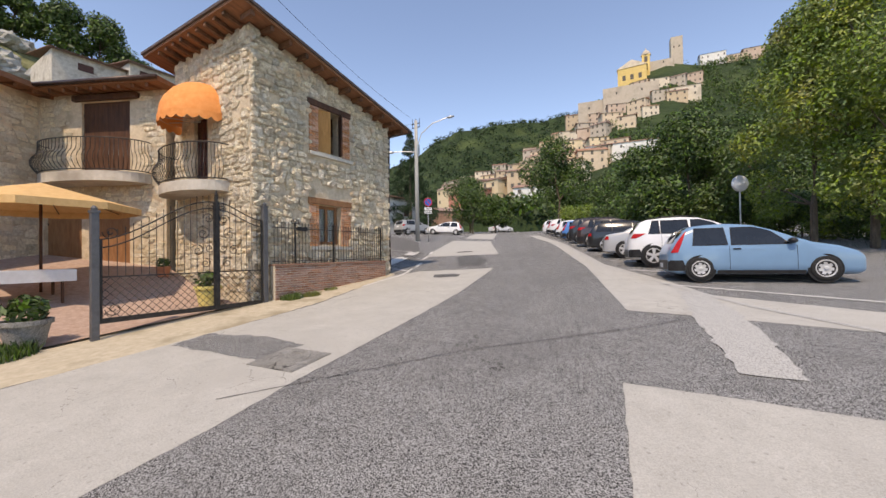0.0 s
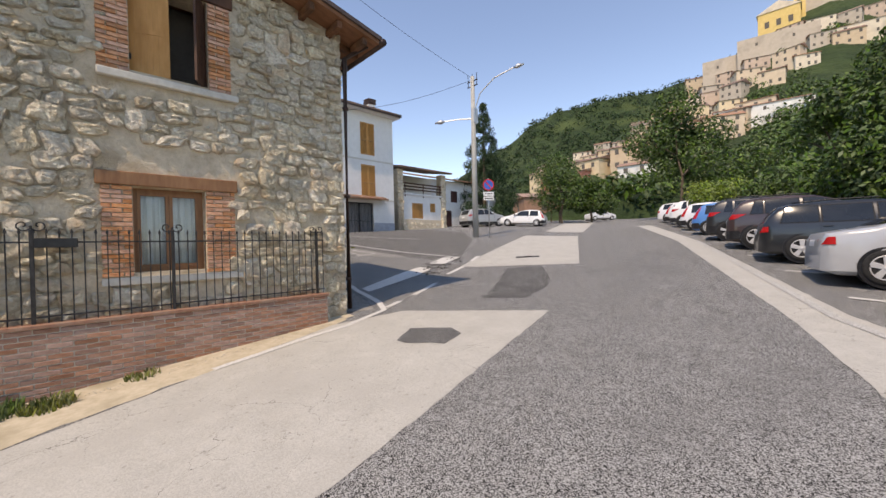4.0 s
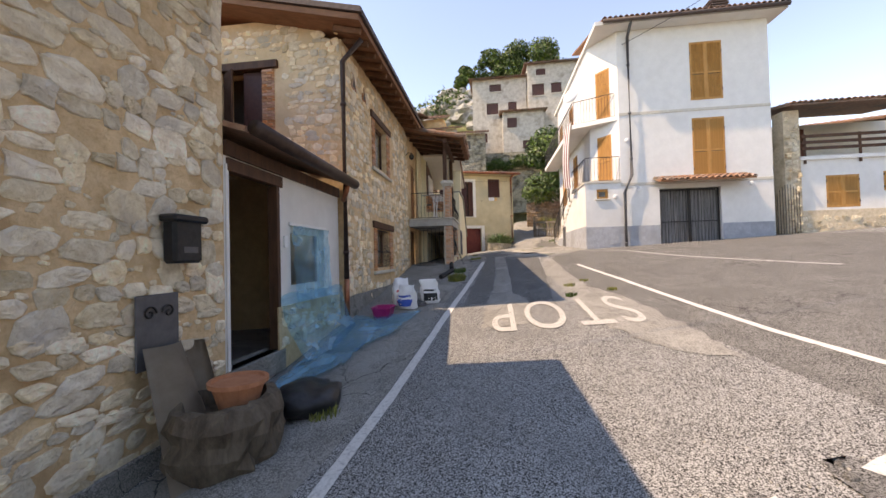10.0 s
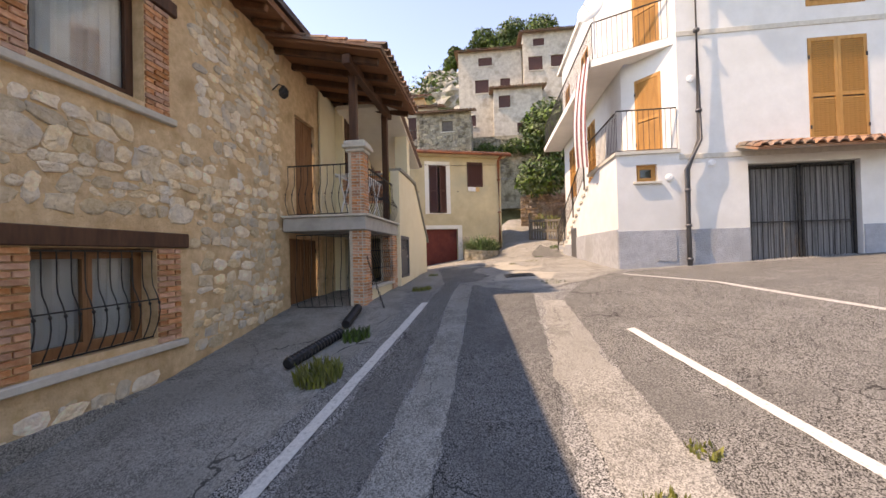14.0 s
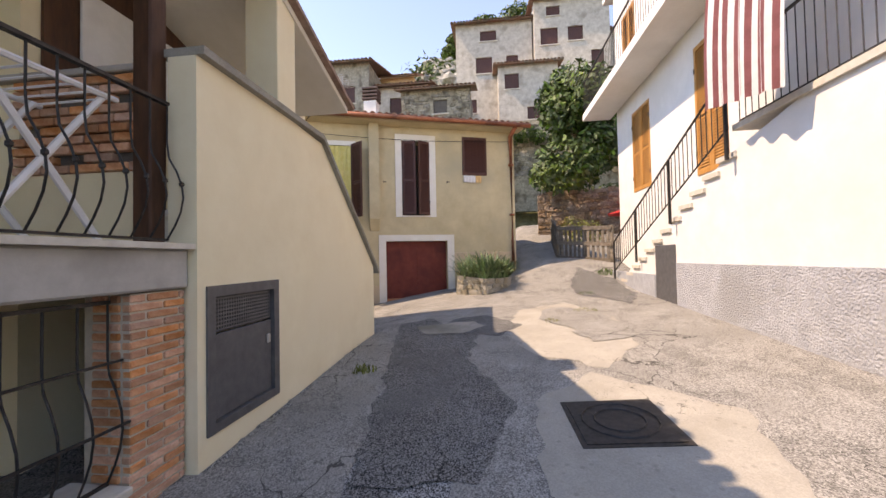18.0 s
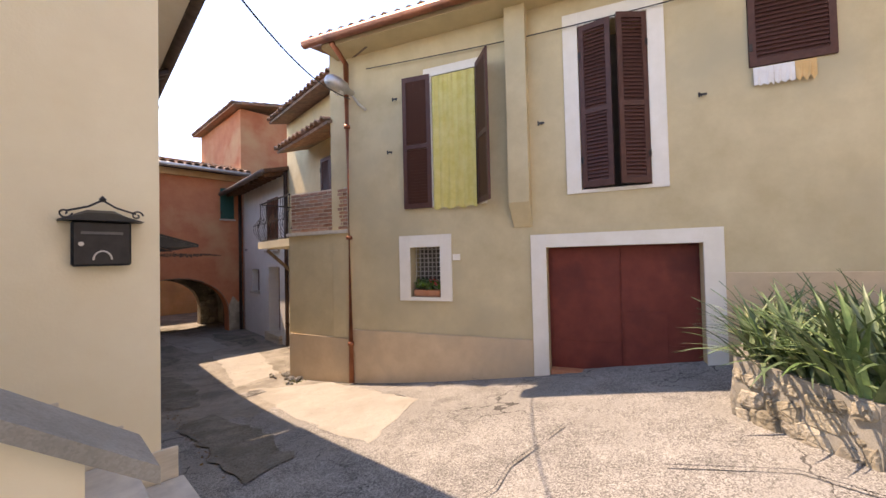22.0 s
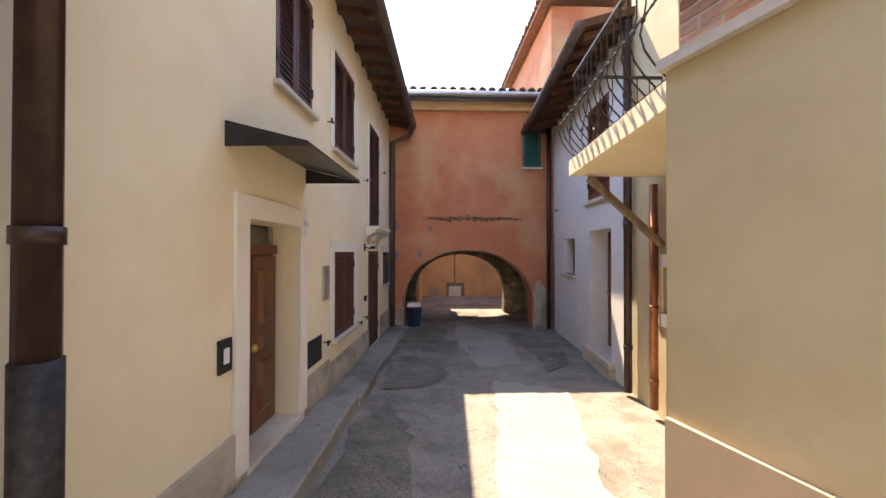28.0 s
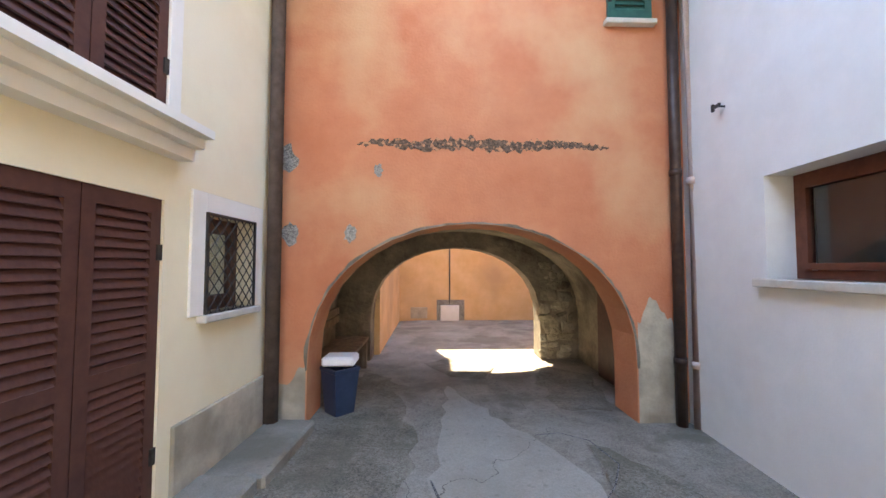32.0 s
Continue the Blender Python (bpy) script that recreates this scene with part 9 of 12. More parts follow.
for k, m_ in enumerate((cloth_white, cloth_white, cloth_tan)):
    bm = bmesh.new()
    for i in range(6):
        u = 4.98 + 0.2 * k + 0.033 * i
        quad(bm, B.p(u, 7.16 + 0.03 * math.sin(3 * i + k), 0.05 + 0.01 * math.sin(i * 2)), B.p(u + 0.033, 7.16 + 0.03 * math.sin(3 * i + 3 + k), 0.05 + 0.01 * math.sin(i * 2 + 2)), B.p(u + 0.033, 7.38, 0.04), B.p(u, 7.38, 0.04))
    part("cloth", bm, m_, cl2)

# iris bed
bedt = thing("flower_bed", (-34.6, 15.3, 3.5), "stone-edged bed of iris beside the garage", "flower bed")
bed = [(-34.75, 14.5), (-34.15, 15.3), (-35.1, 15.95), (-36.9, 16.15), (-36.4, 14.5)]
bm = bmesh.new()
for z in (3.2, 4.18):
    bm.faces.new([bm.verts.new((x, y, z + 0.06 * math.sin(x * 7))) for x, y in bed])
bmesh.ops.bridge_loops(bm, edges=bm.edges)
bw = part("kerb", bm, concrete_cast, bedt, "rough stone and mortar edge")
for (xa, ya), (xb, yb), sd in ((bed[0], bed[1], 61), (bed[1], bed[2], 62), (bed[4], bed[0], 63)):
    ff = Face(xa, ya, xb - xa, yb - ya)
    masonry(ff, bw, 0, math.hypot(xb - xa, yb - ya), 3.4, 4.16, stone_dry, sd, (0.12, 0.34), (0.1, 0.2), 0.03)
blade = []
for s in range(6):
    rr = random.Random(70 + s)
    bm = bmesh.new()
    bend, ln, wd = rr.uniform(0.2, 0.95), rr.uniform(0.65, 1.0), rr.uniform(0.026, 0.04)
    prev = None
    for k in range(7):
        q = k / 6
        w = wd * (1 - q ** 2.2) + 0.001
        y, z = bend * ln * q ** 2 * 0.8, ln * (q - 0.3 * bend * q ** 3)
        row = [bm.verts.new((-w, y, z)), bm.verts.new((0, y + 0.006, z)), bm.verts.new((w, y, z))]
        if prev:
            bm.faces.new((prev[0], prev[1], row[1], row[0]))
            bm.faces.new((prev[1], prev[2], row[2], row[1]))
        prev = row
    me = bpy.data.meshes.new("blade")
    bm.to_mesh(me)
    bm.free()
    me.materials.append(iris_leaf)
    blade.append(me)
iris = thing("iris_clump", (-34.6, 15.4, 4.0), "dense clump of sword-leaved iris with dry tips", "plant")
rr = random.Random(5)


def bed_spot():
    """A place for a root inside the bed, clear of its rim."""
    k = rr.choice((0, 0, 1, 1, 2, 3, 4))
    p = Vector(bed[k]).lerp(Vector(bed[(k + 1) % 5]), rr.random())
    mid = Vector((-35.4, 15.3))
    return mid + (p - mid) * 0.93 * rr.random() ** 0.5


fans = [(*bed_spot(), rr.uniform(0, 6.28)) for _ in range(36)]
for k in range(290):
    fx, fy, turn = fans[k % 36]
    y = fy
    way = turn + (0 if k % 2 else math.pi) + rr.uniform(-0.7, 0.7)
    m = Matrix.Translation((fx + rr.uniform(-0.07, 0.07), y + rr.uniform(-0.07, 0.07), 4.14)) @ Matrix.Rotation(way, 4, "Z") @ Matrix.Rotation(rr.uniform(-0.5, 0.05), 4, "X") @ Matrix.Diagonal((0.85, 1, rr.uniform(0.7, 1.1), 1))
    piece("blade", blade[rr.randrange(6)], m, iris)
# the shorter leaves that fill the clump
vs, fs = [], []
for k in range(620):
    x, y = bed_spot()
    m = Matrix.Translation((x, y, 4.14)) @ Matrix.Rotation(rr.uniform(0, 6.28), 4, "Z") @ Matrix.Rotation(rr.uniform(-0.6, 0.05), 4, "X") @ Matrix.Diagonal((0.8, 1, rr.uniform(0.45, 0.85), 1))
    src, n0 = blade[rr.randrange(6)], len(vs)
    vs += [tuple(m @ v.co) for v in src.vertices]
    fs += [tuple(i + n0 for i in p.vertices) for p in src.polygons]
raw_part("foliage", vs, fs, iris_leaf, iris)

# ---- terrace balcony, white alley house ----
BAL = Face(-34.06, 7.45, -0.08, -1.0, True)
railing("balcony_rail", BAL, 0.05, 1.9, 5.66, 6.55, -0.03, garden, iron, 0.13, 0.16, "bellied iron balcony rail")
railing("balcony_rail", Face(-34.2, 5.52, -1, 0, True), 0.05, 1.0, 5.66, 6.55, -0.03, garden, iron, 0.13, 0.16, "bellied iron balcony rail")
beam((-34.4, 5.6, 5.47), (-35.2, 5.6, 4.75), 0.07, 0.07, wood_grey, garden, "strut")
downpipe([WW.p(4.3, 7.6, 0.08), WW.p(4.3, 2.9, 0.08)], 0.05, pipe_brown, whalley, "dark iron downpipe")
downpipe([WW.p(4.95, 5.4, 0.08), WW.p(4.95, 2.95, 0.08)], 0.045, copper, whalley, "worn copper downpipe")
wd_ = block("door", WW, 2.64, 3.53, 3.09, 5.0, -0.34, -0.3, shutter_red, whalley, "dark brown boarded front door")
for k in range(8):
    block("board", WW, 2.66 + 0.108 * k, 2.762 + 0.108 * k, 3.1, 4.98, -0.3, -0.285, shutter_red, wd_, bev=0.004)
bm = bmesh.new()
lathe(bm, WW.p(2.8, 3.98, -0.285), [(0.012, 0), (0.012, 0.03), (0.03, 0.045), (0.03, 0.06), (0.01, 0.07)], 10, WW.n)
part("knob", bm, brass, wd_, "brass door knob")
# back of the niche coloured dark for the shade in it
block("window_back", WW, 4.95, 5.6, 3.95, 4.55, -0.39, -0.35, opening_shade, whalley, bev=0)
pot(*WW.p(5.3, 4.0, -0.2), 0.07, 0.12, terracotta, "small pot in the wall niche", leaf_dark, 41)
casement(WW, 0.97, 1.75, 4.22, 4.94, shutter_red, whalley, -0.2, 1, None, label="small brown timber window")
# dark sheet behind the pane, so the glass shows painted room shade
block("window_back", WW, 0.9, 1.8, 4.1, 5.05, -0.39, -0.34, opening_shade, whalley, bev=0)
block("sill", WW, 0.9, 1.82, 4.16, 4.22, -0.2, 0.06, stone_sill, whalley)
block("threshold", WW, 2.55, 3.62, 2.6, 3.085, -0.395, 0.07, travertine, whalley, "worn stone threshold", 0.01)
hold_back(WW, 2.1, 6.4, whalley)
hold_back(WW, 4.05, 6.2, whalley)
hold_back(WW, 0.6, 5.6, whalley)
shutters(WW, 6.4, 7.4, 6.0, 7.5, 0.02, shutter_brown, whalley, 2, each=False, label="closed dark brown shutter")
tiled_roof("canopy", WW.p(5.6, 7.75, 0.75), WW.d * 2.6, -WW.n * 0.8 + Vector((0, 0, 0.25)), roof_tile, whalley, label="small tile canopy over the terrace door")
tiled_roof("roof", WW.p(4.2, 8.9, 0.45), WW.d * 4.9, -WW.n * 4 + Vector((0, 0, 0.9)), roof_tile, whalley)
for k in range(11):
    u = 0.0 + 0.42 * k
    beam(WW.p(u, 7.68, -0.02), WW.p(u, 7.49, 0.62), 0.08, 0.1, wood_dark, roofw)

# ---- arch house details ----
bm = bmesh.new()
rr = random.Random(3)
n = 90
lo_, hi_ = [], []
for i in range(n + 1):
    u = 32.5 + 2.4 * i / n
    z = 5.45 + 0.014 * math.sin(i * 0.2) + rr.uniform(-0.014, 0.014)
    t = 0.06 * math.sin(math.pi * i / n) ** 0.5 * rr.uniform(0.45, 1.2) + 0.004
    lo_.append(ARC.p(u, z - t, 0.004))
    hi_.append(ARC.p(u, z + t, 0.004))
for i in range(n):
    quad(bm, lo_[i], lo_[i + 1], hi_[i + 1], hi_[i])
part("crack", bm, crack_dark, arch, "dark exposed stone band in the plaster")
for u, z, r in ((32.7, 5.2, 0.05), (32.45, 4.6, 0.07), (31.85, 5.3, 0.12), (31.9, 4.6, 0.09), (35.36, 3.25, 0.12)):
    bm = bmesh.new()
    bm.faces.new([bm.verts.new(ARC.p(u + r * rr.uniform(0.6, 1.1) * math.cos(a), z + 1.3 * r * rr.uniform(0.6, 1.1) * math.sin(a), 0.0045)) for a in [i * 0.419 for i in range(15)]])
    part("bare_patch", bm, concrete_old, arch, "patch of bare grey render")
# worn edge of the arch and grimy feet of the wall
edge = arch_outline(-33.6, 1.53, 3.35, 4.7, 60)
bm = bmesh.new()
prev = None
for i, (x, z) in enumerate(edge):
    dx, dz = x + 33.6, z - 3.2
    k = math.hypot(dx, dz)
    w = 0.008 + 0.022 * rr.random() + 0.03 * max(0.0, noise.noise(Vector((i * 0.25, 0, 0))))
    row = [bm.verts.new((x, 0.556, z)), bm.verts.new((x + dx / k * w, 0.556, z + dz / k * w))]
    if prev:
        bm.faces.new((prev[0], row[0], row[1], prev[1]))
    prev = row
part("worn_edge", bm, vault_plaster, arch, "dark crumbled edge of the arch")
for xa, xb, hgt in ((-35.6, -35.14, 1.7), (-32.06, -31.76, 0.9)):
    bm = bmesh.new()
    k = 30
    lo_ = [(xa + (xb - xa) * i / k, 2.5) for i in range(k + 1)]
    hi_ = [(x, 2.85 + hgt * (0.6 + 0.35 * noise.noise(Vector((x * 4, hgt, 0))) + 0.12 * noise.noise(Vector((x * 17, hgt, 3))))) for x, _ in lo_]
    for i in range(k):
        quad(bm, *[(x, 0.5555, z) for x, z in (lo_[i], lo_[i + 1], hi_[i + 1], hi_[i])])
    part("grime", bm, stain_plinth, arch, "grimy plaster at the wall foot")
# rubble at the terrace corner
rb = thing("rubble", (-34.0, 7.35, 3.0), "small heap of rubble at the wall corner", "rubble")
for k in range(26):
    x, y, r0 = -34.0 + rr.gauss(0, 0.12), 7.5 + rr.gauss(0, 0.3), rr.uniform(0.04, 0.12)
    vs, fs = STONES[rr.randrange(24)]
    raw_part("stone", [(x + r0 * v[0], y + r0 * v[2], ground(x, y) + 0.02 + r0 * 0.5 * v[1]) for v in vs], fs, concrete_old, rb)
downpipe([(-35.72, 0.72, 5.6), (-35.72, 0.72, 2.8)], 0.04, plastic_white, arch, "white plastic downpipe")
downpipe([(-35.5, 1.0, 8.2), (-35.6, 0.68, 7.9), (-35.62, 0.68, 2.8)], 0.045, pipe_pink, arch, "faded pink plastic downpipe")
bin_ = thing("waste_bin", (-32.25, 0.35, 2.85), "dark blue plastic bin with a white tub on top", "bin")
bm = bmesh.new()
lathe(bm, (-32.3, 0.25, 2.85), [(0.14, 0), (0.19, 0.42), (0.2, 0.43), (0.2, 0.46), (0.17, 0.46), (0.16, 0.3)], 4)
part("bin", bm, surf("bin_blue", (0.02, 0.035, 0.07), (0.03, 0.05, 0.1), 6, 0.4, 0.1), bin_)
bm = bmesh.new()
box(bm, -32.46, -32.14, 0.1, 0.36, 3.33, 3.42)
part("tub", soften(bm, 0.02), plastic_white, bin_)
bench = thing("bench", (-32.0, -0.8, 2.85), "weathered wooden bench inside the passage", "bench")
for z, x0, x1 in ((3.25, -32.3, -31.85), (3.5, -31.87, -31.83), (3.62, -31.87, -31.83)):
    bm = bmesh.new()
    box(bm, x0, x1, -1.5, -0.2, z, z + (0.04 if z < 3.3 else 0.09))
    part("plank", bm, wood_grey, bench)
for y in (-1.5, -0.4):
    bm = bmesh.new()
    box(bm, -32.28, -31.85, y, y + 0.06, 2.84, 3.25)
    part("leg", bm, wood_grey, bench)
YB = Face(0, -6.3, -1, 0)
block("meter_box", YB, 33.45, 33.95, 2.6, 3.25, 0.0, 0.12, plastic_white, arch, "white utility box on the courtyard wall")
block("render_patch", YB, 33.35, 34.1, 2.45, 3.4, 0.0, 0.02, concrete_old, arch, bev=0)
block("vent_plate", YB, 32.65, 33.1, 2.9, 3.2, 0.0, 0.02, stain_plinth, arch, bev=0)
block("damp_band", YB, 31.2, 36.5, 2.3, 2.72, 0.0, 0.015, stain_plinth, arch, "dark damp wall foot", 0)
bm = bmesh.new()
tube(bm, [YB.p(33.7, 3.25, 0.03), YB.p(33.7, 6.5, 0.03)], 0.02, 6)
part("conduit", bm, iron_grey, arch)
bm = bmesh.new()
box(bm, -35.52, -35.44, -1.0, -0.33, 2.8, 4.2)
part("passage_door", bm, shutter_brown, arch, "dark door inside the passage")
masonry(Face(-34.9, -1.9, -1, 0), wr, 0.0, 0.55, 2.85, 4.4, stone_dry, 88, (0.12, 0.3), (0.1, 0.2), 0.03)

# ---- white house on the square: details ----
gg = thing("garage_gate", (-27.2, 22.9, 3.6), "black iron garage gate with a dark curtain behind", "gate")
for a, b in ((21.72, 22.88), (22.9, 24.04)):
    bm = bmesh.new()
    for q in ((a, a + 0.05, 3.62, 5.98), (b - 0.05, b, 3.62, 5.98), (a, b, 3.62, 3.67), (a, b, 5.93, 5.98), (a, b, 4.6, 4.63)):
        EW.box(bm, *q, -0.16, -0.12)
    gl = part("leaf", bm, iron, gg)
    for k in range(9):
        bm = bmesh.new()
        u = a + 0.1 + k * (b - a - 0.2) / 8
        tube(bm, [EW.p(u, 3.65, -0.14), EW.p(u, 5.95, -0.14)], 0.009, 5)
        part("bar", bm, iron, gl)
bm = bmesh.new()
for i in range(40):
    u, v = 21.7 + 0.059 * i, 21.7 + 0.059 * (i + 1)
    quad(bm, EW.p(u, 3.7, -0.24 + 0.03 * math.sin(i * 1.3)), EW.p(v, 3.7, -0.24 + 0.03 * math.sin(i * 1.3 + 1.3)), EW.p(v, 5.9, -0.24 + 0.03 * math.sin(i * 1.3 + 1.3)), EW.p(u, 5.9, -0.24 + 0.03 * math.sin(i * 1.3)))
part("curtain", bm, cloth_dark, gg, "dark streaked curtain", True)
casement(EW, 19.2, 19.68, 5.68, 6.1, wood_orange, white, -0.1, 1)
block("sill", EW, 19.12, 19.76, 5.62, 5.68, -0.05, 0.07, stone_sill, white)
block("meter_door", EW, 19.6, 20.05, 3.75, 4.35, 0.031, 0.045, grey_plaster, white, "grey meter door", 0.004)
for u, z in ((20.9, 6.05), (25.2, 6.05), (19.95, 5.75), (20.5, 8.1)):
    bm = bmesh.new()
    lathe(bm, EW.p(u, z, 0.0), [(0.09, 0), (0.09, 0.03), (0.05, 0.06)], 12, EW.n)
    part("vent_cap", bm, plastic_white, white)
SBD = block("stair_door", SB, -32.42, -31.58, 3.6, 4.88, 0.0, 0.022, iron_grey, white, "dark grey metal door under the stair", 0.01)
rail_s = None
for drop, rad in ((0.0, 0.02), (0.75, 0.014)):
    bm = bmesh.new()
    tube(bm, [(x, 18.62, 5.05 + 0.425 * (x + 34.65) - drop) for x in (-34.65, -32.7, -31.2, -29.75)], rad, 6)
    rail_s = part("stair_rail", bm, iron, rail_s or white, "black iron stair rail") if not rail_s else (part("bottom_rail", bm, iron, rail_s), rail_s)[1]
for k in range(35):
    x = -34.6 + 0.14 * k
    bm = bmesh.new()
    z = 5.05 + 0.425 * (x + 34.65)
    tube(bm, [(x, 18.62, z - 0.75), (x, 18.62, z)], 0.008, 5)
    part("baluster", bm, iron, rail_s)
for x in (-34.65, -33.15, -31.5, -29.8):
    bm = bmesh.new()
    z = 5.05 + 0.425 * (x + 34.65)
    box(bm, x - 0.02, x + 0.02, 18.6, 18.64, z - 1.15, z)
    part("post", bm, iron, rail_s)
blind = thing("striped_awning", (-29.5, 18.4, 9.2), "striped maroon and white sun blind hung from the balcony", "awning")
for i in range(22):
    bm = bmesh.new()
    for j in range(8):
        def bp(a, b):
            x = -27.95 - 1.45 * a - 0.55 * b
            return (x, 18.42 - 0.1 * math.sin(math.pi * b) + 0.035 * math.sin(a * 26 + b), 9.35 - 2.95 * b + 0.3 * b * a)
        a0, a1, b0, b1 = i / 22, (i + 1) / 22, j / 8, (j + 1) / 8
        quad(bm, bp(a0, b0), bp(a1, b0), bp(a1, b1), bp(a0, b1))
    part("stripe", bm, cloth_maroon if i % 2 else cloth_white, blind)
dish = thing("satellite_dish", (-27.6, 19.0, 10.3), "white satellite dish on the balcony corner", "dish")
bm = bmesh.new()
lathe(bm, (-27.9, 18.5, 10.4), [(0.02, 0.0), (0.15, 0.02), (0.28, 0.07), (0.36, 0.13), (0.36, 0.14)], 18, (0.7, -0.6, 0.3))
part("dish", bm, plastic_white, dish, smooth=True)
bm = bmesh.new()
tube(bm, [(-27.95, 18.55, 9.3), (-27.95, 18.55, 10.4)], 0.02, 6)
tube(bm, [(-27.9, 18.5, 10.3), (-27.6, 18.2, 10.5)], 0.012, 6)
part("mast", bm, steel, dish)
chimney(-28.5, 24.9, 13.2, 0.8, 0.6, white_plaster, white)
rt = thing("clothes_rack", (-36.9, 18.4, 10.2), "wire clothes rack hooked on the balcony rail", "rack")
for k in range(7):
    bm = bmesh.new()
    tube(bm, [(-36.9, 18.4 - 0.08 * k, 10.15 + 0.02 * k), (-35.9, 18.4 - 0.08 * k, 10.15 + 0.02 * k)], 0.008, 4)
    part("wire", bm, steel, rt)


def antenna(x, y, z, h, parent):
    """A mast with a ladder of short rods."""
    bm = bmesh.new()
    tube(bm, [(x, y, z), (x, y, z + h)], 0.018, 6)
    tube(bm, [(x - 0.5, y, z + h * 0.9), (x + 0.5, y, z + h * 0.9)], 0.01, 5)
    for k in range(8):
        q = x - 0.48 + 0.137 * k
        tube(bm, [(q, y - 0.22, z + h * 0.9), (q, y + 0.22, z + h * 0.9)], 0.006, 4)
    part("antenna", bm, steel, parent)


antenna(-31.5, 20.5, 12.9, 2.2, white)
p0 = B.p(1.2, 0, -1.5)
antenna(p0.x, p0.y, 9.2, 1.8, beige)


# ---- lamp pole and sign ----
PZ = ground(-18.1, 25.5)
pole = thing("lamp_pole", (-18.1, 25.5, PZ), "tall concrete pole with two street lamps", "lamp post")
bm = bmesh.new()
tube(bm, [(-18.1, 25.5, PZ - 0.2), (-18.1, 25.5, PZ + 5), (-18.1, 25.5, 13.0)], [0.19, 0.155, 0.12], 12)
part("pole", bm, concrete_road, pole, smooth=True)
bm = bmesh.new()
tube(bm, [(-18.1, 25.5, 10.4), (-18.9, 24.95, 10.45), (-19.6, 24.5, 10.4)], 0.035, 8)
part("arm", bm, steel, pole)
bm = bmesh.new()
tube(bm, [(-18.1, 25.5, 10.6), (-17.7, 25.7, 11.9), (-16.9, 26.1, 12.7), (-15.8, 26.6, 13.1)], 0.04, 8)
part("arm", bm, steel, pole)
for a, b in (((-19.6, 24.5, 10.4), (-20.1, 24.15, 10.35)), ((-15.8, 26.6, 13.1), (-15.25, 26.85, 13.2))):
    bm = bmesh.new()
    tube(bm, [a, Vector(a).lerp(Vector(b), 0.4), b], [0.05, 0.13, 0.05], 10)
    part("lamp_head", bm, steel, pole, "grey street lamp head", True)
bm = bmesh.new()
for z in (12.4, 12.7):
    box(bm, -18.5, -17.7, 25.47, 25.53, z, z + 0.05)
for x in (-18.45, -18.1, -17.75):
    tube(bm, [(x, 25.5, 12.4), (x, 25.5, 13.15)], 0.02, 5)
part("crossarm", bm, iron, pole)
bm = bmesh.new()
box(bm, -17.95, -17.85, 25.35, 25.65, 10.1, 11.0)
part("bracket_box", bm, steel, pole)
sgz = ground(-17.1, 25.6)
sgn = thing("road_sign", (-17.1, 25.6, sgz), "round blue and red no-parking sign on a grey post", "sign")
bm = bmesh.new()
tube(bm, [(-17.1, 25.6, sgz - 0.1), (-17.1, 25.6, 6.6)], 0.035, 10)
part("post", bm, steel, sgn, smooth=True)
SG = Face(-17.05, 25.52, 0.55, 0.835)


def disc(bm, r0, r1, n):
    a = [(bm.verts.new(SG.p(r0 * math.cos(k * 0.2618), 6.2 + r0 * math.sin(k * 0.2618), n)), bm.verts.new(SG.p(r1 * math.cos(k * 0.2618), 6.2 + r1 * math.sin(k * 0.2618), n))) for k in range(24)]
    for k in range(24):
        bm.faces.new((a[k][0], a[(k + 1) % 24][0], a[(k + 1) % 24][1], a[k][1]))


bm = bmesh.new()
disc(bm, 0.001, 0.35, 0.03)
disc(bm, 0.001, 0.35, 0.015)
part("disc", bm, sign_blue, sgn)
bm = bmesh.new()
disc(bm, 0.285, 0.35, 0.034)
c, s = math.cos(2.356), math.sin(2.356)
quad(bm, SG.p(0.3 * c - 0.035 * s, 6.2 + 0.3 * s + 0.035 * c, 0.034), SG.p(-0.3 * c - 0.035 * s, 6.2 - 0.3 * s + 0.035 * c, 0.034), SG.p(-0.3 * c + 0.035 * s, 6.2 - 0.3 * s - 0.035 * c, 0.034), SG.p(0.3 * c + 0.035 * s, 6.2 + 0.3 * s - 0.035 * c, 0.034))
part("red_ring", bm, sign_red, sgn)
for z0, z1 in ((5.55, 5.78), (5.28, 5.5)):
    pl_ = block("plate", SG, -0.32, 0.32, z0, z1, 0.015, 0.03, plastic_white, sgn, "white plate under the sign", 0)
    for k, (a, b) in enumerate(((-0.22, -0.14), (-0.08, 0.1), (0.15, 0.22)) if z0 > 5.5 else ((-0.25, 0.25),)):
        block("print", SG, a, b, z0 + 0.08, z1 - 0.08, 0.031, 0.034, black_plastic, pl_, bev=0)
cab2 = thing("overhead_wire", (-18.1, 25.5, 12.8), "overhead wire from the pole to the houses", "cable")
bm = bmesh.new()
tube(bm, [Vector((-18.1, 25.5, 12.8)).lerp(Vector((-27.3, 20.3, 12.2)), k / 12) - Vector((0, 0, 0.5 * math.sin(math.pi * k / 12))) for k in range(13)], 0.012, 4)
tube(bm, [Vector((-18.1, 25.5, 12.9)).lerp(Vector((-13.0, 5.0, 13.5)), k / 12) - Vector((0, 0, 0.6 * math.sin(math.pi * k / 12))) for k in range(13)], 0.012, 4)
part("wire", bm, black_plastic, cab2)


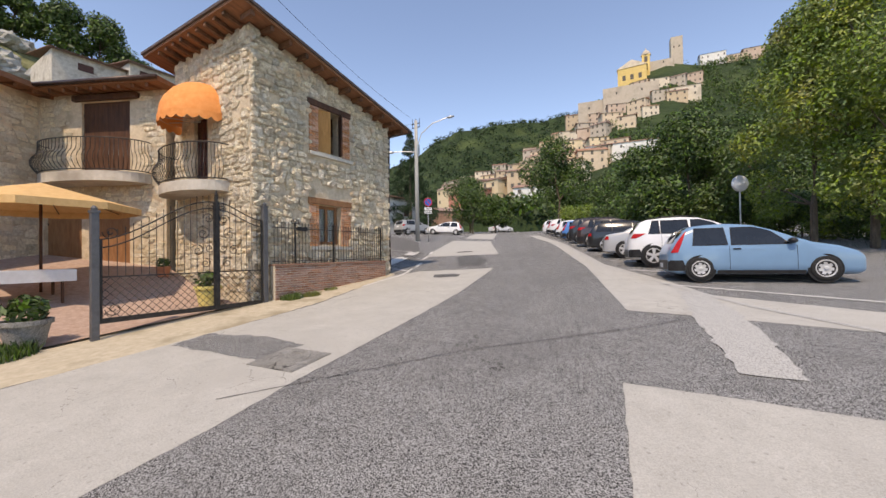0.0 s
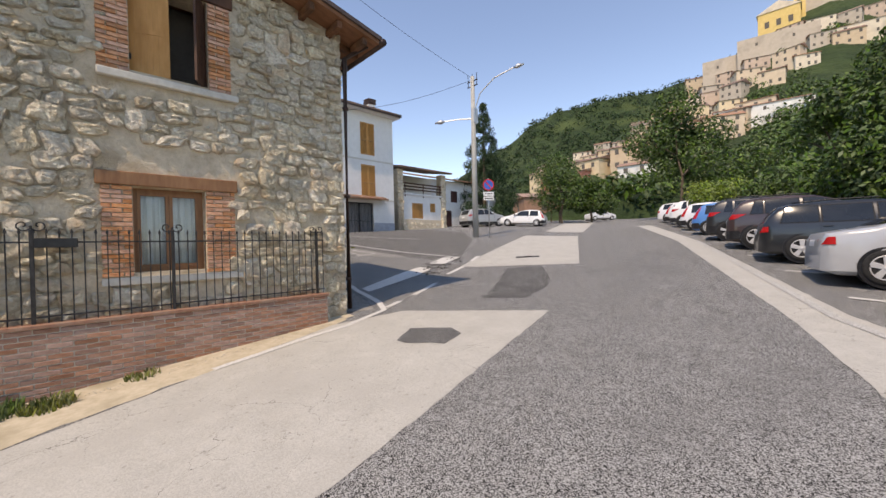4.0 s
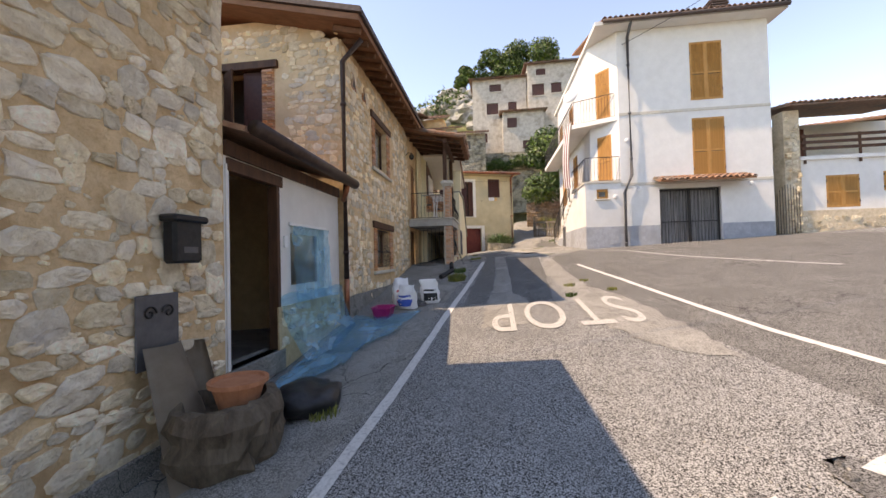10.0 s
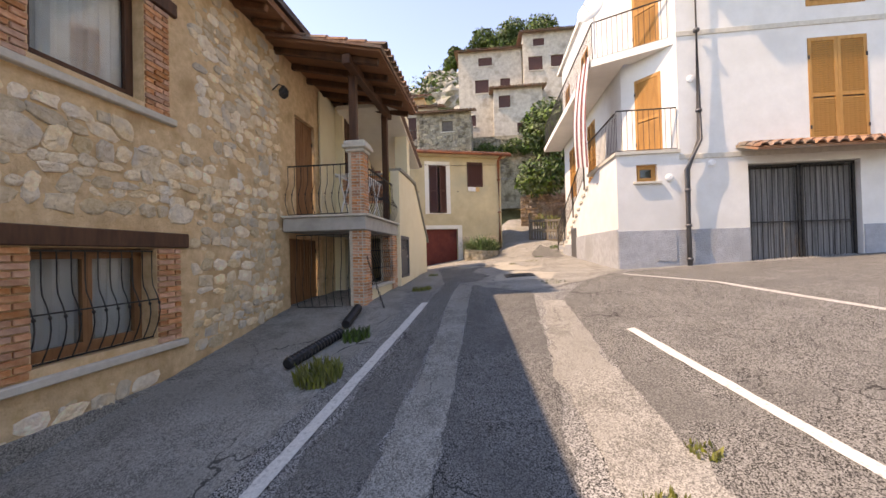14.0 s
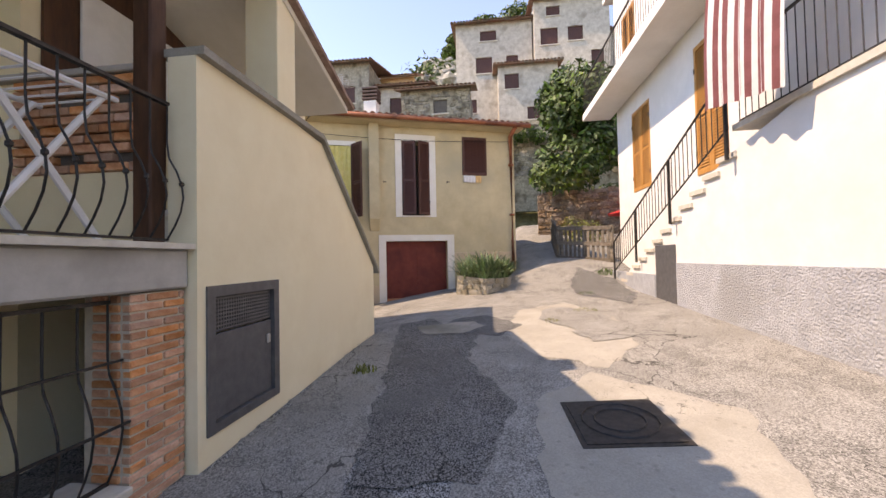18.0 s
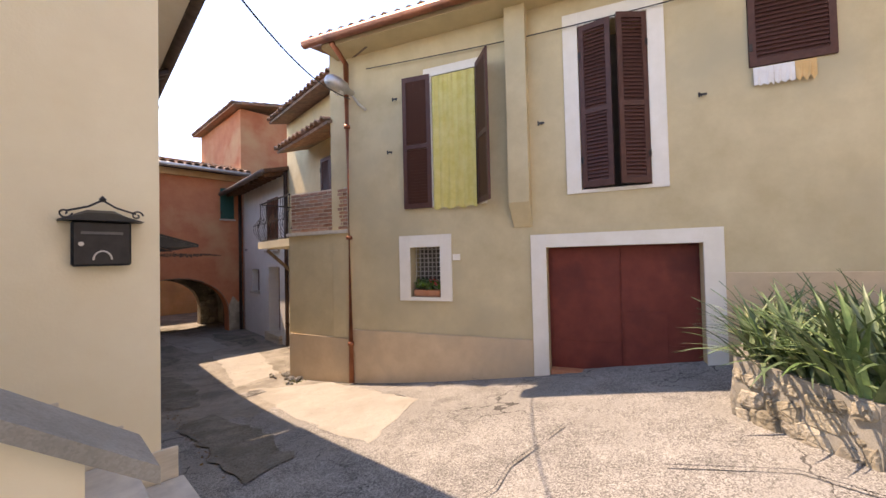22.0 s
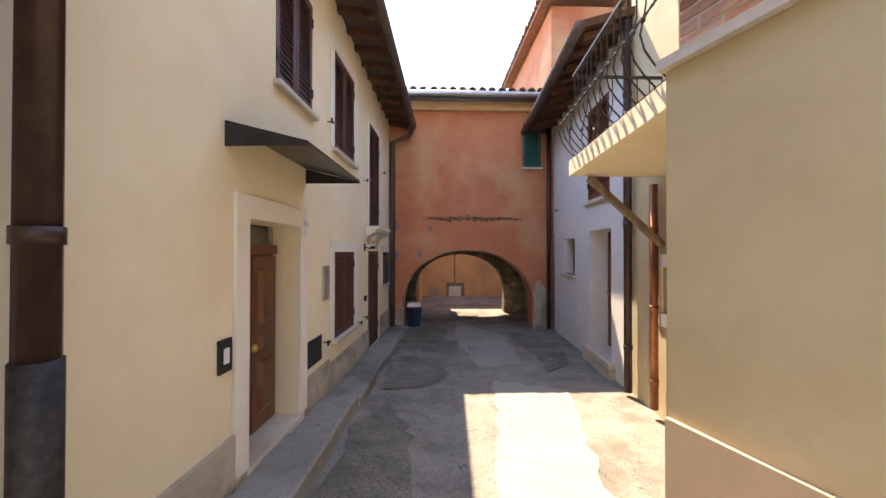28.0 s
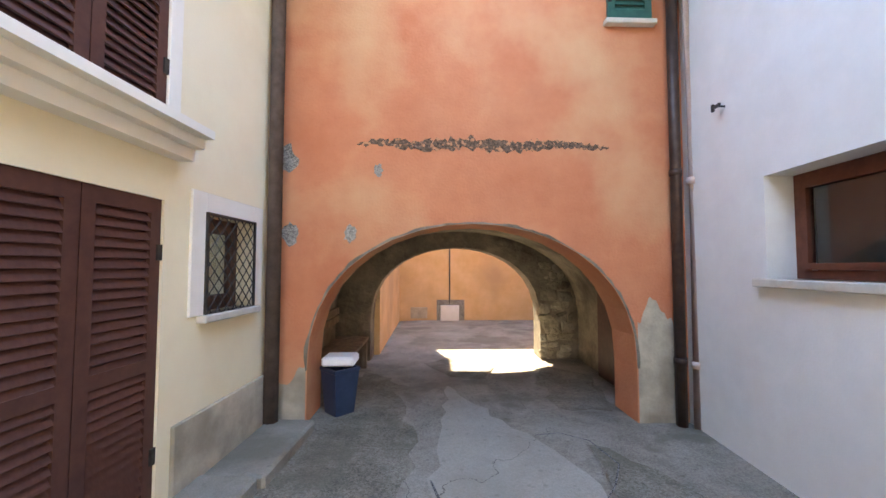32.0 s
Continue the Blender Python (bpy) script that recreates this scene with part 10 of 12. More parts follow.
# ---- manholes ----
def manhole(x, y, w, d, rot, mat, label):
    t = thing("manhole_cover", (x, y, ground(x, y)), label, "manhole")
    c, s = math.cos(rot), math.sin(rot)

    def q(a, b, lift):
        px, py = x + a * c - b * s, y + a * s + b * c
        return Vector((px, py, ground(px, py) + lift))

    bm = bmesh.new()
    cuboid(bm, [q(a, b, z) for z in (-0.02, 0.018) for a, b in ((-w, -d), (w, -d), (w, d), (-w, d))])
    part("rim", bm, mat, t)
    bm = bmesh.new()
    cuboid(bm, [q(a, b, z) for z in (0.016, 0.024) for a, b in ((-w * 0.9, -d * 0.9), (w * 0.9, -d * 0.9), (w * 0.9, d * 0.9), (-w * 0.9, d * 0.9))])
    lid = part("lid", bm, mat, t)
    bm = bmesh.new()
    for r in (0.75, 0.5):
        tube(bm, [q(r * min(w, d) * math.cos(k * 0.3927), r * min(w, d) * math.sin(k * 0.3927), 0.026) for k in range(17)], 0.008, 4)
    part("ring", bm, mat, lid)
    return t


manhole(-27.24, 16.33, 0.36, 0.36, 0.03, iron, "square cast-iron manhole cover in the lane")
manhole(-4.95, 3.65, 0.45, 0.38, 0.1, concrete_old, "square concrete-filled manhole cover")
manhole(-32.35, 2.75, 0.22, 0.2, 0.0, concrete_old, "small square manhole cover in the alley")
manhole(-11.0, 20.4, 0.45, 0.16, 0.6, iron, "iron drain grating in the road")
manhole(-33.15, 7.9, 0.18, 0.14, 0.0, concrete_old, "small square manhole cover in the alley")

# broken edge of the lane mouth
for k, (x, y, a, b) in enumerate(((-13.0, 18.3, 0.35, 0.2), (-12.7, 17.2, 0.5, 0.25), (-12.35, 16.6, 0.6, 0.3), (-11.9, 15.9, 0.45, 0.2))):
    rr = random.Random(40 + k)
    drape("broken_edge", [(x + a * rr.uniform(0.6, 1.2) * math.cos(q), y + b * rr.uniform(0.6, 1.3) * math.sin(q) + 0.5 * a * math.cos(q)) for q in [0.449 * i for i in range(14)]], 0.011, asphalt_dark, None, "crumbled dark asphalt at the edge of the lane")
    for i in range(9):
        cx, cy, r0 = x + rr.uniform(-0.5, 0.5), y + rr.uniform(-0.3, 0.3), rr.uniform(0.03, 0.09)
        vs, fs = STONES[rr.randrange(24)]
        me_v = [(cx + r0 * v[0], cy + r0 * v[2], ground(cx, cy) + 0.01 + 0.03 * v[1]) for v in vs]
        raw_part("asphalt_lump", me_v, fs, asphalt_worn, None, "loose lump of broken asphalt", False, "stuff", "rubble")

# ---- cars ----
car_glass = surf("car_glass", (0.012, 0.014, 0.015), (0.02, 0.022, 0.024), 2, 0.06, 0.0, spec=0.6)
tail_red = surf("tail_red", (0.4, 0.012, 0.015), (0.5, 0.02, 0.02), 6, 0.2, 0.0)
rim_silver = surf("rim_silver", (0.5, 0.5, 0.5), (0.6, 0.6, 0.6), 8, 0.4, 0.0, metal=0.25)


def paint(name, c):
    return surf(name, tuple(0.94 * v for v in c), c, 3, 0.28, 0.0, coat=0.6, spec=0.5)


SHAPES = {
    # roof line as (share of the length from the rear, share of the height); belt line; side windows as (lower rear, lower front, upper rear, upper front)
    "hatch": dict(top=[(0, 0.36), (0.004, 0.5), (0.022, 0.6), (0.05, 0.74), (0.095, 0.9), (0.14, 0.965), (0.22, 0.99), (0.34, 1.0), (0.46, 0.965), (0.56, 0.87), (0.66, 0.74), (0.74, 0.655), (0.86, 0.59), (0.95, 0.5), (0.985, 0.42), (1, 0.3)], belt=0.6, h=1.48, clear=0.16, wins=[(0.135, 0.315, 0.15, 0.305), (0.34, 0.63, 0.345, 0.51)], pillar=(0.325,)),
    "suv": dict(top=[(0, 0.36), (0.004, 0.54), (0.02, 0.64), (0.045, 0.76), (0.085, 0.91), (0.13, 0.96), (0.24, 0.99), (0.36, 1.0), (0.48, 0.97), (0.58, 0.88), (0.68, 0.75), (0.75, 0.68), (0.88, 0.62), (0.96, 0.53), (0.988, 0.44), (1, 0.3)], belt=0.64, h=1.66, clear=0.2, wins=[(0.14, 0.21, 0.17, 0.21), (0.225, 0.405, 0.225, 0.4), (0.425, 0.645, 0.425, 0.54)], pillar=(0.225, 0.415)),
    "sedan": dict(top=[(0, 0.36), (0.004, 0.55), (0.02, 0.66), (0.08, 0.7), (0.16, 0.735), (0.23, 0.85), (0.31, 0.965), (0.4, 1.0), (0.5, 0.985), (0.58, 0.91), (0.68, 0.76), (0.74, 0.68), (0.88, 0.61), (0.96, 0.52), (0.988, 0.42), (1, 0.3)], belt=0.65, h=1.43, clear=0.16, wins=[(0.25, 0.43, 0.31, 0.43), (0.45, 0.66, 0.45, 0.555)], pillar=(0.25, 0.44)),
    "wagon": dict(top=[(0, 0.36), (0.004, 0.52), (0.02, 0.64), (0.05, 0.8), (0.085, 0.93), (0.13, 0.97), (0.3, 1.0), (0.45, 0.995), (0.55, 0.93), (0.66, 0.76), (0.73, 0.67), (0.88, 0.61), (0.96, 0.52), (0.988, 0.42), (1, 0.3)], belt=0.63, h=1.48, clear=0.16, wins=[(0.09, 0.235, 0.115, 0.235), (0.25, 0.425, 0.25, 0.425), (0.445, 0.65, 0.445, 0.545)], pillar=(0.24, 0.435)),
}


def car(x, y, head, kind, length, mat, label, seed=0, detail=True):
    """A parked car, its rear axle on the ground at x, y, its nose along head degrees."""
    sh = SHAPES[kind]
    hgt, half = sh["h"], 0.2 * length
    rear = 0.17 * length
    dx, dy = math.cos(radians(head)), math.sin(radians(head))
    ax = Vector((dx, dy, 0))
    za, zb = ground(x, y), ground(x + dx * 0.6 * length, y + dy * 0.6 * length)
    ax.z = (zb - za) / (0.6 * length)
    ax.normalize()
    side = Vector((0, 0, 1)).cross(ax).normalized()
    up = ax.cross(side)
    o = Vector((x, y, za)) - ax * rear
    t = thing("car", (x, y, za), label, "car")
    low, belt = sh["clear"], sh["belt"] * hgt
    cladding = black_plastic if kind in ("suv", "hatch") else mat

    def P(l, s, z):
        return o + ax * (l * length) + side * s + up * z

    def top_at(l):
        for (a, za_), (b, zb_) in zip(sh["top"], sh["top"][1:]):
            if a <= l <= b:
                return hgt * (za_ + (zb_ - za_) * (l - a) / (b - a))
        return hgt * 0.3

    def end_at(z, front=False):
        """Where along the length the outline reaches the height z."""
        rows = [(a, q * hgt) for a, q in sh["top"]]
        rows = rows[::-1] if front else rows
        if z <= rows[0][1]:
            return rows[0][0]
        for (a, za_), (b, zb_) in zip(rows, rows[1:]):
            if za_ <= z <= zb_:
                return a + (b - a) * (z - za_) / max(1e-6, zb_ - za_)
        return rows[5][0]

    def plan(l):
        e = min(l, 1 - l)
        return half * (1 - 0.2 * math.exp(-e / 0.018) - 0.09 * math.exp(-e / 0.09))

    def wide(l, z):
        """Half the width at the share l of the length and the height z."""
        w = plan(l)
        if z <= belt:
            q = (z - low) / (belt - low)
            return w * (0.955 + 0.045 * math.sin(math.pi * min(1.0, 0.15 + 0.75 * max(0.0, q))))
        q = (z - belt) / (hgt - belt)
        return w * (0.975 - 0.2 * q - 0.07 * q * q)

    cuts = [i / 40 for i in range(41)]
    ls = sorted({*[a for a, _ in sh["top"]], *cuts})
    bm = bmesh.new()
    rings = []
    for l in ls:
        tz = top_at(l)
        b = min(belt, tz - 0.09)
        zb0 = low + (0.08 * (1 - min(l, 1 - l) / 0.05) if min(l, 1 - l) < 0.05 else 0)
        row = [(0.0, zb0), (wide(l, low) * 0.9, zb0)] + [(wide(l, zb0 + (b - zb0) * q), zb0 + (b - zb0) * q) for q in (0.12, 0.35, 0.6, 0.8, 1.0)]
        ez = tz - 0.05
        row += [(wide(l, b + (ez - b) * q) * (1 - 0.02 * q * (tz < belt + 0.1)), b + (ez - b) * q) for q in (0.4, 0.75, 1.0)]
        e = row[-1][0]
        row += [(e * 0.93, tz - 0.022), (e * 0.75, tz - 0.008), (0.0, tz)]
        rings.append([bm.verts.new(P(l, s, z)) for s, z in row] + [bm.verts.new(P(l, -s, z)) for s, z in row[-2:0:-1]])
    k = len(rings[0])
    for p, q in zip(rings, rings[1:]):
        for i in range(k):
            bm.faces.new((p[i], p[(i + 1) % k], q[(i + 1) % k], q[i]))
    bm.faces.new(rings[0][::-1])
    bm.faces.new(rings[-1])
    part("body", bm, mat, t, smooth=True)

    def flank(name, sg, la, lb, lc, ld, z0, z1, material, lab="", proud=0.006, nu=8, nv=5):
        """A patch on the side: la to lb along its foot, lc to ld along its head."""
        bm = bmesh.new()
        g = []
        for i in range(nu + 1):
            a = i / nu
            col = []
            for j in range(nv + 1):
                c = j / nv
                l = (la + (lb - la) * a) * (1 - c) + (lc + (ld - lc) * a) * c
                z = min(z0 + (z1 - z0) * c, top_at(l) - 0.06)
                col.append(bm.verts.new(P(l, sg * (wide(l, z) + proud), z)))
            g.append(col)
        for i in range(nu):
            for j in range(nv):
                bm.faces.new((g[i][j], g[i + 1][j], g[i + 1][j + 1], g[i][j + 1]))
        return part(name, bm, material, t, lab, smooth=True)

    def tailpiece(name, s0, s1, z0, z1, material, lab="", proud=0.008, front=False, nu=8, nv=5, taper=1.0):
        """A patch across the rear or the front, from side s0 to s1 (shares of the half width)."""
        bm = bmesh.new()
        g = []
        for i in range(nu + 1):
            col = []
            for j in range(nv + 1):
                z = z0 + (z1 - z0) * j / nv
                l = end_at(z, front)
                s = (s0 + (s1 - s0) * i / nu) * wide(l, z) * (1 + (taper - 1) * j / nv)
                bow = 0.012 * (s / half) ** 2
                l2 = l + (-proud / length + bow if not front else proud / length - bow)
                col.append(bm.verts.new(P(l2, s, z) + up * (proud if z > belt else 0)))
            g.append(col)
        for i in range(nu):
            for j in range(nv):
                bm.faces.new((g[i][j], g[i + 1][j], g[i + 1][j + 1], g[i][j + 1]))
        return part(name, bm, material, t, lab, smooth=True)

    glass_top = belt + 0.78 * (hgt - belt)
    for sg in (1, -1):
        for a, b, c, d in sh["wins"]:
            flank("side_window", sg, a, b, c, d, belt + 0.03, glass_top, car_glass)
            if detail:
                flank("window_seal", sg, a - 0.006, b + 0.006, c - 0.004, d + 0.004, belt + 0.012, glass_top + 0.018, rubber, proud=0.003)
        for l in sh["pillar"] + (0.66,) if detail else ():
            flank("door_gap", sg, l, l + 0.0025, l, l + 0.0025, low + 0.12, belt - 0.01, black_plastic, proud=0.003, nu=1)
        for l in ((0.345,) if kind == "hatch" else (0.25, 0.445)) if detail else ():
            bm = bmesh.new()
            w = wide(l, belt - 0.08)
            cuboid(bm, [P(l + a / length, sg * (w + n), belt - 0.1 + z) for z in (0, 0.035) for a, n in ((0, -0.01), (0.17, -0.01), (0.17, 0.03), (0, 0.03))])
            part("door_handle", soften(bm, 0.01), black_plastic if kind == "hatch" else mat, t)
        bm = bmesh.new()
        bmesh.ops.create_icosphere(bm, subdivisions=2, radius=0.1, matrix=Matrix.Translation(P(0.635, sg * (half * 0.98 + 0.07), belt + 0.1)) @ Matrix.Diagonal((1.0, 0.9, 0.75, 1)))
        part("mirror", bm, black_plastic if kind == "hatch" else mat, t, smooth=True)
        flank("sill_trim", sg, 0.26, 0.7, 0.26, 0.7, low + 0.01, low + (0.2 if kind == "suv" else 0.1), cladding if kind == "suv" else black_plastic, proud=0.01)
        if kind == "hatch":
            flank("tail_light", sg, 0.012, 0.05, 0.085, 0.105, belt - 0.16, belt + 0.44, tail_red, "tall red tail light along the pillar", 0.012)
            flank("fuel_flap", sg, 0.145, 0.195, 0.145, 0.195, belt - 0.2, belt - 0.05, mat, proud=0.004)
        elif kind == "suv":
            flank("tail_light", sg, 0.01, 0.05, 0.02, 0.12, belt - 0.12, belt + 0.04, tail_red, "wedge-shaped red tail light", 0.012)
            tailpiece("tail_light", sg * 0.6, sg * 0.98, belt - 0.1, belt + 0.03, tail_red)
        else:
            flank("tail_light", sg, 0.004, 0.04, 0.006, 0.04, belt - 0.2, belt - 0.06, tail_red, "red tail light", 0.01)
            tailpiece("tail_light", sg * 0.55, sg * 0.98, belt - 0.2, belt - 0.06, tail_red)
        tailpiece("headlight", sg * 0.5, sg * 0.95, belt - 0.3, belt - 0.16, plastic_white, front=True)
        flank("bumper_side", sg, 0.0, 0.1, 0.0, 0.075, low + 0.08, low + 0.36, cladding, proud=0.012)
    zr = {"hatch": (0.66, 0.93), "suv": (0.68, 0.92), "sedan": (0.75, 0.95), "wagon": (0.67, 0.92)}[kind]
    tailpiece("rear_window", -0.84, 0.84, zr[0] * hgt, zr[1] * hgt, car_glass, taper=0.92)
    tailpiece("windscreen", -0.86, 0.86, (sh["belt"] + 0.07) * hgt, 0.95 * hgt, car_glass, front=True, taper=0.9)
    bp_ = tailpiece("bumper", -0.99, 0.99, low + 0.1, low + 0.36, cladding, proud=0.03)
    tailpiece("bumper", -0.95, 0.95, low + 0.1, low + 0.34, cladding, proud=0.02, front=True)
    zp = (low + 0.16, low + 0.28) if kind == "hatch" else (belt - 0.24, belt - 0.11)
    tailpiece("number_plate", -0.31, 0.31, *zp, plastic_white, "white number plate", proud=0.04 if kind == "hatch" else 0.014)
    if kind in ("suv", "wagon"):
        for sg in (1, -1):
            bm = bmesh.new()
            tube(bm, [P(l, sg * (wide(l, top_at(l) - 0.05) * 0.93), top_at(l) + 0.02) for l in [0.14 + 0.04 * i for i in range(9)]], 0.018, 6)
            part("roof_rail", bm, black_plastic, t, smooth=True)
    wr_ = {"hatch": 0.3, "suv": 0.35, "sedan": 0.31, "wagon": 0.315}[kind]
    for l in (0.17, 0.79):
        for sg in (1, -1):
            outw = side * sg
            face = wide(l, wr_) + 0.012
            c = P(l, sg * face, wr_)
            bm = bmesh.new()
            well = [bm.verts.new(P(l, sg * (face - 0.008), wr_) + (ax * math.cos(a) + up * math.sin(a)) * wr_ * 1.17) for a in [2 * math.pi * j / 28 for j in range(28)]]
            well_in = [bm.verts.new(v.co - outw * 0.2) for v in well]
            bm.faces.new(well)
            for j in range(28):
                bm.faces.new((well[j], well[(j + 1) % 28], well_in[(j + 1) % 28], well_in[j]))
            part("wheel_arch", bm, black_plastic, t)
            bm = bmesh.new()
            lathe(bm, c - outw * 0.19, [(wr_ * 0.66, 0.0), (wr_ * 0.94, 0.0), (wr_, 0.03), (wr_, 0.185), (wr_ * 0.95, 0.205), (wr_ * 0.72, 0.21), (wr_ * 0.66, 0.195)], 28, outw)
            ty = part("wheel", bm, rubber, t, "black tyre with silver rim", smooth=True)
            bm = bmesh.new()
            lathe(bm, c + outw * 0.0, [(wr_ * 0.7, 0.0), (wr_ * 0.7, 0.02), (wr_ * 0.66, 0.022), (wr_ * 0.6, 0.004), (wr_ * 0.2, 0.008)], 28, outw)
            rim_ = part("rim", bm, rim_silver if kind == "hatch" else black_plastic, ty, smooth=True)
            for k5 in range(7 if kind == "hatch" else 5):
                a5 = k5 * 2 * math.pi / (7 if kind == "hatch" else 5) + 0.3
                d5, e5 = ax * math.cos(a5) + up * math.sin(a5), up * math.cos(a5) - ax * math.sin(a5)
                bm = bmesh.new()
                if kind == "hatch" and not detail:
                    bm.free()
                elif kind == "hatch":
                    lathe(bm, c + outw * 0.006 + d5 * wr_ * 0.45, [(wr_ * 0.085, 0.0), (wr_ * 0.085, 0.003)], 8, outw)
                    part("vent_hole", bm, black_plastic, ty)
                else:
                    cuboid(bm, [c + outw * n + d5 * wr_ * r0 + e5 * w5 for n in (0.0, 0.022) for r0, w5 in ((0.05, -0.035), (0.05, 0.035), (0.68, 0.055), (0.68, -0.055))])
                    part("spoke", soften(bm, 0.006), rim_silver, ty)
            bm = bmesh.new()
            lathe(bm, c + outw * 0.004, [(wr_ * 0.15, 0.012), (wr_ * 0.15, 0.025), (wr_ * 0.09, 0.028)], 14, outw)
            part("hub", bm, rim_silver, ty, smooth=True)
            if kind != "hatch" and detail:
                bm = bmesh.new()
                tube(bm, [c + outw * 0.014 + (ax * math.cos(a) + up * math.sin(a)) * wr_ * 0.68 for a in [2 * math.pi * j / 24 for j in range(25)]], 0.014, 5, False)
                part("rim_lip", bm, rim_silver, ty, smooth=True)
    return t


row_cars = [("hatch", 4.15, (0.16, 0.29, 0.44), "light blue three-door hatchback parked in the bay"), ("suv", 4.45, (0.78, 0.78, 0.78), "white compact SUV parked in the bay"), ("sedan", 4.7, (0.42, 0.43, 0.44), "silver saloon parked in the bay"), ("wagon", 4.8, (0.015, 0.016, 0.018), "black estate car parked in the bay"), ("suv", 4.5, (0.05, 0.03, 0.03), "dark maroon SUV parked in the bay"), ("suv", 4.2, (0.02, 0.02, 0.022), "black SUV parked in the bay"), ("hatch", 4.0, (0.05, 0.2, 0.5), "bright blue hatchback parked in the bay"), ("hatch", 4.0, (0.7, 0.7, 0.7), "white hatchback parked in the bay"), ("suv", 4.3, (0.75, 0.75, 0.74), "white SUV parked in the bay"), ("hatch", 3.9, (0.6, 0.6, 0.6), "pale grey hatchback parked in the bay"), ("wagon", 4.5, (0.7, 0.7, 0.7), "white estate car parked in the bay")]
for k, (kind, ln, col, lab) in enumerate(row_cars):
    car(0.31 - 1.2 * k, 12.84 + 2.85 * k, 12.5 - 0.6 * k, kind, ln, paint("car_paint", col), lab, k, k < 5)
car(-25.8, 33.6, 78, "suv", 4.4, paint("car_paint", (0.36, 0.37, 0.37)), "silver grey SUV parked by the white house")
car(-21.5, 38.0, 200, "hatch", 4.2, paint("car_paint", (0.78, 0.78, 0.77)), "white hatchback parked beside the square")
car(-27.5, 62.0, 60, "sedan", 4.4, paint("car_paint", (0.7, 0.7, 0.7)), "white saloon parked far up the road")

# ---- low house beyond the square ----
mid = thing("white_house", (-28, 29.5, 4.2), "low white house with stone base and deep loggia", "house")
EM = Face(-27.5, 0, 0, 1)
wm2 = part("wall", wall_mesh(EM, 27.2, 31.8, 3.6, 6.95, [(28.2, 29.4, 5.0, 6.3), (30.25, 30.86, 5.6, 6.37)], 0.3), white_plaster, mid, "white plaster wall")
shutters(EM, 28.2, 29.4, 5.0, 6.3, -0.03, wood_orange, mid, 2, each=False, label="closed orange shutter")
shutters(EM, 30.25, 30.86, 5.6, 6.37, -0.03, wood_orange, mid, 1, each=False, label="closed orange shutter")
bs = block("stone_base", EM, 27.2, 31.8, 3.6, 4.9, 0.001, 0.05, mortar_pale, mid, bev=0)
masonry(EM, bs, 27.2, 31.8, 3.9, 4.88, stone_pale, 33, (0.2, 0.45), (0.18, 0.3), 0.07)
for u in (26.95, 31.85):
    sp = block("stone_pillar", EM, u - 0.3, u + 0.3, 3.6, 9.0, -0.5, 0.1, mortar_pale, mid)
    masonry(EM, sp, u - 0.28, u + 0.28, 4.0, 8.9, stone_pale, int(u), (0.2, 0.4), (0.18, 0.3), 0.17)
bm = bmesh.new()
box(bm, -31.0, -27.4, 27.2, 31.8, 6.95, 7.1)
part("loggia_floor", bm, white_plaster, mid)
for q in ((-30.6, -30.3, 26.9, 33.0, 3.6, 9.2), (-38.0, -30.6, 33.0, 33.3, 3.6, 9.2)):
    bm = bmesh.new()
    box(bm, *q)
    part("wall", bm, cream_trim, mid)
block("loggia_door", Face(-30.28, 0, 0, 1), 28.5, 29.5, 7.1, 9.0, 0.0, 0.05, shutter_red, mid)
for z in (7.35, 7.6, 7.85):
    bm = bmesh.new()
    EM.box(bm, 27.3, 31.6, z, z + 0.12, 0.06, 0.1)
    part("rail_board", bm, wood_dark, mid)
for u in (27.4, 29.4, 31.4):
    block("rail_post", EM, u, u + 0.1, 6.8, 8.0, 0.02, 0.06, wood_dark, mid)
tiled_roof("roof", (-26.9, 26.6, 9.1), (0, 5.9, 0), (-4.0, 0, 0.7), roof_tile, mid, label="clay tile roof")
for k in range(9):
    bm = bmesh.new()
    tube(bm, [(-27.1, 26.12 + 0.1 * k, 3.9), (-27.1, 26.12 + 0.1 * k, 5.6 + 0.35 * math.sin(math.pi * k / 8))], 0.012, 5)
    part("gate_bar", bm, iron, mid)
far2 = thing("house", (-33, 38, 4.5), "white two-storey house with dark shutters beyond the square", "house")
EF = Face(-31.0, 0, 0, 1)
part("wall", wall_mesh(EF, 33.4, 44.0, 3.5, 9.4, [(34.3, 35.4, 7.2, 8.4), (36.4, 37.4, 7.2, 8.4), (34.5, 36.5, 4.2, 6.3), (38.5, 39.6, 5.0, 6.3), (40.6, 41.7, 7.2, 8.4)], 0.3), white_plaster, far2)
for q in ((34.3, 35.4, 7.2, 8.4), (36.4, 37.4, 7.2, 8.4), (34.5, 36.5, 4.2, 6.3), (38.5, 39.6, 5.0, 6.3), (40.6, 41.7, 7.2, 8.4)):
    shutters(EF, *q, -0.05, shutter_brown, far2, 2, each=False)
bm = bmesh.new()
box(bm, -39, -31.31, 43.6, 43.9, 3, 9.4)
part("wall", bm, white_plaster, far2)
SF = Face(0, 33.4, 1, 0)
part("wall", wall_mesh(SF, -39.0, -31.3, 3.5, 9.4, [], 0.3), white_plaster, far2)
tiled_roof("roof", (-30.4, 33.0, 9.4), (0, 11.4, 0), (-5, 0, 1.2), roof_tile, far2)
chimney(-32.2, 41.5, 10.0, 0.8, 0.6, brick_red, far2, False)

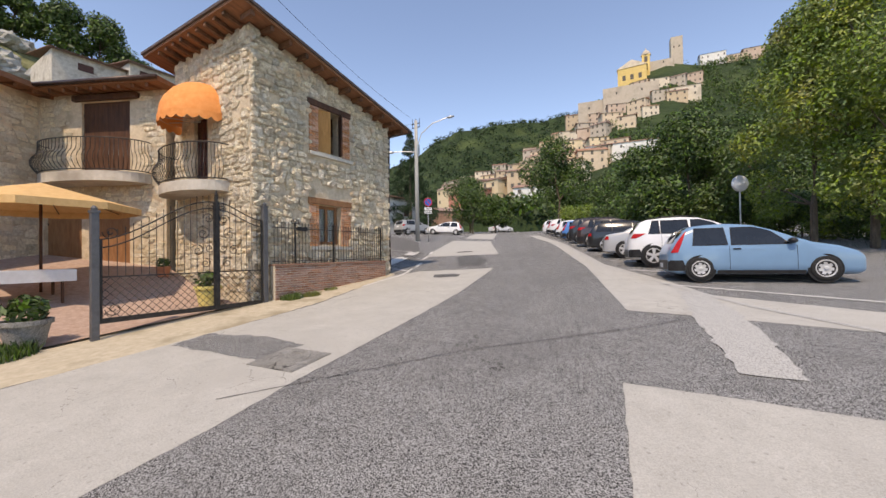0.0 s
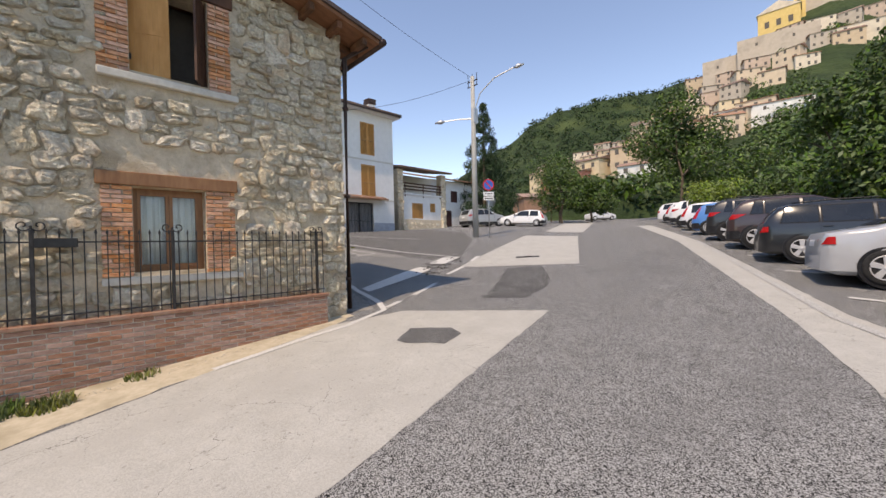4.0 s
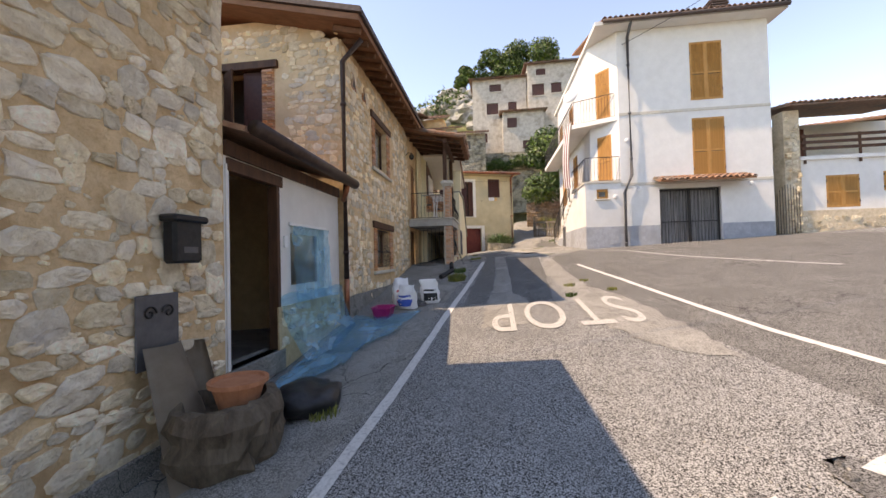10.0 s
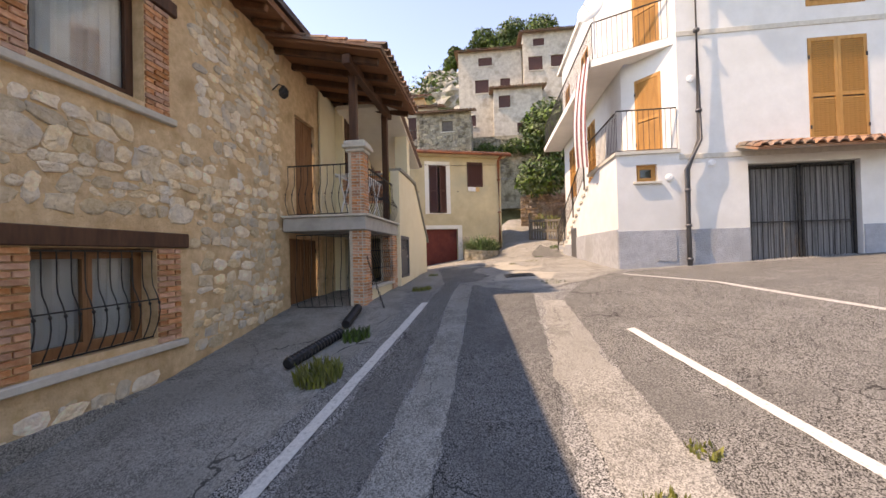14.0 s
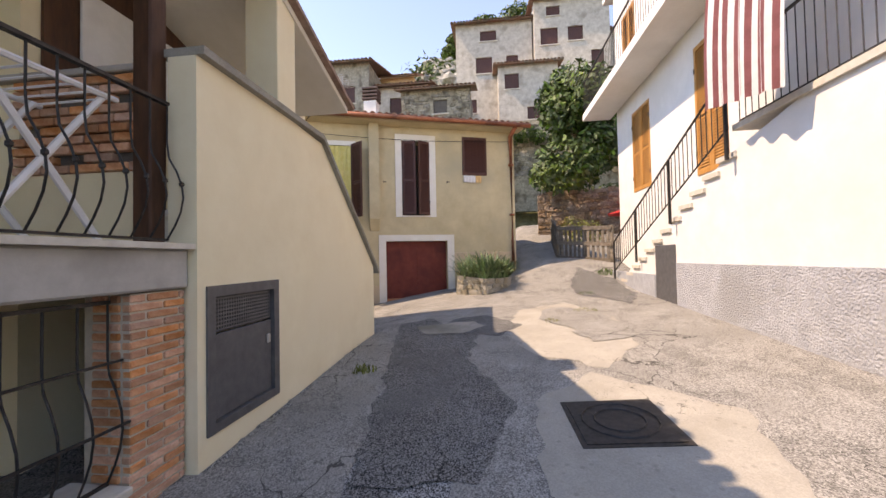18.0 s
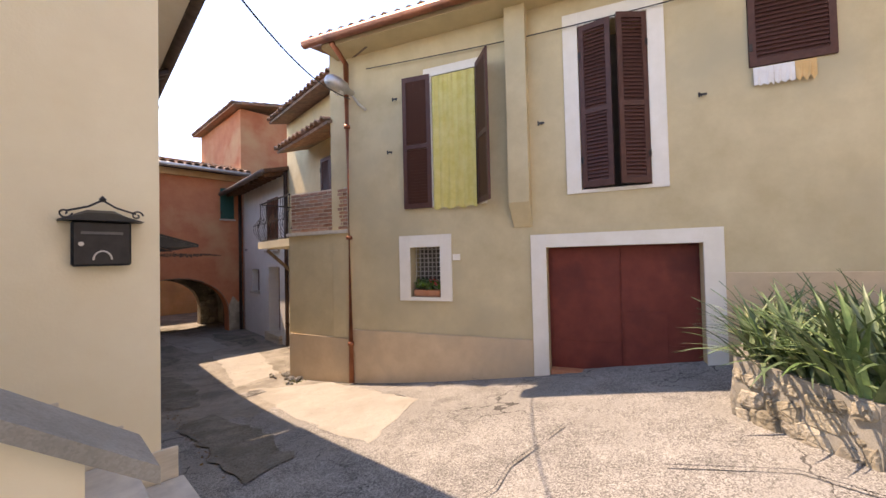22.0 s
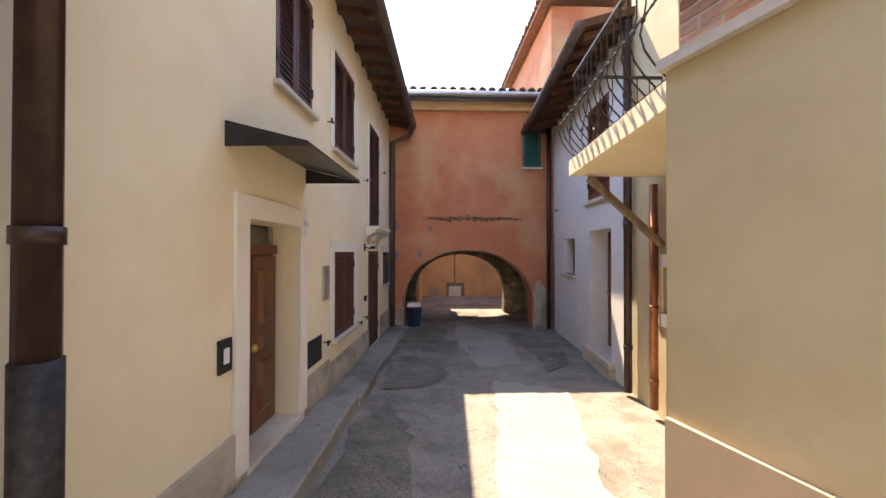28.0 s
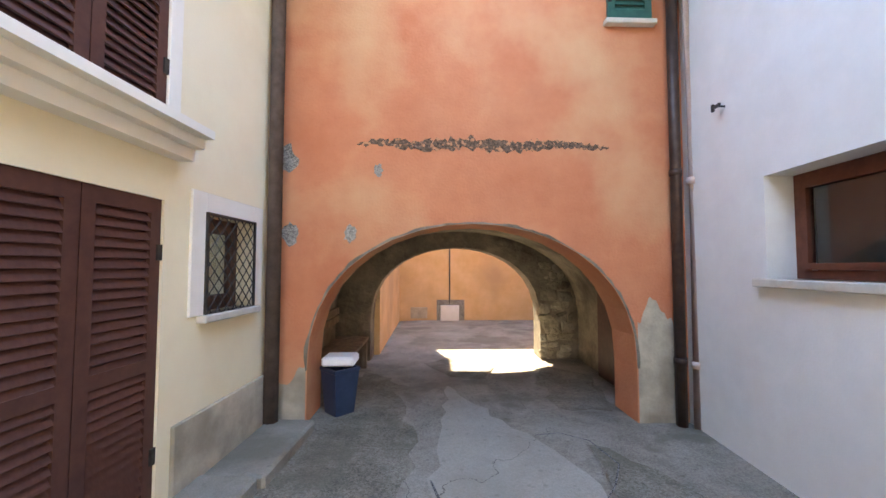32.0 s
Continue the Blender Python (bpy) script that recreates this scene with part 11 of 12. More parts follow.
# ---- trees near by ----
def conifer(x, y, z, h, r, seed, label):
    t = thing("tree", (x, y, z), label, "tree")
    bm = bmesh.new()
    tube(bm, [(x, y, z - 0.2), (x, y, z + h * 0.5), (x, y, z + h)], [0.22, 0.13, 0.02], 8)
    part("trunk", bm, bark, t)
    rr = random.Random(seed)
    cs = []
    for k in range(260):
        q = rr.random() ** 1.1
        a = rr.uniform(0, 6.28)
        rad = r * (1 - q) * rr.uniform(0.3, 1.0) ** 0.5 + 0.05
        cs.append((x + rad * math.cos(a), y + rad * math.sin(a), z + h * (0.08 + 0.92 * q) - 0.25 * rad, 0.32 + 0.34 * (1 - q)))
    leafy("crown", cs, 22000, 0.34, leaf_dark, seed, t, shape=0.35, droop=1.0)
    return t


conifer(-30.4, 41.3, 4.8, 13.8, 4.4, 1, "tall dark spruce behind the square")
for k, (x, y, h, s) in enumerate(((-24.0, 47.0, 6.0, 3.0), (-26.5, 51.0, 7.5, 3.4), (-22.0, 50.0, 4.5, 2.6), (-30.0, 55.0, 9.0, 4.0))):
    tree(x, y, ground(x, y), h, s, leaf, 300 + k, "leafy green tree beside the upper road", 5000, 0.28)


def at_px(p, depth):
    """A place on the first view's axes: p is the tangent to its right, depth the metres ahead."""
    return (-0.524 * depth + 0.852 * p * depth, 0.852 * depth + 0.524 * p * depth)


for k, (p, d, h, s, mt, n, sz) in enumerate(((0.305, 48, 10.5, 5.0, leaf, 16000, 0.32), (0.645, 27, 8.2, 4.2, leaf, 20000, 0.24), (0.52, 30, 6.0, 3.2, leaf, 9000, 0.24), (0.97, 17.5, 10.5, 3.2, leaf_light, 18000, 0.17), (1.13, 15.5, 11.5, 3.4, leaf_light, 18000, 0.16), (0.83, 24, 7.0, 3.0, leaf, 9000, 0.22), (0.43, 52, 7.0, 4.0, leaf, 7000, 0.3), (1.25, 14, 9.0, 3.0, leaf_light, 12000, 0.16))):
    x, y = at_px(p, d)
    tree(x, y, ground(x, y), h, s, mt, 200 + k, "broad leafy green tree behind the parked cars" if mt == leaf else "bright green leafy tree behind the parked cars", n, sz, low=0.12)
for k in range(16):
    p = 0.36 + 0.058 * k
    d = 33.0 - 1.1 * k
    x, y = at_px(p, d)
    z = ground(x, y)
    t = thing("bush", (x, y, z), "dense green bush along the parking bays", "bush", "roadside bushes")
    bm = bmesh.new()
    tube(bm, [(x, y, z - 0.05), (x, y, z + 0.8)], 0.05, 5)
    part("stem", bm, bark, t)
    rr = random.Random(400 + k)
    leafy("foliage", [(x + rr.uniform(-1.1, 1.1), y + rr.uniform(-1.1, 1.1), z + rr.uniform(0.5, 2.2), rr.uniform(0.6, 1.0)) for _ in range(7)], 4200, 0.15, leaf_light if k % 3 == 0 else leaf, 400 + k, t)
mx, my = at_px(0.78, 19)
mz = ground(mx, my)
mir = thing("traffic_mirror", (mx, my, mz), "round traffic mirror on a post behind the cars", "mirror")
bm = bmesh.new()
tube(bm, [(mx, my, mz), (mx, my, mz + 3.0)], 0.035, 8)
part("post", bm, steel, mir)
bm = bmesh.new()
lathe(bm, (mx, my, mz + 3.1), [(0.4, 0.0), (0.4, 0.05), (0.3, 0.1), (0.02, 0.13)], 24, (0.45, -0.9, 0))
part("mirror", bm, rim_silver, mir, smooth=True)

# ---- back of the yard: fig tree, fence, retaining wall ----
tree(-44.0, 19.7, 7.3, 6.0, 3.4, leaf, 77, "broad-leaved fig tree above the stone wall", 11000, 0.3, 0.16, 0.2)
pf_ = thing("pallet_fence", (-37.0, 18.5, 4.5), "weathered fence made of wooden pallets", "fence")
for PFc, long_, z0, z1 in ((Face(-37.95, 17.75, 1.75, 1.3), 2.18, 4.62, 4.48), (Face(-41.4, 18.1, 3.43, -0.33), 3.4, 5.35, 4.64)):
    n = round(long_ / 0.175)
    for k in range(n):
        z = z0 + (z1 - z0) * k / n
        u = long_ * k / n
        block("slat", PFc, u, u + 0.095, z - 0.04, z + 1.1, 0.0, 0.022, wood_pallet, pf_, bev=0.004)
    for dz, th in ((0.02, 0.11), (0.5, 0.12), (1.0, 0.12)):
        bm = bmesh.new()
        cuboid(bm, [PFc.p(0, z0 + dz, 0.024), PFc.p(long_, z1 + dz, 0.024), PFc.p(long_, z1 + dz, 0.05), PFc.p(0, z0 + dz, 0.05), PFc.p(0, z0 + dz + th, 0.024), PFc.p(long_, z1 + dz + th, 0.024), PFc.p(long_, z1 + dz + th, 0.05), PFc.p(0, z0 + dz + th, 0.05)])
        part("rail", bm, wood_pallet, pf_)
    for u in (0.0, long_ * 0.5, long_ - 0.09):
        z = z0 + (z1 - z0) * u / long_
        block("post", PFc, u, u + 0.09, z - 0.3, z + 1.14, -0.09, -0.003, wood_pallet, pf_, bev=0.006)
RW = Face(-42.7, 17.7, 0.3, 1.0)
ret = thing("retaining_wall", (-42.6, 20, 5.5), "rough reddish dry-stone retaining wall", "wall")
rwp = part("wall", wall_mesh(RW, 0.0, 9.0, 3.5, 7.7, [], 0.6), stone_red, ret)
masonry(RW, rwp, 0.0, 8.0, 5.0, 7.75, stone_red, 91, (0.18, 0.45), (0.12, 0.24), 0.06, near=(0, 5, 5.0, 7.75), limit=250)
sh_ = thing("shrub", (-40.6, 18.9, 5.1), "dry grey-green shrub by the fence", "bush")
leafy("foliage", [(-40.9, 18.9, 5.9, 0.6), (-40.4, 19.4, 5.7, 0.6), (-40.7, 19.1, 5.3, 0.6)], 1300, 0.1, grass, 55, sh_)
ps = thing("red_parasol", (-40.4, 20.7, 5.5), "edge of a red parasol behind the fence", "parasol")
bm = bmesh.new()
apex = bm.verts.new((-40.2, 21.2, 6.7))
rim = [bm.verts.new((-40.2 + 1.1 * math.cos(0.785 * i), 21.2 + 1.1 * math.sin(0.785 * i), 6.35)) for i in range(8)]
for i in range(8):
    bm.faces.new((apex, rim[i], rim[(i + 1) % 8]))
part("canopy", bm, sign_red, ps)
bm = bmesh.new()
tube(bm, [(-40.2, 21.2, 4.3), (-40.2, 21.2, 6.7)], 0.03, 6)
part("pole", bm, steel, ps)


# ---- hills ----
def sheet_mesh(name, nu, nv, at, mat, label, category="hill"):
    vs = [at(i / nu, j / nv) for i in range(nu + 1) for j in range(nv + 1)]
    fs = [(i * (nv + 1) + j, (i + 1) * (nv + 1) + j, (i + 1) * (nv + 1) + j + 1, i * (nv + 1) + j + 1) for i in range(nu) for j in range(nv)]
    return raw_part(name, vs, fs, mat, None, label, True, "structure", category)


def fbm(x, y, s, seed=0.0):
    return noise.fractal(Vector((x * s, y * s, seed)), 1.0, 2.0, 5)


def west_hill(x, y):
    """The rocky hill behind the yard."""
    k = smooth_step(-46, -92, x)
    crest = 25 * math.exp(-((y - 17) / 26) ** 2) + 7 * math.exp(-((y + 25) / 30) ** 2) + 8
    return 4.0 + crest * k ** 0.85 + 2.2 * fbm(x, y, 0.08) * k


sheet_mesh("hill_west", 70, 90, lambda a, b: (-45.5 - 130 * a ** 1.3, -80 + 190 * b, west_hill(-45.5 - 130 * a ** 1.3, -80 + 190 * b)), hill_dry, "dry grassy hillside with pale rock")
wl_pts = []
rr = random.Random(15)
while len(wl_pts) < 420:
    x, y = rr.uniform(-150, -62), rr.uniform(-70, 100)
    z = west_hill(x, y)
    keep = 0.25 if 0 < y < 34 and x > -100 else 0.9
    if rr.random() < keep:
        wl_pts.append((x, y, z + 1.2, rr.uniform(1.6, 3.4)))
hw = thing("hill_trees", (-90, 10, 30), "scattered trees on the dry hillside", "trees", kind="stuff")
leafy("crowns", wl_pts, 60000, 0.75, leaf, 16, hw)
for k, (x, y, h, s) in enumerate(((-86, 20.5, 9, 5), (-84, 25, 10, 5.5), (-88, 15.5, 8, 4), (-83, 29, 8, 5), (-86, 10.5, 5, 2.5))):
    tree(x, y, west_hill(x, y) - 0.5, h, s, leaf, 500 + k, "round green tree on the hilltop", 5000, 0.55, 0.25)
rk = thing("rock_outcrop", (-72, 15, 30), "pale limestone outcrop on the hillside", "rock")
for k in range(26):
    x, y = rr.uniform(-80, -68), rr.uniform(2, 26)
    bm = bmesh.new()
    bmesh.ops.create_icosphere(bm, subdivisions=3, radius=rr.uniform(1.0, 2.6))
    c = Vector((x, y, west_hill(x, y)))
    for v in bm.verts:
        q = 1 + 0.5 * noise.noise(v.co * 0.9 + Vector((k, 0, 0))) + 0.2 * noise.noise(v.co * 2.5)
        v.co = c + Vector((v.co.x * q, v.co.y * q * 1.4, v.co.z * q * 0.8))
    part("rock", bm, rock, rk)

# the crest of the hill town, seen from the start of the road: tangent to the right, tangent up
CREST = [(-0.5, 0.10), (-0.08, 0.22), (0.05, 0.20), (0.11, 0.235), (0.2, 0.29), (0.3, 0.33), (0.37, 0.385), (0.43, 0.44), (0.5, 0.49), (0.6, 0.53), (0.72, 0.52), (0.84, 0.54), (0.98, 0.605), (1.1, 0.7), (1.3, 0.82), (2.2, 0.8)]


def crest(p):
    for (a, za), (b, zb) in zip(CREST, CREST[1:]):
        if a <= p <= b:
            return za + (zb - za) * (p - a) / (b - a)
    return 0.1


def town_hill(p, d):
    """Height of the town's hill at tangent p and depth d."""
    k = min(1.0, max(0.0, (d - 75) / (270 - 75)))
    foot = 0.085
    x, y = at_px(p, d)
    return 1.95 + d * (foot + (crest(p) - 0.035 - foot) * k ** 0.8) + 2.5 * fbm(x, y, 0.03)


def town_at(a, b):
    p = -0.06 + 2.0 * a
    d = 75 + 210 * b
    x, y = at_px(p, d)
    fade = smooth_step(-0.06, 0.1, p)
    z = town_hill(p, d) * fade + (ground(x, y) - 1) * (1 - fade)
    return (x, y, ground(x, y) - 2 if b == 0 else z if b < 1 else z - 40)


sheet_mesh("hill_town", 110, 60, town_at, hill_green, "wooded hillside below the old town")
rr = random.Random(21)
cl = []
while len(cl) < 1500:
    p, d = rr.uniform(0.1, 1.7), 75 + 205 * rr.random()
    k = (d - 75) / 195
    up = town_hill(p, d) / d
    if 0.1 < p < 0.68 and up > 0.14 + 0.18 * (p > 0.45) and up > 0.0 and p < 0.2 + 0.9 * up + 0.12 and rr.random() < 0.93:
        continue
    x, y = at_px(p, d)
    cl.append((x, y, town_hill(p, d) + 1.8, rr.uniform(2.2, 4.2)))
tw = thing("hill_woods", (0, 200, 40), "dense green woods on the town hill", "trees", kind="stuff")
leafy("crowns", cl, 110000, 1.15, leaf, 22, tw)


RIDGE = [(-0.7, 0.05), (-0.4, 0.1), (-0.25, 0.15), (-0.166, 0.19), (-0.13, 0.228), (-0.09, 0.246), (0.0, 0.3), (0.056, 0.321), (0.2, 0.338), (0.34, 0.36), (0.6, 0.36), (1.0, 0.34), (1.8, 0.3)]


def mountain(a, b):
    p = -0.62 + 2.3 * a
    d = 330 + 330 * b
    x, y = at_px(p, d)
    for (pa, za), (pb, zb) in zip(RIDGE, RIDGE[1:]):
        if pa <= p <= pb:
            ridge = za + (zb - za) * smooth_step(pa, pb, p) + 0.006 * fbm(x, y, 0.012, 2)
    return (x, y, 1.95 + d * (0.03 + (ridge - 0.03) * min(1.0, b * 1.15) ** 0.75) + 4 * fbm(x, y, 0.01, 5) * (0.2 + b) if b < 1 else -20)


sheet_mesh("mountain", 150, 40, mountain, hill_green, "wooded green mountain behind the town")
cl = []
rr = random.Random(31)
for _ in range(5000):
    a, b = rr.random(), rr.uniform(0.05, 0.93)
    q = mountain(a, b)
    cl.append((q[0], q[1], q[2] + 2.0, rr.uniform(3.5, 6.5)))
mw = thing("mountain_woods", (0, 450, 80), "unbroken forest on the mountain", "trees", kind="stuff")
leafy("crowns", cl, 90000, 3.2, leaf_dark, 32, mw)

# ---- hill town ----
wall_tones = [surf("town_wall", c, tuple(min(0.85, 1.16 * v) for v in c), 0.5, 0.93, 0.2, 8, 0.04, c3=tuple(0.8 * v for v in c), s3=0.15) for c in ((0.5, 0.39, 0.27), (0.56, 0.45, 0.33), (0.6, 0.52, 0.41), (0.48, 0.37, 0.29), (0.62, 0.5, 0.33), (0.44, 0.38, 0.31))]
# far windows are dark blocks, room shade painted in
b = bmesh.new()
box(b, -0.5, 0.5, -0.06, 0.04, 0, 1)
win_me = bpy.data.meshes.new("window")
b.to_mesh(win_me)
b.free()
win_me.materials.append(opening_shade)


def town_house(x, y, z, w, dp, h, face, wall_mat, label, seed, roof_h=1.2, cols=3, rows=2, roof_mat=roof_tile, gable=True):
    """A far house: walls, pitched roof, and single windows on the two seen sides."""
    rr = random.Random(seed)
    t = thing("house", (x, y, z), label, "house")
    m = Matrix.Translation((x, y, z)) @ Matrix.Rotation(face, 4, "Z")
    bm = bmesh.new()
    v = cuboid(bm, [m @ Vector(q) for q in ((-w / 2, 0, -6), (w / 2, 0, -6), (w / 2, dp, -6), (-w / 2, dp, -6), (-w / 2, 0, h), (w / 2, 0, h), (w / 2, dp, h), (-w / 2, dp, h))])
    wp = part("wall", bm, wall_mat, t)
    bm = bmesh.new()
    o, e = 0.35, 0.16
    if gable:
        lo = [m @ Vector(q) for q in ((-w / 2 - o, -o, h), (w / 2 + o, -o, h), (w / 2 + o, dp + o, h), (-w / 2 - o, dp + o, h))]
        ri = [m @ Vector(q) for q in ((-w / 2 - o, dp / 2, h + roof_h), (w / 2 + o, dp / 2, h + roof_h))]
        vs = [bm.verts.new(q) for q in lo + ri]
        for f in ((0, 1, 5, 4), (2, 3, 4, 5), (0, 4, 3), (1, 2, 5), (3, 2, 1, 0)):
            bm.faces.new([vs[i] for i in f])
    else:
        cuboid(bm, [m @ Vector(q) for q in ((-w / 2 - o, -o, h), (w / 2 + o, -o, h), (w / 2 + o, dp + o, h), (-w / 2 - o, dp + o, h), (-w / 2 - o, -o, h + e), (w / 2 + o, -o, h + e), (w / 2 + o, dp + o, h + roof_h), (-w / 2 - o, dp + o, h + roof_h))])
    part("roof", bm, roof_mat, t)
    for i in range(cols):
        for j in range(rows):
            if rr.random() < 0.14:
                continue
            u = -w / 2 + w * (i + 0.5 + rr.uniform(-0.12, 0.12)) / cols
            c = h * (j + 0.45) / rows
            piece("window", win_me, m @ Matrix.Translation((u, 0, c)) @ Matrix.Diagonal((rr.uniform(0.75, 1.0), 1, rr.uniform(1.1, 1.5), 1)), wp)
    for s in (-1, 1):
        for j in range(rows):
            piece("window", win_me, m @ Matrix.Translation((s * w / 2, dp * rr.uniform(0.3, 0.6), h * (j + 0.45) / rows)) @ Matrix.Rotation(s * math.pi / 2, 4, "Z") @ Matrix.Diagonal((0.8, 1, 1.2, 1)), wp)
    return t


rr = random.Random(77)
FACING = radians(8)
spots = []
for row in range(9):
    up0 = 0.14 + 0.036 * row
    lo_p, hi_p = 0.02 + 0.042 * row, 0.3 + 0.055 * row if row < 4 else 0.46 + 0.035 * (row - 4) * 1.6
    p = lo_p
    while p < min(hi_p, 0.68):
        spots.append((p, up0 + rr.uniform(-0.009, 0.009) + 0.02 * (p - lo_p)))
        p += rr.uniform(0.035, 0.055)
for k in range(30):
    q = rr.random()
    spots.append((0.03 + 0.42 * q + rr.uniform(-0.03, 0.03), 0.125 + 0.2 * q * rr.random() + rr.uniform(0, 0.05)))
for k, (p, up) in enumerate(spots):
    d = 80.0
    while d < 268 and (town_hill(p, d) - 1.95) / d < up:
        d += 1.5
    if d >= 268:
        continue
    x, y = at_px(p, d)
    w, h = rr.uniform(6.0, 11), rr.uniform(5.5, 9.5)
    town_house(x, y, town_hill(p, d) - 0.6, w, rr.uniform(6, 9), h, FACING + rr.uniform(-0.45, 0.35), wall_tones[rr.randrange(6)], "pale stone town house stacked on the hillside", 900 + k, rr.uniform(1.0, 1.9), 3, 2 if h < 7.5 else 3)
for p, d, w, h, up, mt, lab in ((0.27, 100, 17, 6.0, None, white_plaster, "long white house at the foot of the town"), (0.47, 150, 26, 7, None, white_plaster, "white town house with a row of windows"), (0.62, 215, 24, 7, None, wall_tones[2], "long pale town house at the edge of the woods"), (0.1, 130, 14, 8, None, wall_tones[3], "reddish apartment house below the town"), (0.155, 135, 12, 8, None, white_plaster, "white plastered house standing below the town")):
    x, y = at_px(p, d)
    town_house(x, y, town_hill(p, d) - 0.5, w, 8, h, FACING, mt, lab, int(p * 1000), 1.4, 5, 2)
# church, tower, castle wall on the crest
cx, cy = at_px(0.505, 262)
cz = town_hill(0.505, 262) - 2
church = thing("church", (cx, cy, cz), "yellow church with pediment and bell tower on the crest", "church")
yel = surf("church_yellow", (0.62, 0.44, 0.16), (0.7, 0.52, 0.22), 0.6, 0.9, 0.1, 5, 0.05)
m = Matrix.Translation((cx, cy, cz)) @ Matrix.Rotation(FACING - 0.1, 4, "Z")
bm = bmesh.new()
cuboid(bm, [m @ Vector(q) for q in ((-9, 0, -8), (9, 0, -8), (9, 30, -8), (-9, 30, -8), (-9, 0, 13), (9, 0, 13), (9, 30, 13), (-9, 30, 13))])
part("wall", bm, yel, church)
bm = bmesh.new()
vs = [bm.verts.new(m @ Vector(q)) for q in ((-9.6, -0.4, 13), (9.6, -0.4, 13), (0, -0.4, 18), (-9.6, 30, 13), (9.6, 30, 13), (0, 30, 18))]
for f in ((0, 1, 2), (3, 5, 4), (0, 2, 5, 3), (1, 4, 5, 2), (0, 3, 4, 1)):
    bm.faces.new([vs[i] for i in f])
part("roof", bm, wall_tones[2], church)
bm = bmesh.new()
cuboid(bm, [m @ Vector(q) for q in ((6, 10, 8), (11, 10, 8), (11, 15, 8), (6, 15, 8), (6, 10, 24), (11, 10, 24), (11, 15, 24), (6, 15, 24))])
bt = part("bell_tower", bm, yel, church)
bm = bmesh.new()
lathe(bm, m @ Vector((8.5, 12.5, 24)), [(3.3, 0), (3.2, 0.6), (2.2, 2.6), (0.4, 4.2), (0.1, 5.5)], 8)
part("dome", bm, wall_tones[5], bt)
for s in (-5, 0, 5):
    piece("window", win_me, m @ Matrix.Translation((s, 0, 4.5)) @ Matrix.Diagonal((2, 2, 3.5, 1)), church)
piece("belfry_opening", win_me, m @ Matrix.Translation((8.5, 10, 18.5)) @ Matrix.Diagonal((2, 2, 4, 1)), bt)
for p, d, w, dp, h, lab in ((0.625, 275, 7.5, 7.5, 20, "square ruined stone tower on the crest"), (0.57, 270, 22, 5, 6, "old castle wall on the crest"), (0.42, 235, 26, 10, 12, "rounded stone bastion below the church"), (0.5, 225, 30, 10, 11, "stone bastion wall below the church")):
    x, y = at_px(p, d)
    t = thing("castle_tower" if h > 15 else "castle_wall", (x, y, town_hill(p, d)), lab, "castle")
    bm = bmesh.new()
    mm = Matrix.Translation((x, y, town_hill(p, d))) @ Matrix.Rotation(FACING, 4, "Z")
    cuboid(bm, [mm @ Vector(q) for z in (-8, h) for q in ((-w / 2, 0, z), (w / 2, 0, z), (w / 2, dp, z), (-w / 2, dp, z))])
    part("wall", bm, wall_tones[5], t)
    for s in (-0.25, 0.2):
        piece("window", win_me, mm @ Matrix.Translation((s * w, 0, h * 0.6)) @ Matrix.Diagonal((0.9, 1, 1.4, 1)), t)
for k, (p, d, w, h, mt) in enumerate(((0.72, 280, 16, 11, white_plaster), (0.78, 280, 14, 8, wall_tones[1]), (0.85, 280, 22, 9, wall_tones[3]), (0.93, 280, 22, 9, wall_tones[0]), (1.0, 280, 18, 9, wall_tones[2]))):
    x, y = at_px(p, d)
    town_house(x, y, town_hill(p, d) - 1, w, 9, h, FACING, mt, "upper town house along the ridge", 1200 + k, 1.5, 5, 2)

# ---- old grey houses behind the yard ----
def plain_house(f, u0, u1, z0, z1, holes, mat, label, depth=8.0, roof=True, shutter=shutter_brown, name="house"):
    t = thing(name, f.p((u0 + u1) / 2, z0), label, "house")
    wp = part("wall", wall_mesh(f, u0, u1, z0 - 4, z1, holes, 0.35), mat, t)
    for a, b, n0, n1 in ((u0, u0 + 0.3, -depth, -0.352), (u1 - 0.3, u1, -depth, -0.352), (u0 + 0.3, u1 - 0.3, -depth, -depth + 0.3)):
        bm = bmesh.new()
        f.box(bm, a, b, z0 - 4, z1, n0, n1)
        part("wall", bm, mat, t)
    for a, b, c, d in holes:
        ob = block("window", f, a, b, c, d, -0.2, -0.12, shutter, t, bev=0.01)
        block("sill", f, a - 0.1, b + 0.1, c - 0.08, c, -0.1, 0.08, stone_sill, ob, bev=0)
    if roof:
        tiled_roof("roof", f.p(u0 - 0.4, z1 - 0.05, 0.5), f.d * (u1 - u0 + 0.8), -f.n * (depth + 0.6) + Vector((0, 0, 1.6)), roof_tile, t, 0.26, 0.5)
    return t


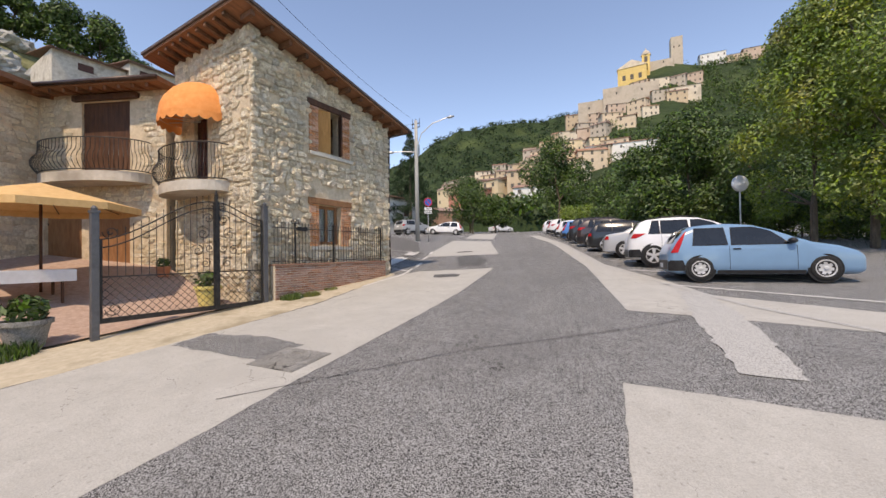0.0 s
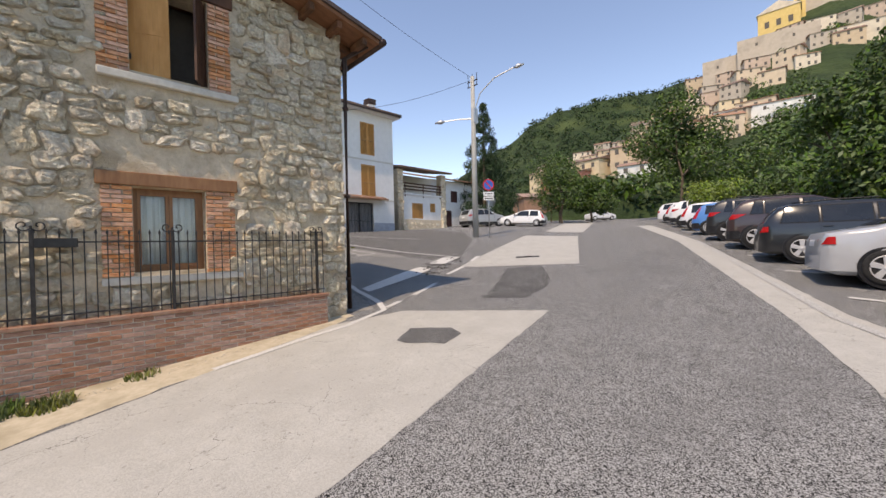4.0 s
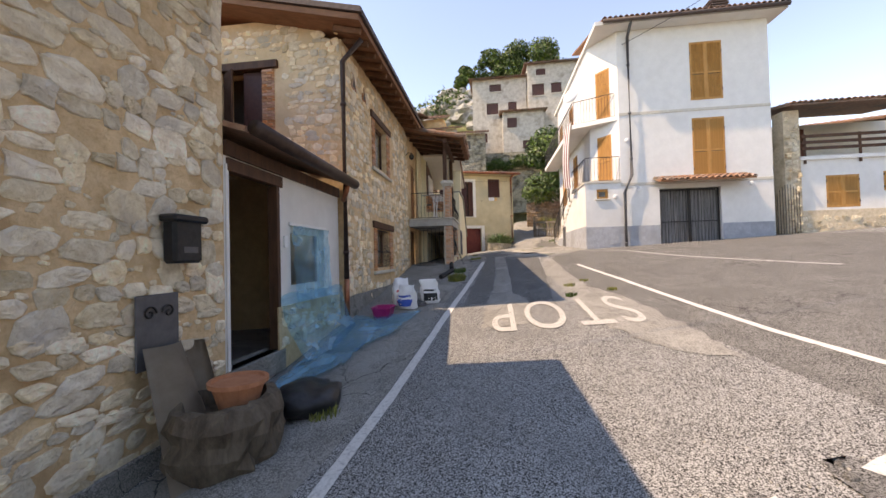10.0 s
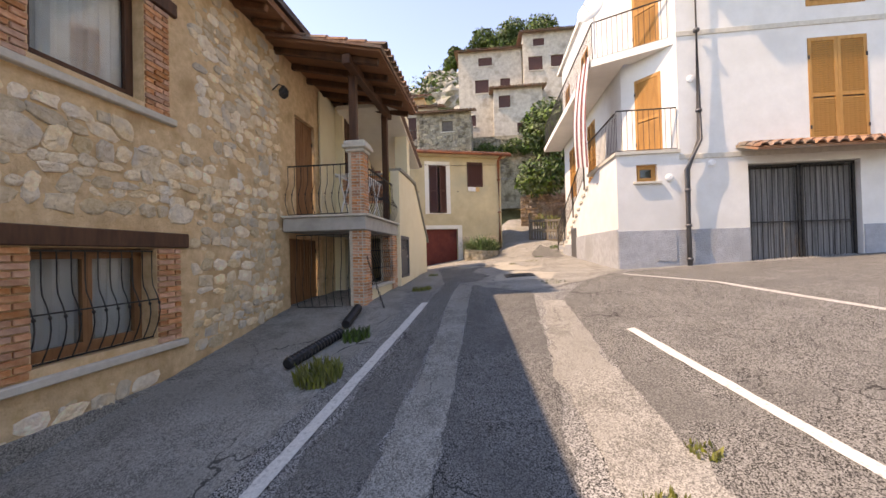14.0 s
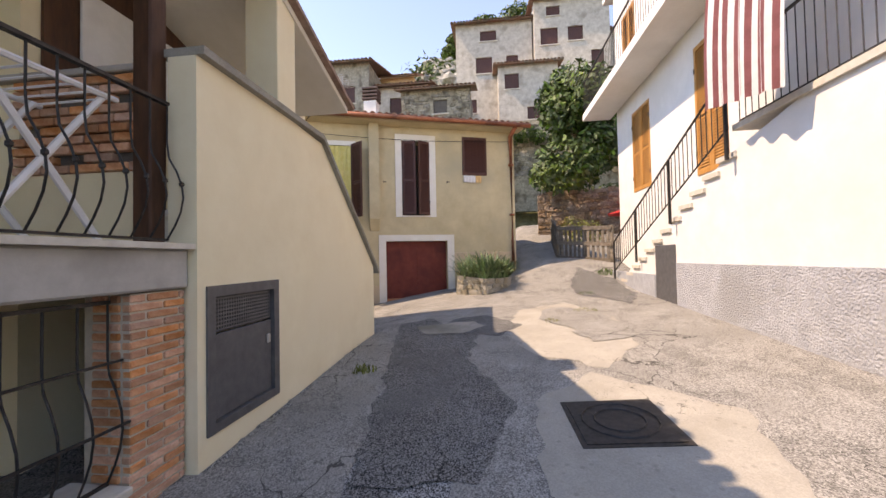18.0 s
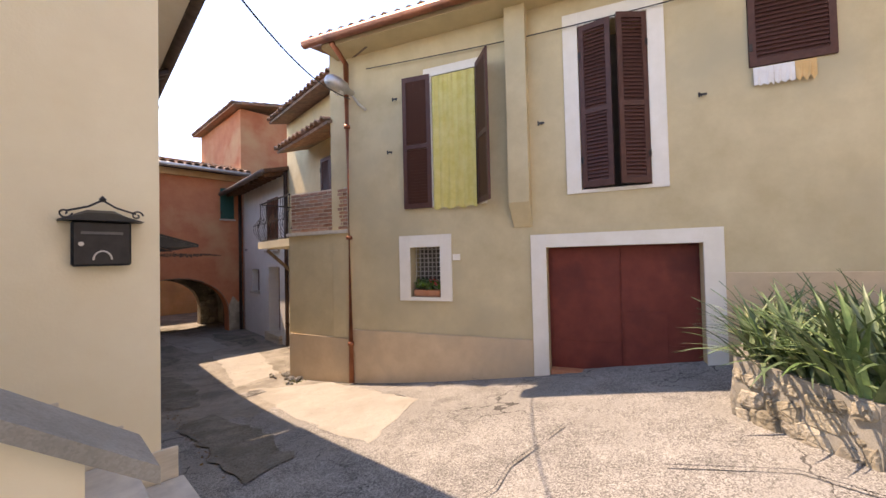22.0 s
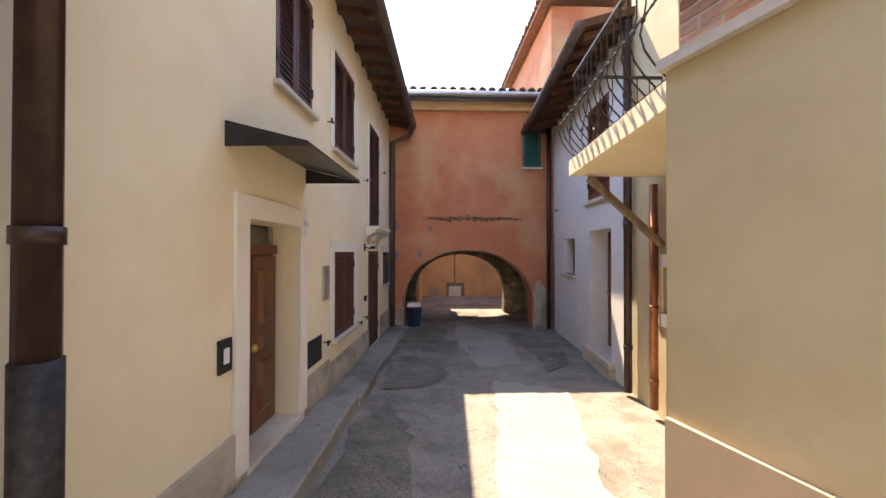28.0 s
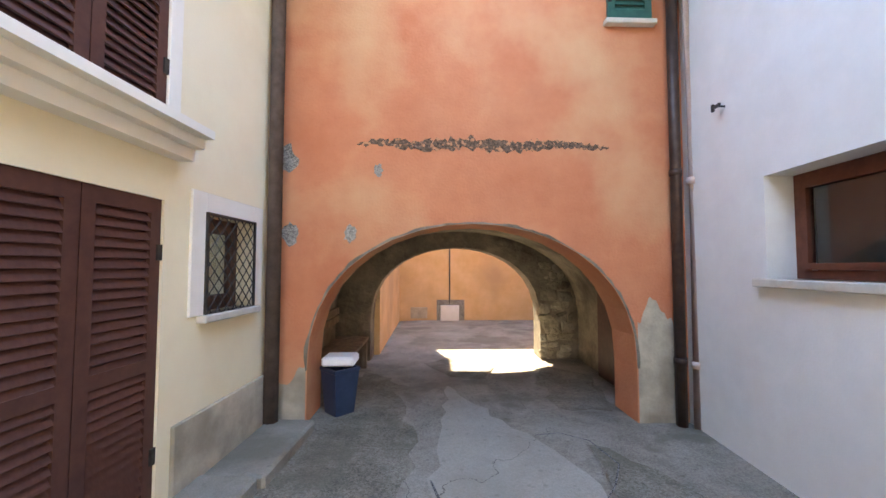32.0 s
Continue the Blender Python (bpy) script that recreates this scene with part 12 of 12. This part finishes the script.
K = Face(-57, 0, 0, 1)
plain_house(K, 12.9, 19.4, 14, 25.0, [(15.0, 16.4, 23.4, 24.3), (14.6, 16.0, 20.6, 22.0), (17.2, 18.2, 20.9, 22.0), (13.4, 14.6, 17.2, 18.4)], old_plaster, "tall grey plastered house on the hillside")
plain_house(Face(-56.2, 0, 0, 1), 19.5, 25.5, 14, 26.0, [(20.0, 21.4, 22.2, 23.6), (22.2, 23.4, 22.4, 23.6), (24.0, 25.0, 19.0, 21.5), (20.5, 21.6, 24.6, 25.4)], old_plaster, "old grey house with dark windows")
plain_house(Face(-54.5, 0, 0, 1), 16.4, 21.0, 13, 19.9, [(16.9, 18.0, 18.0, 19.2), (18.6, 19.8, 15.5, 16.5)], old_plaster, "low grey extension with a tile roof")
plain_house(Face(-58, 0, 0, 1), 26.0, 33.0, 12, 24.0, [(27, 28.2, 19, 21), (30, 31.2, 19, 21), (27, 28.2, 22, 23)], old_plaster, "old grey house on the hillside")
plain_house(Face(-49.5, 0, 0, 1), 3.6, 7.4, 9, 18.4, [(5.6, 6.4, 15.6, 16.8)], stone_dry, "old brown village house with a low tile roof", 5.0)
plain_house(Face(-50.5, 0, 0, 1), 7.4, 11.4, 10, 17.0, [(8.6, 9.5, 14.2, 16.2)], old_plaster, "old grey village house with a balcony door", 4.0)
railing("balcony_rail", Face(-49.4, 0, 0, 1), 7.0, 10.2, 13.6, 14.7, 0.0, None, iron, 0.16, 0, "rusty iron balcony railing", False)
block("balcony_slab", Face(-50.45, 0, 0, 1), 6.9, 10.3, 13.35, 13.6, 0.0, 1.1, concrete_old, None, "old concrete balcony slab", 0.02, "structure", "balcony")
plain_house(Face(-54.5, 0, 0, 1), 6.6, 9.6, 10, 19.6, [], ochre_pale, "narrow cream house gable", 3.0)
ruin = plain_house(Face(-48.5, 0, 0, 1), 9.9, 14.4, 9, 15.7, [(12.0, 12.9, 14.1, 15.0)], stone_dry, "low rough stone house with a tile roof", 4.0, shutter=opening_shade)
masonry(Face(-48.48, 0, 0, 1), [c for c in ruin.children if c.name.startswith("wall")][0], 9.9, 14.4, 11.5, 15.6, stone_dry, 94, (0.2, 0.5), (0.15, 0.3), 0.06, [(11.9, 13.0, 14.0, 15.1)])
bm = bmesh.new()
box(bm, -53.0, -52.2, 14.0, 30.0, 8.0, 14.6)
bwl = part("wall_terrace", bm, stone_dry, None, "old stone terrace wall below the grey houses", kind="structure", category="wall")
masonry(Face(-52.2, 0, 0, 1), bwl, 14.0, 30.0, 10.5, 14.6, stone_dry, 93, (0.35, 0.8), (0.25, 0.45), 0.1)
for k, (x, y, z, s) in enumerate(((-51.3, 15.5, 13.2, 1.2), (-51.3, 18.0, 13.4, 1.3), (-51.5, 21.0, 13.2, 1.2), (-51.0, 24.0, 12.0, 1.6), (-47.5, 22.5, 8.0, 1.8), (-47.0, 25.5, 8.5, 2.2))):
    t = thing("ivy", (x, y, z - s), "green creeper on the terrace wall", "plant")
    leafy("foliage", [(x, y, z, s * 0.6), (x - 0.2, y + s * 0.7, z - 0.2, s * 0.5), (x, y - s * 0.7, z - 0.3, s * 0.5)], 1400, 0.22, leaf, 600 + k, t)
# closing houses behind the first view and along the lower road
for k, (x, y, w, h, rot) in enumerate(((-3, -26, 18, 8, 3.14), (16, -14, 16, 8, 2.2), (-22, -22, 14, 9, 3.4))):
    town_house(x, y, ground(x, y), w, 8, h, rot + math.pi, wall_tones[k], "plain village house down the road", 1500 + k, 1.5)
# long shed and houses up the road
town_house(*at_px(0.1, 84), ground(*at_px(0.1, 84)), 20, 8, 4.4, FACING + 0.75, surf("rusty_wall", (0.24, 0.13, 0.085), (0.36, 0.22, 0.15), 0.6, 0.9, 0.2, 6, 0.04), "long rust-coloured roadside shed", 1601, 1.2, 3, 1)
town_house(*at_px(0.06, 120), 12.0, 15, 9, 9.5, radians(-15), surf("salmon_wall", (0.5, 0.2, 0.14), (0.58, 0.27, 0.2), 0.6, 0.9, 0.2, 6, 0.04), "salmon apartment house up the road", 1602, 1.2, 4, 3)
